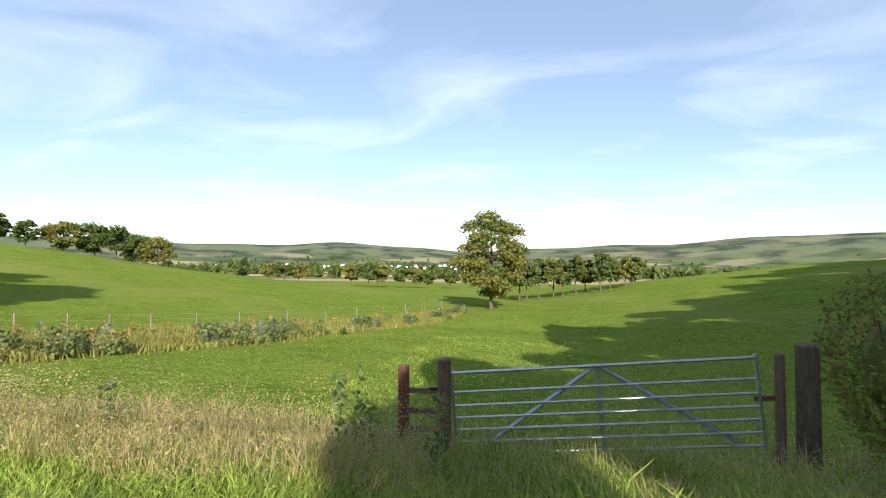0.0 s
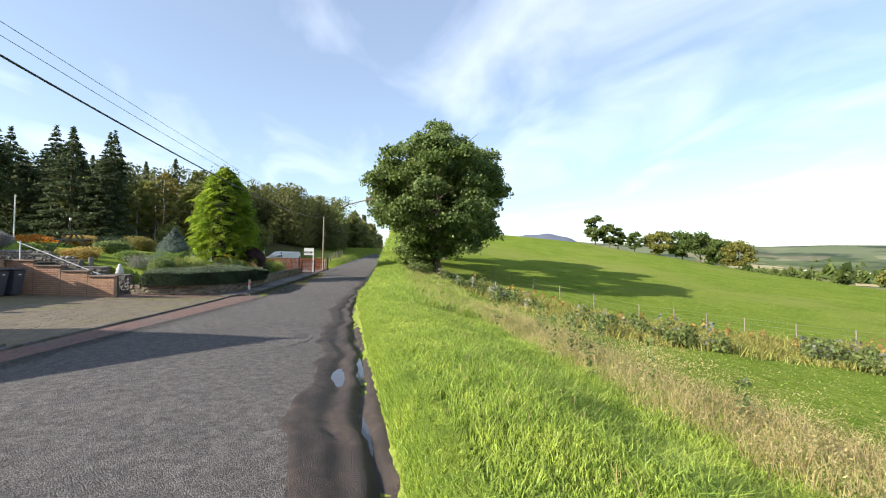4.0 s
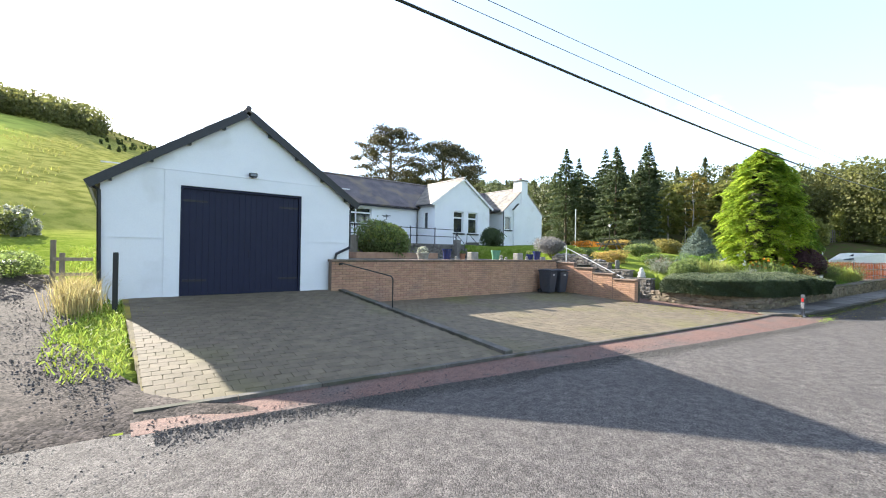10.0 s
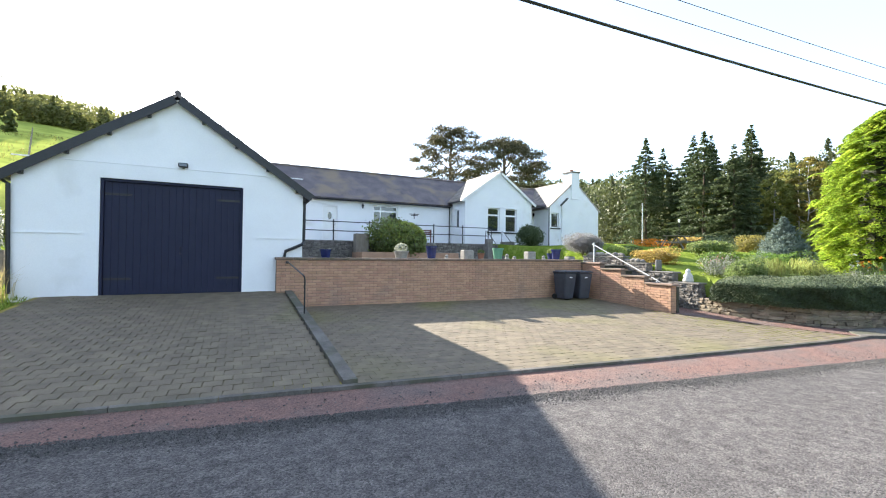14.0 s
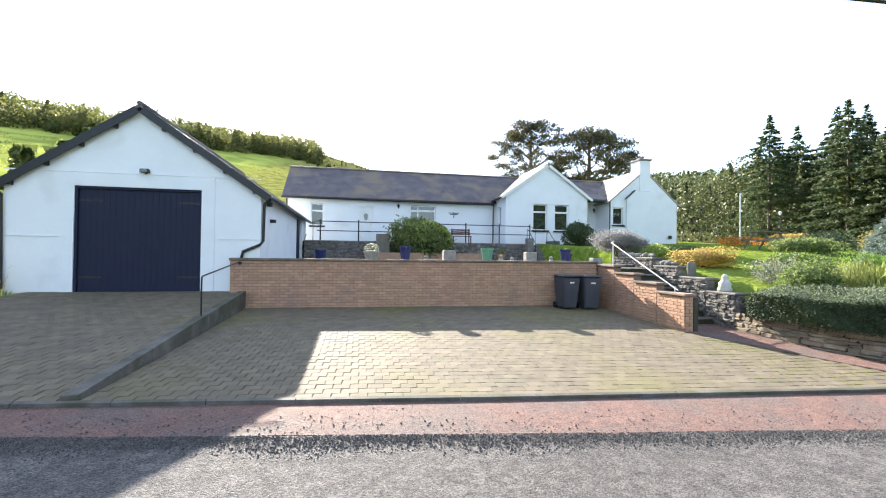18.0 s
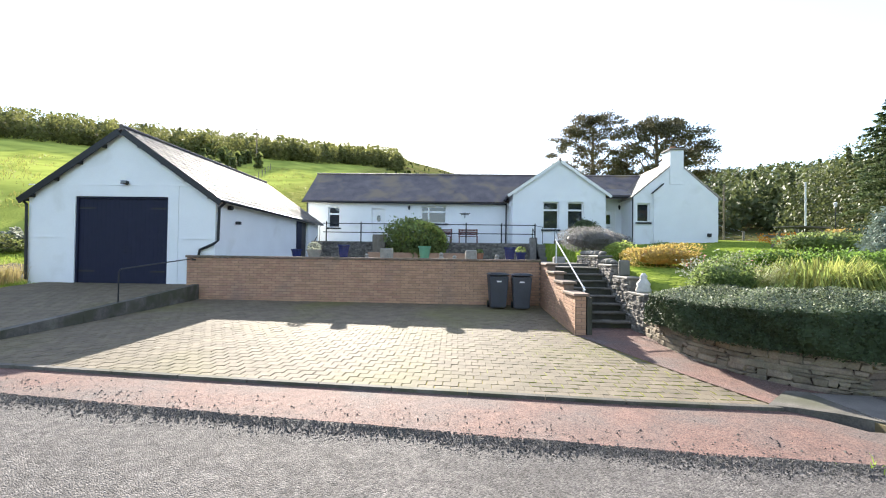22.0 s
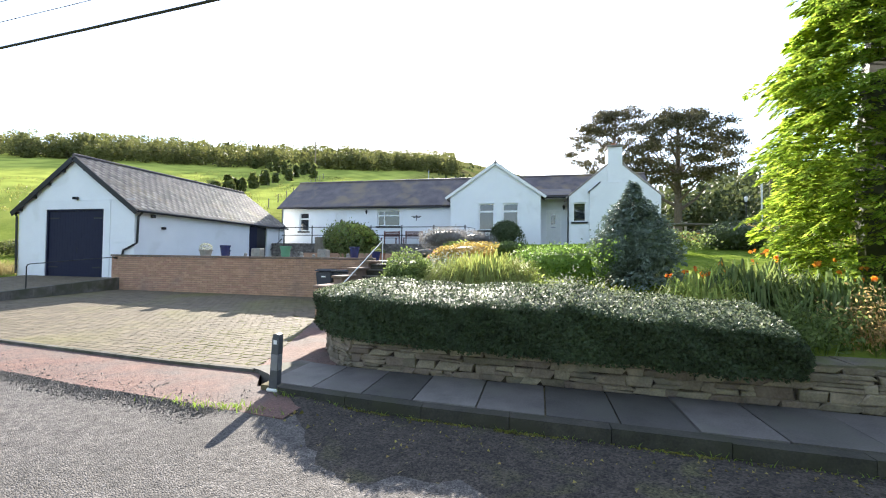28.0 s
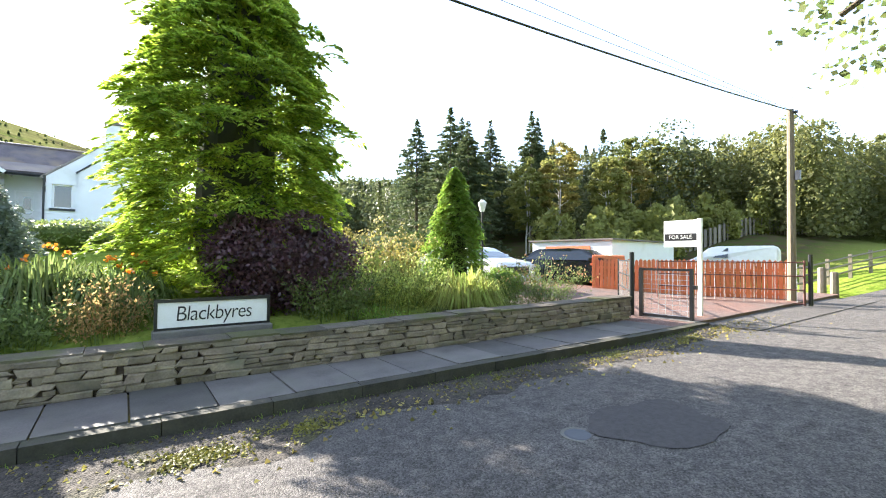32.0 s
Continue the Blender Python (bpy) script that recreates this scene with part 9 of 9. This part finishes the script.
for cx_, co, w, n in ((14.0, 0.13, 0.6, 700), (15.1, 0.13, 0.7, 800), (16.8, 0.13, 0.8, 500), (20.0, 0.70, 0.5, 1500), (20.8, 0.55, 0.4, 900), (23.2, 0.3, 0.6, 900), (25.4, 0.35, 0.6, 900), (27.3, 0.4, 0.7, 900)):
    mx.append(cx_ + rgg.normal(size=n) * w * 0.5); mo.append(co + np.abs(rgg.normal(size=n)) * (0.03 if co < 0.2 else 0.0) + rgg.normal(size=n) * (0.0 if co < 0.2 else 0.10))
mx, mo = np.concatenate(mx), np.concatenate(mo)
keep = bumps(mx, mo, 0.16, 0.7) > -0.35
mx, mo = mx[keep], mo[keep]
tagged(quads_obj("gutter_moss", leaf_quads(rgg, np.column_stack([mx, kerb_y(mx) - mo, road_z(mx) - gutter(mx, kerb_y(mx) - mo) + 0.026 + rgg.uniform(0, 0.012, len(mx))]), 0.03, normal=np.tile((0, 0, 2.0), (len(mx), 1)), aspect=0.7, spread=0.7), L_MOSS), "yellow-green moss growing in the gutter", "moss", kind="stuff")
tagged(quads_obj("fallen_leaves", q, L_FALLEN), "fallen yellow leaves in the gutter", "leaves", kind="stuff")
n = 1160
x = np.concatenate([rgg.normal(12.1, 0.35, 160), rgg.uniform(12.5, 28, 1000)])
y = np.concatenate([-8.6 + rgg.normal(size=160) * 0.06, kerb_y(x[160:]) - 0.14 + rgg.normal(size=1000) * 0.03])
tagged(quads_obj("kerb_weeds", blades(rgg, x, y, road_z(x) - gutter(x, y), rgg.uniform(0.03, 0.1, n), 0.01, 0.8), L_LAWN), "weeds along the foot of the kerb", "weeds", kind="stuff")
# a far mountain beyond the mound, with haze put into its base colour
M_HAZEBLUE = surface("haze-blue mountain", (0.16, 0.18, 0.235), (0.13, 0.15, 0.20), rough=1.0, scale=0.004, fine=0.02, bump=0, spec=0.0)
vs, fs = [], []
for i in range(33):
    f = i / 32
    ma = radians(-108.0 - 18.5 * f)
    crest = 85 + 190 * math.exp(-((f - 0.42) / 0.36) ** 2) + 14 * math.sin(f * 13) + 6 * math.sin(f * 41)
    for rr_m, zz in ((4250, -60), (4420, crest), (4600, -60)):
        vs.append((-8.4 - math.sin(ma) * rr_m, -12.2 + math.cos(ma) * rr_m, zz))
for i in range(32):
    for j in range(2):
        k = 3 * i + j
        fs.append((k, k + 1, k + 4, k + 3))
tagged(mesh_obj("distant_mountain", vs, fs, M_HAZEBLUE, smooth=True), "mountain on the skyline beyond the mound, blue-grey haze in its colour", "mountain", kind="structure")
# a pale stubble field across the valley
M_STUBBLE = surface("stubble", (0.46, 0.38, 0.22), (0.38, 0.31, 0.17), rough=1.0, scale=0.02, fine=0.2, bump=0, spec=0.0)
vs, fs = [], []
for i in range(25):
    fa = radians(-143.0 - 27.0 * i / 24)
    for j in range(5):
        fr = 520 + 40 * j + 14 * math.sin(i * 0.7) + 0.9 * i * (j - 2)
        fx_, fy_ = -8.4 - math.sin(fa) * fr, -12.2 + math.cos(fa) * fr
        vs.append((fx_, fy_, float(land(fx_, fy_)) + 0.5 - (1.2 if j in (0, 4) or i in (0, 24) else 0.0)))
for i in range(24):
    for j in range(4):
        k = 5 * i + j
        fs.append((k, k + 1, k + 6, k + 5))
tagged(mesh_obj("stubble_field", vs, fs, M_STUBBLE, smooth=True), "pale stubble field across the valley", "field", kind="structure")
# town in the valley
rt = np.random.default_rng(66)
town = fan(rt, 150, -178, -132, 1500, 2100)
q = []
for x, y in town:
    z = float(land(x, y)); w, d_, h = rt.uniform(5, 11), rt.uniform(5, 8), rt.uniform(4, 7)
    q += [(x - w, y, z), (x + w, y, z), (x + w, y, z + h), (x - w, y, z + h), (x - w, y, z + h), (x + w, y, z + h), (x + w * 0.9, y - d_, z + h + 4), (x - w * 0.9, y - d_, z + h + 4)]
tagged(quads_obj("town", np.array(q), M_WHITE), "pale houses of a distant town", "town", kind="stuff")

# ---------------------------------------------------------------- single bricks, setts and stones


def block_mesh(name, w, d, h, c, material, rough=0.0, seed=0):
    """A block centred on its face: x along, -y outwards by d, z up; chamfered and, for stone, uneven."""
    rg = random.Random(seed)
    j = lambda k: rg.uniform(-rough, rough) * k
    bk = [(-w / 2, 0.02, -h / 2), (w / 2, 0.02, -h / 2), (w / 2, 0.02, h / 2), (-w / 2, 0.02, h / 2)]
    md = [(x + j(w), -d + c, z + j(h)) for x, _, z in bk]
    fr = [(x * (1 - 2 * c / w), -d + j(d) * 0.8, z * (1 - 2 * c / h)) for x, _, z in md]
    bk = [(m[0], 0.02, m[2]) for m in md]
    vs = bk + md + fr
    fs = [(8, 9, 10, 11)]
    for k in range(4):
        k2 = (k + 1) % 4
        fs += [(k, k2, 4 + k2, 4 + k), (4 + k, 4 + k2, 8 + k2, 8 + k)]
    me = bpy.data.meshes.new(name)
    me.from_pydata(vs, [], fs)
    me.materials.append(material)
    me.update()
    return me


def lay(name, meshes, places, parent, near, rest_name):
    """Place pieces (mesh number, matrix): up to 300 that are near as objects of their own, the rest joined."""
    close = [p for p in places if near(p[1].translation)][:300]
    keep = {id(p) for p in close}
    for k, m in close:
        ob = new(name, meshes[k])
        ob.parent = parent
        ob.matrix_basis = m
    rest = [p for p in places if id(p) not in keep]
    if not rest:
        return
    co = [np.array([tuple(v.co) for v in me.vertices]) for me in meshes]
    fc = [[tuple(p.vertices) for p in me.polygons] for me in meshes]
    vs, fs = [], []
    for k, m in rest:
        a = np.array(m)
        base = len(vs)
        vs += (co[k] @ a[:3, :3].T + a[:3, 3]).tolist()
        fs += [tuple(i + base for i in f) for f in fc[k]]
    ob = mesh_obj(rest_name, vs, fs, meshes[0].materials[0], parent)
    ob["kind"] = "stuff"


rp = random.Random(31)
brick_meshes = [block_mesh("brick", 0.213, 0.012, 0.064, 0.004, M_BRICK, rough=0.01, seed=k) for k in range(4)]
half_bricks = [block_mesh("half_brick", 0.10, 0.012, 0.064, 0.004, M_BRICK, rough=0.01, seed=9)]
BR = brick_meshes + half_bricks


def courses(length, z_top, z_low, put, skip=lambda s, z: False):
    """Stretcher bond from the top down; put(s, z, half) gives the matrix."""
    out = []
    r, z = 0, z_top - 0.037
    while z > z_low:
        s = 0.0 if r % 2 else -0.1125
        while s < length - 0.02:
            a, b = max(s, 0.0), min(s + 0.2225, length)
            if b - a > 0.16:
                m = put((a + b) / 2, z)
                out.append((rp.randrange(4), m @ Matrix.Diagonal(((b - a - 0.0095) / 0.213, 1, 1, 1))))
            elif b - a > 0.05:
                out.append((4, put((a + b) / 2, z) @ Matrix.Diagonal(((b - a - 0.0095) / 0.10, 1, 1, 1))))
            s += 0.2225
        r += 1
        z -= 0.0738
    return out


places = courses(10.39, WALL_TOP, -0.05, lambda s, z: pose(s, 0.012, z + rp.uniform(-0.001, 0.001), 0, 0, rp.uniform(-0.3, 0.3)))
lay("brick", BR, places, wall_brick, lambda p: 6.3 < p.x < 10.4, "brickwork")
sp = []
for a, b, top in STEPS_TOP:
    b = min(b, -0.03)
    sp += courses(b - a - 0.012, top, -0.12, lambda s, z, b=b: pose(10.392, b - s, z, 0, 0, -90))
sp += courses(0.205, 0.68, -0.12, lambda s, z: pose(10.395 + s, -3.508, z))
lay("brick", BR, sp, wall_stepped, lambda p: p.y < -1.7, "brickwork")

# block paving: courses parallel to the road
SW, SD = 0.205, 0.168
sett_meshes = [block_mesh("sett", SW - 0.005, 0.010, SD - 0.005, 0.003, M_SETT, rough=0.02, seed=20 + k) for k in range(6)]


def paving(x0, x1, right, y_back, zf):
    """Courses parallel to the front edge, cut at the sides and at the back."""
    out, r = [], 0
    turn_ = math.degrees(math.atan(-0.056))
    while True:
        c0 = (r + 0.5) * SD + 0.012
        if front_y(x1) + c0 - SD > y_back:
            return out
        x = x0 - SW * (1.0 if r % 2 else 0.5)
        while x < x1 + 1.5:
            y = front_y(x + SW / 2) + c0
            a, b = max(x, x0), min(x + SW, right(y))
            d = min(SD, y_back - (y - SD / 2))
            if b - a > 0.05 and d > 0.05:
                y += (d - SD) / 2
                cx = (a + b) / 2
                z = float(zf(cx, y))
                sl_ = math.degrees(math.atan2(float(zf(cx, y + 0.1)) - float(zf(cx, y - 0.1)), 0.2))
                m = pose(cx, y, z - 0.012 + rp.uniform(-0.002, 0.002), -90 + sl_ + rp.uniform(-0.5, 0.5), 0, turn_)
                out.append((rp.randrange(6), m @ Matrix.Diagonal(((b - a) / SW, 1, d / SD, 1))))
            x += SW
        r += 1


bay = paving(PARK_X0, 11.6, lambda y: min(park_right(y), 11.6), -0.005, park_z)
vs, fs = [], []
for k, m in bay:
    c = m.translation
    f = min(1.0, max(0.0, (c.x - 8.2) / 2.6)) * min(1.0, max(0.0, (-2.2 - c.y) / 2.6)) * (0.7 + 0.5 * noise.noise(Vector((c.x * 0.9, c.y * 0.9, 4.0))))
    for along_x in (True, False):
        if rp.random() > f * 0.8:
            continue
        w, d = (SW * 0.52, 0.011) if along_x else (0.010, SD * 0.5)
        ox, oy = (0.0, -SD / 2) if along_x else (-SW / 2, 0.0)
        w, d = w * rp.uniform(0.6, 1.0), d * rp.uniform(0.7, 1.6)
        a = len(vs)
        vs += [(c.x + ox + sx, c.y + oy + sy - 0.056 * (ox + sx), park_z(c.x + ox, c.y + oy + sy) + zz) for sx, sy, zz in ((-w, -d, -0.003), (w, -d, -0.003), (w, d, -0.003), (-w, d, -0.003), (-w * 0.9, 0, 0.004), (w * 0.9, 0, 0.004))]
        fs += [(a, a + 1, a + 5, a + 4), (a + 2, a + 3, a + 4, a + 5), (a + 1, a + 2, a + 5), (a + 3, a, a + 4)]
mesh_obj("joint_moss", vs, fs, L_MOSS, parking)["kind"] = "stuff"
lay("sett", sett_meshes, bay,
    parking, lambda p: p.y < -4.9 and 1.5 < p.x < 10.5, "block_paving")
lay("sett", sett_meshes, paving(RAMP_X0, RAMP_X1, lambda y: RAMP_X1, 0.3, ramp_z),
    ramp, lambda p: p.y < -3.6, "block_paving")

# dry-stone walling
stone_meshes = [block_mesh("stone", 0.3, 0.035, 0.07, 0.012, M_STONE, rough=0.15, seed=50 + k) for k in range(10)]


def stonework(length, height, put, seed, lo=(0.05, 0.125), ln=(0.10, 0.40)):
    rg = random.Random(seed)
    out, z = [], 0.0
    while z < height - 0.02:
        h = min(rg.uniform(*lo), height - z)
        if height - z - h < 0.03:
            h = height - z
        s = -rg.uniform(0, 0.2)
        while s < length:
            w = rg.uniform(*ln) * (0.7 if h < 0.05 else 1.0)
            a, b = max(0, s), min(length, s + w)
            if b - a > 0.05:
                # now and then two thin stones share a course
                cut = [(0, h)] if h < 0.08 or rg.random() < 0.7 else [(0, h * 0.45), (h * 0.45, h)]
                for c0, c1 in cut:
                    m = put((a + b) / 2, z + (c0 + c1) / 2)
                    out.append((rg.randrange(10), m @ pose(0, 0, 0, rg.uniform(-4, 4), rg.uniform(-1, 1), rg.uniform(-3, 3)) @ Matrix.Diagonal(((b - a - 0.004) / 0.3, rg.uniform(0.6, 1.5), (c1 - c0 - 0.002) / 0.07, 1))))
            s += w
        z += h
    return out


ang_w = math.degrees(math.atan(-0.118))
wl_run = stonework(WALL_X1 - WALL_X0, 0.455, lambda s, z: pose(WALL_X0 + s, float(kerb_y(WALL_X0 + s)) + 1.065, float(road_z(WALL_X0 + s)) + 0.075 + z, 0, 0, ang_w), 61)
lay("stone", stone_meshes, wl_run, wall_garden, lambda p: 18.0 < p.x < 25.5, "stonework")
# end of the garden wall at the drive
lay("stone", stone_meshes, stonework(0.32, 0.455, lambda s, z: pose(WALL_X1, float(kerb_y(WALL_X1)) + 1.08 + s, float(road_z(WALL_X1)) + 0.075 + z, 0, 0, 90), 62), wall_garden, lambda p: False, "end_stonework")

# curved wall from the garden steps round to the straight run
CURVE = [(11.84, -3.36), (11.76, -4.3), (11.80, -5.2), (12.02, -5.95), (12.42, -6.55), (12.92, -6.96)]
curve_len = sum((Vector(b) - Vector(a)).length for a, b in zip(CURVE, CURVE[1:]))
vs, fs = [], []
for i in range(17):
    p, d = along(CURVE, i / 16)
    nx, ny = -d.y, d.x
    for off, z in ((0.05, -0.35), (0.05, 0.30), (0.40, 0.30), (0.40, -0.35)):
        vs.append((p.x + nx * off, p.y + ny * off, z))
for i in range(16):
    for k in range(4):
        a, b = 4 * i + k, 4 * i + (k + 1) % 4
        fs.append((b, a, a + 4, b + 4))
wall_curve = tagged(mesh_obj("wall_curved", vs, fs, M_SOIL), "curved dry-stone wall under the hedge", "wall", kind="structure")


def on_curve(s, z):
    p, d = along(CURVE, min(1.0, max(0.0, s / curve_len)))
    return pose(p.x - d.y * 0.03, p.y + d.x * 0.03, -0.20 + z, 0, 0, math.degrees(math.atan2(d.y, d.x)))


lay("stone", stone_meshes, stonework(curve_len, 0.5, on_curve, 63), wall_curve, lambda p: True, "stonework")

# rubble beside the steps and along the upper terrace
rubble_meshes = [block_mesh("rubble_stone", 0.2, 0.06, 0.14, 0.022, M_RUBBLE, rough=0.16, seed=80 + k) for k in range(8)]


def rubble(length, height, put, seed):
    return [(k % 8, m @ Matrix.Diagonal((0.3 / 0.2, 1, 0.07 / 0.14, 1))) for k, m in stonework(length, height, put, seed, lo=(0.055, 0.12), ln=(0.07, 0.2))]


rl = []
for a, b, top in ((-3.4, -2.55, 0.74), (-2.55, -1.6, 1.05), (-1.6, -0.6, 1.32), (-0.6, 1.4, 1.55)):
    rl += rubble(b - a - 0.03, top - 0.06 + 0.12, lambda s, z, b=b: pose(11.865, b - 0.03 - s, -0.12 + z, 0, 0, -90), 90 + int(b * 10))
rl += rubble(0.24, 0.8, lambda s, z: pose(11.86 + s, -3.395, -0.12 + z), 95)
lay("rubble_stone", rubble_meshes, rl, wall_rubble, lambda p: p.y < 0.6, "rubble")
lay("rubble_stone", rubble_meshes, rubble(11.2, 0.82, lambda s, z: pose(0.78 + s, 8.555, 1.30 + z), 97), wall_terrace, lambda p: p.x > 6.5, "rubble")
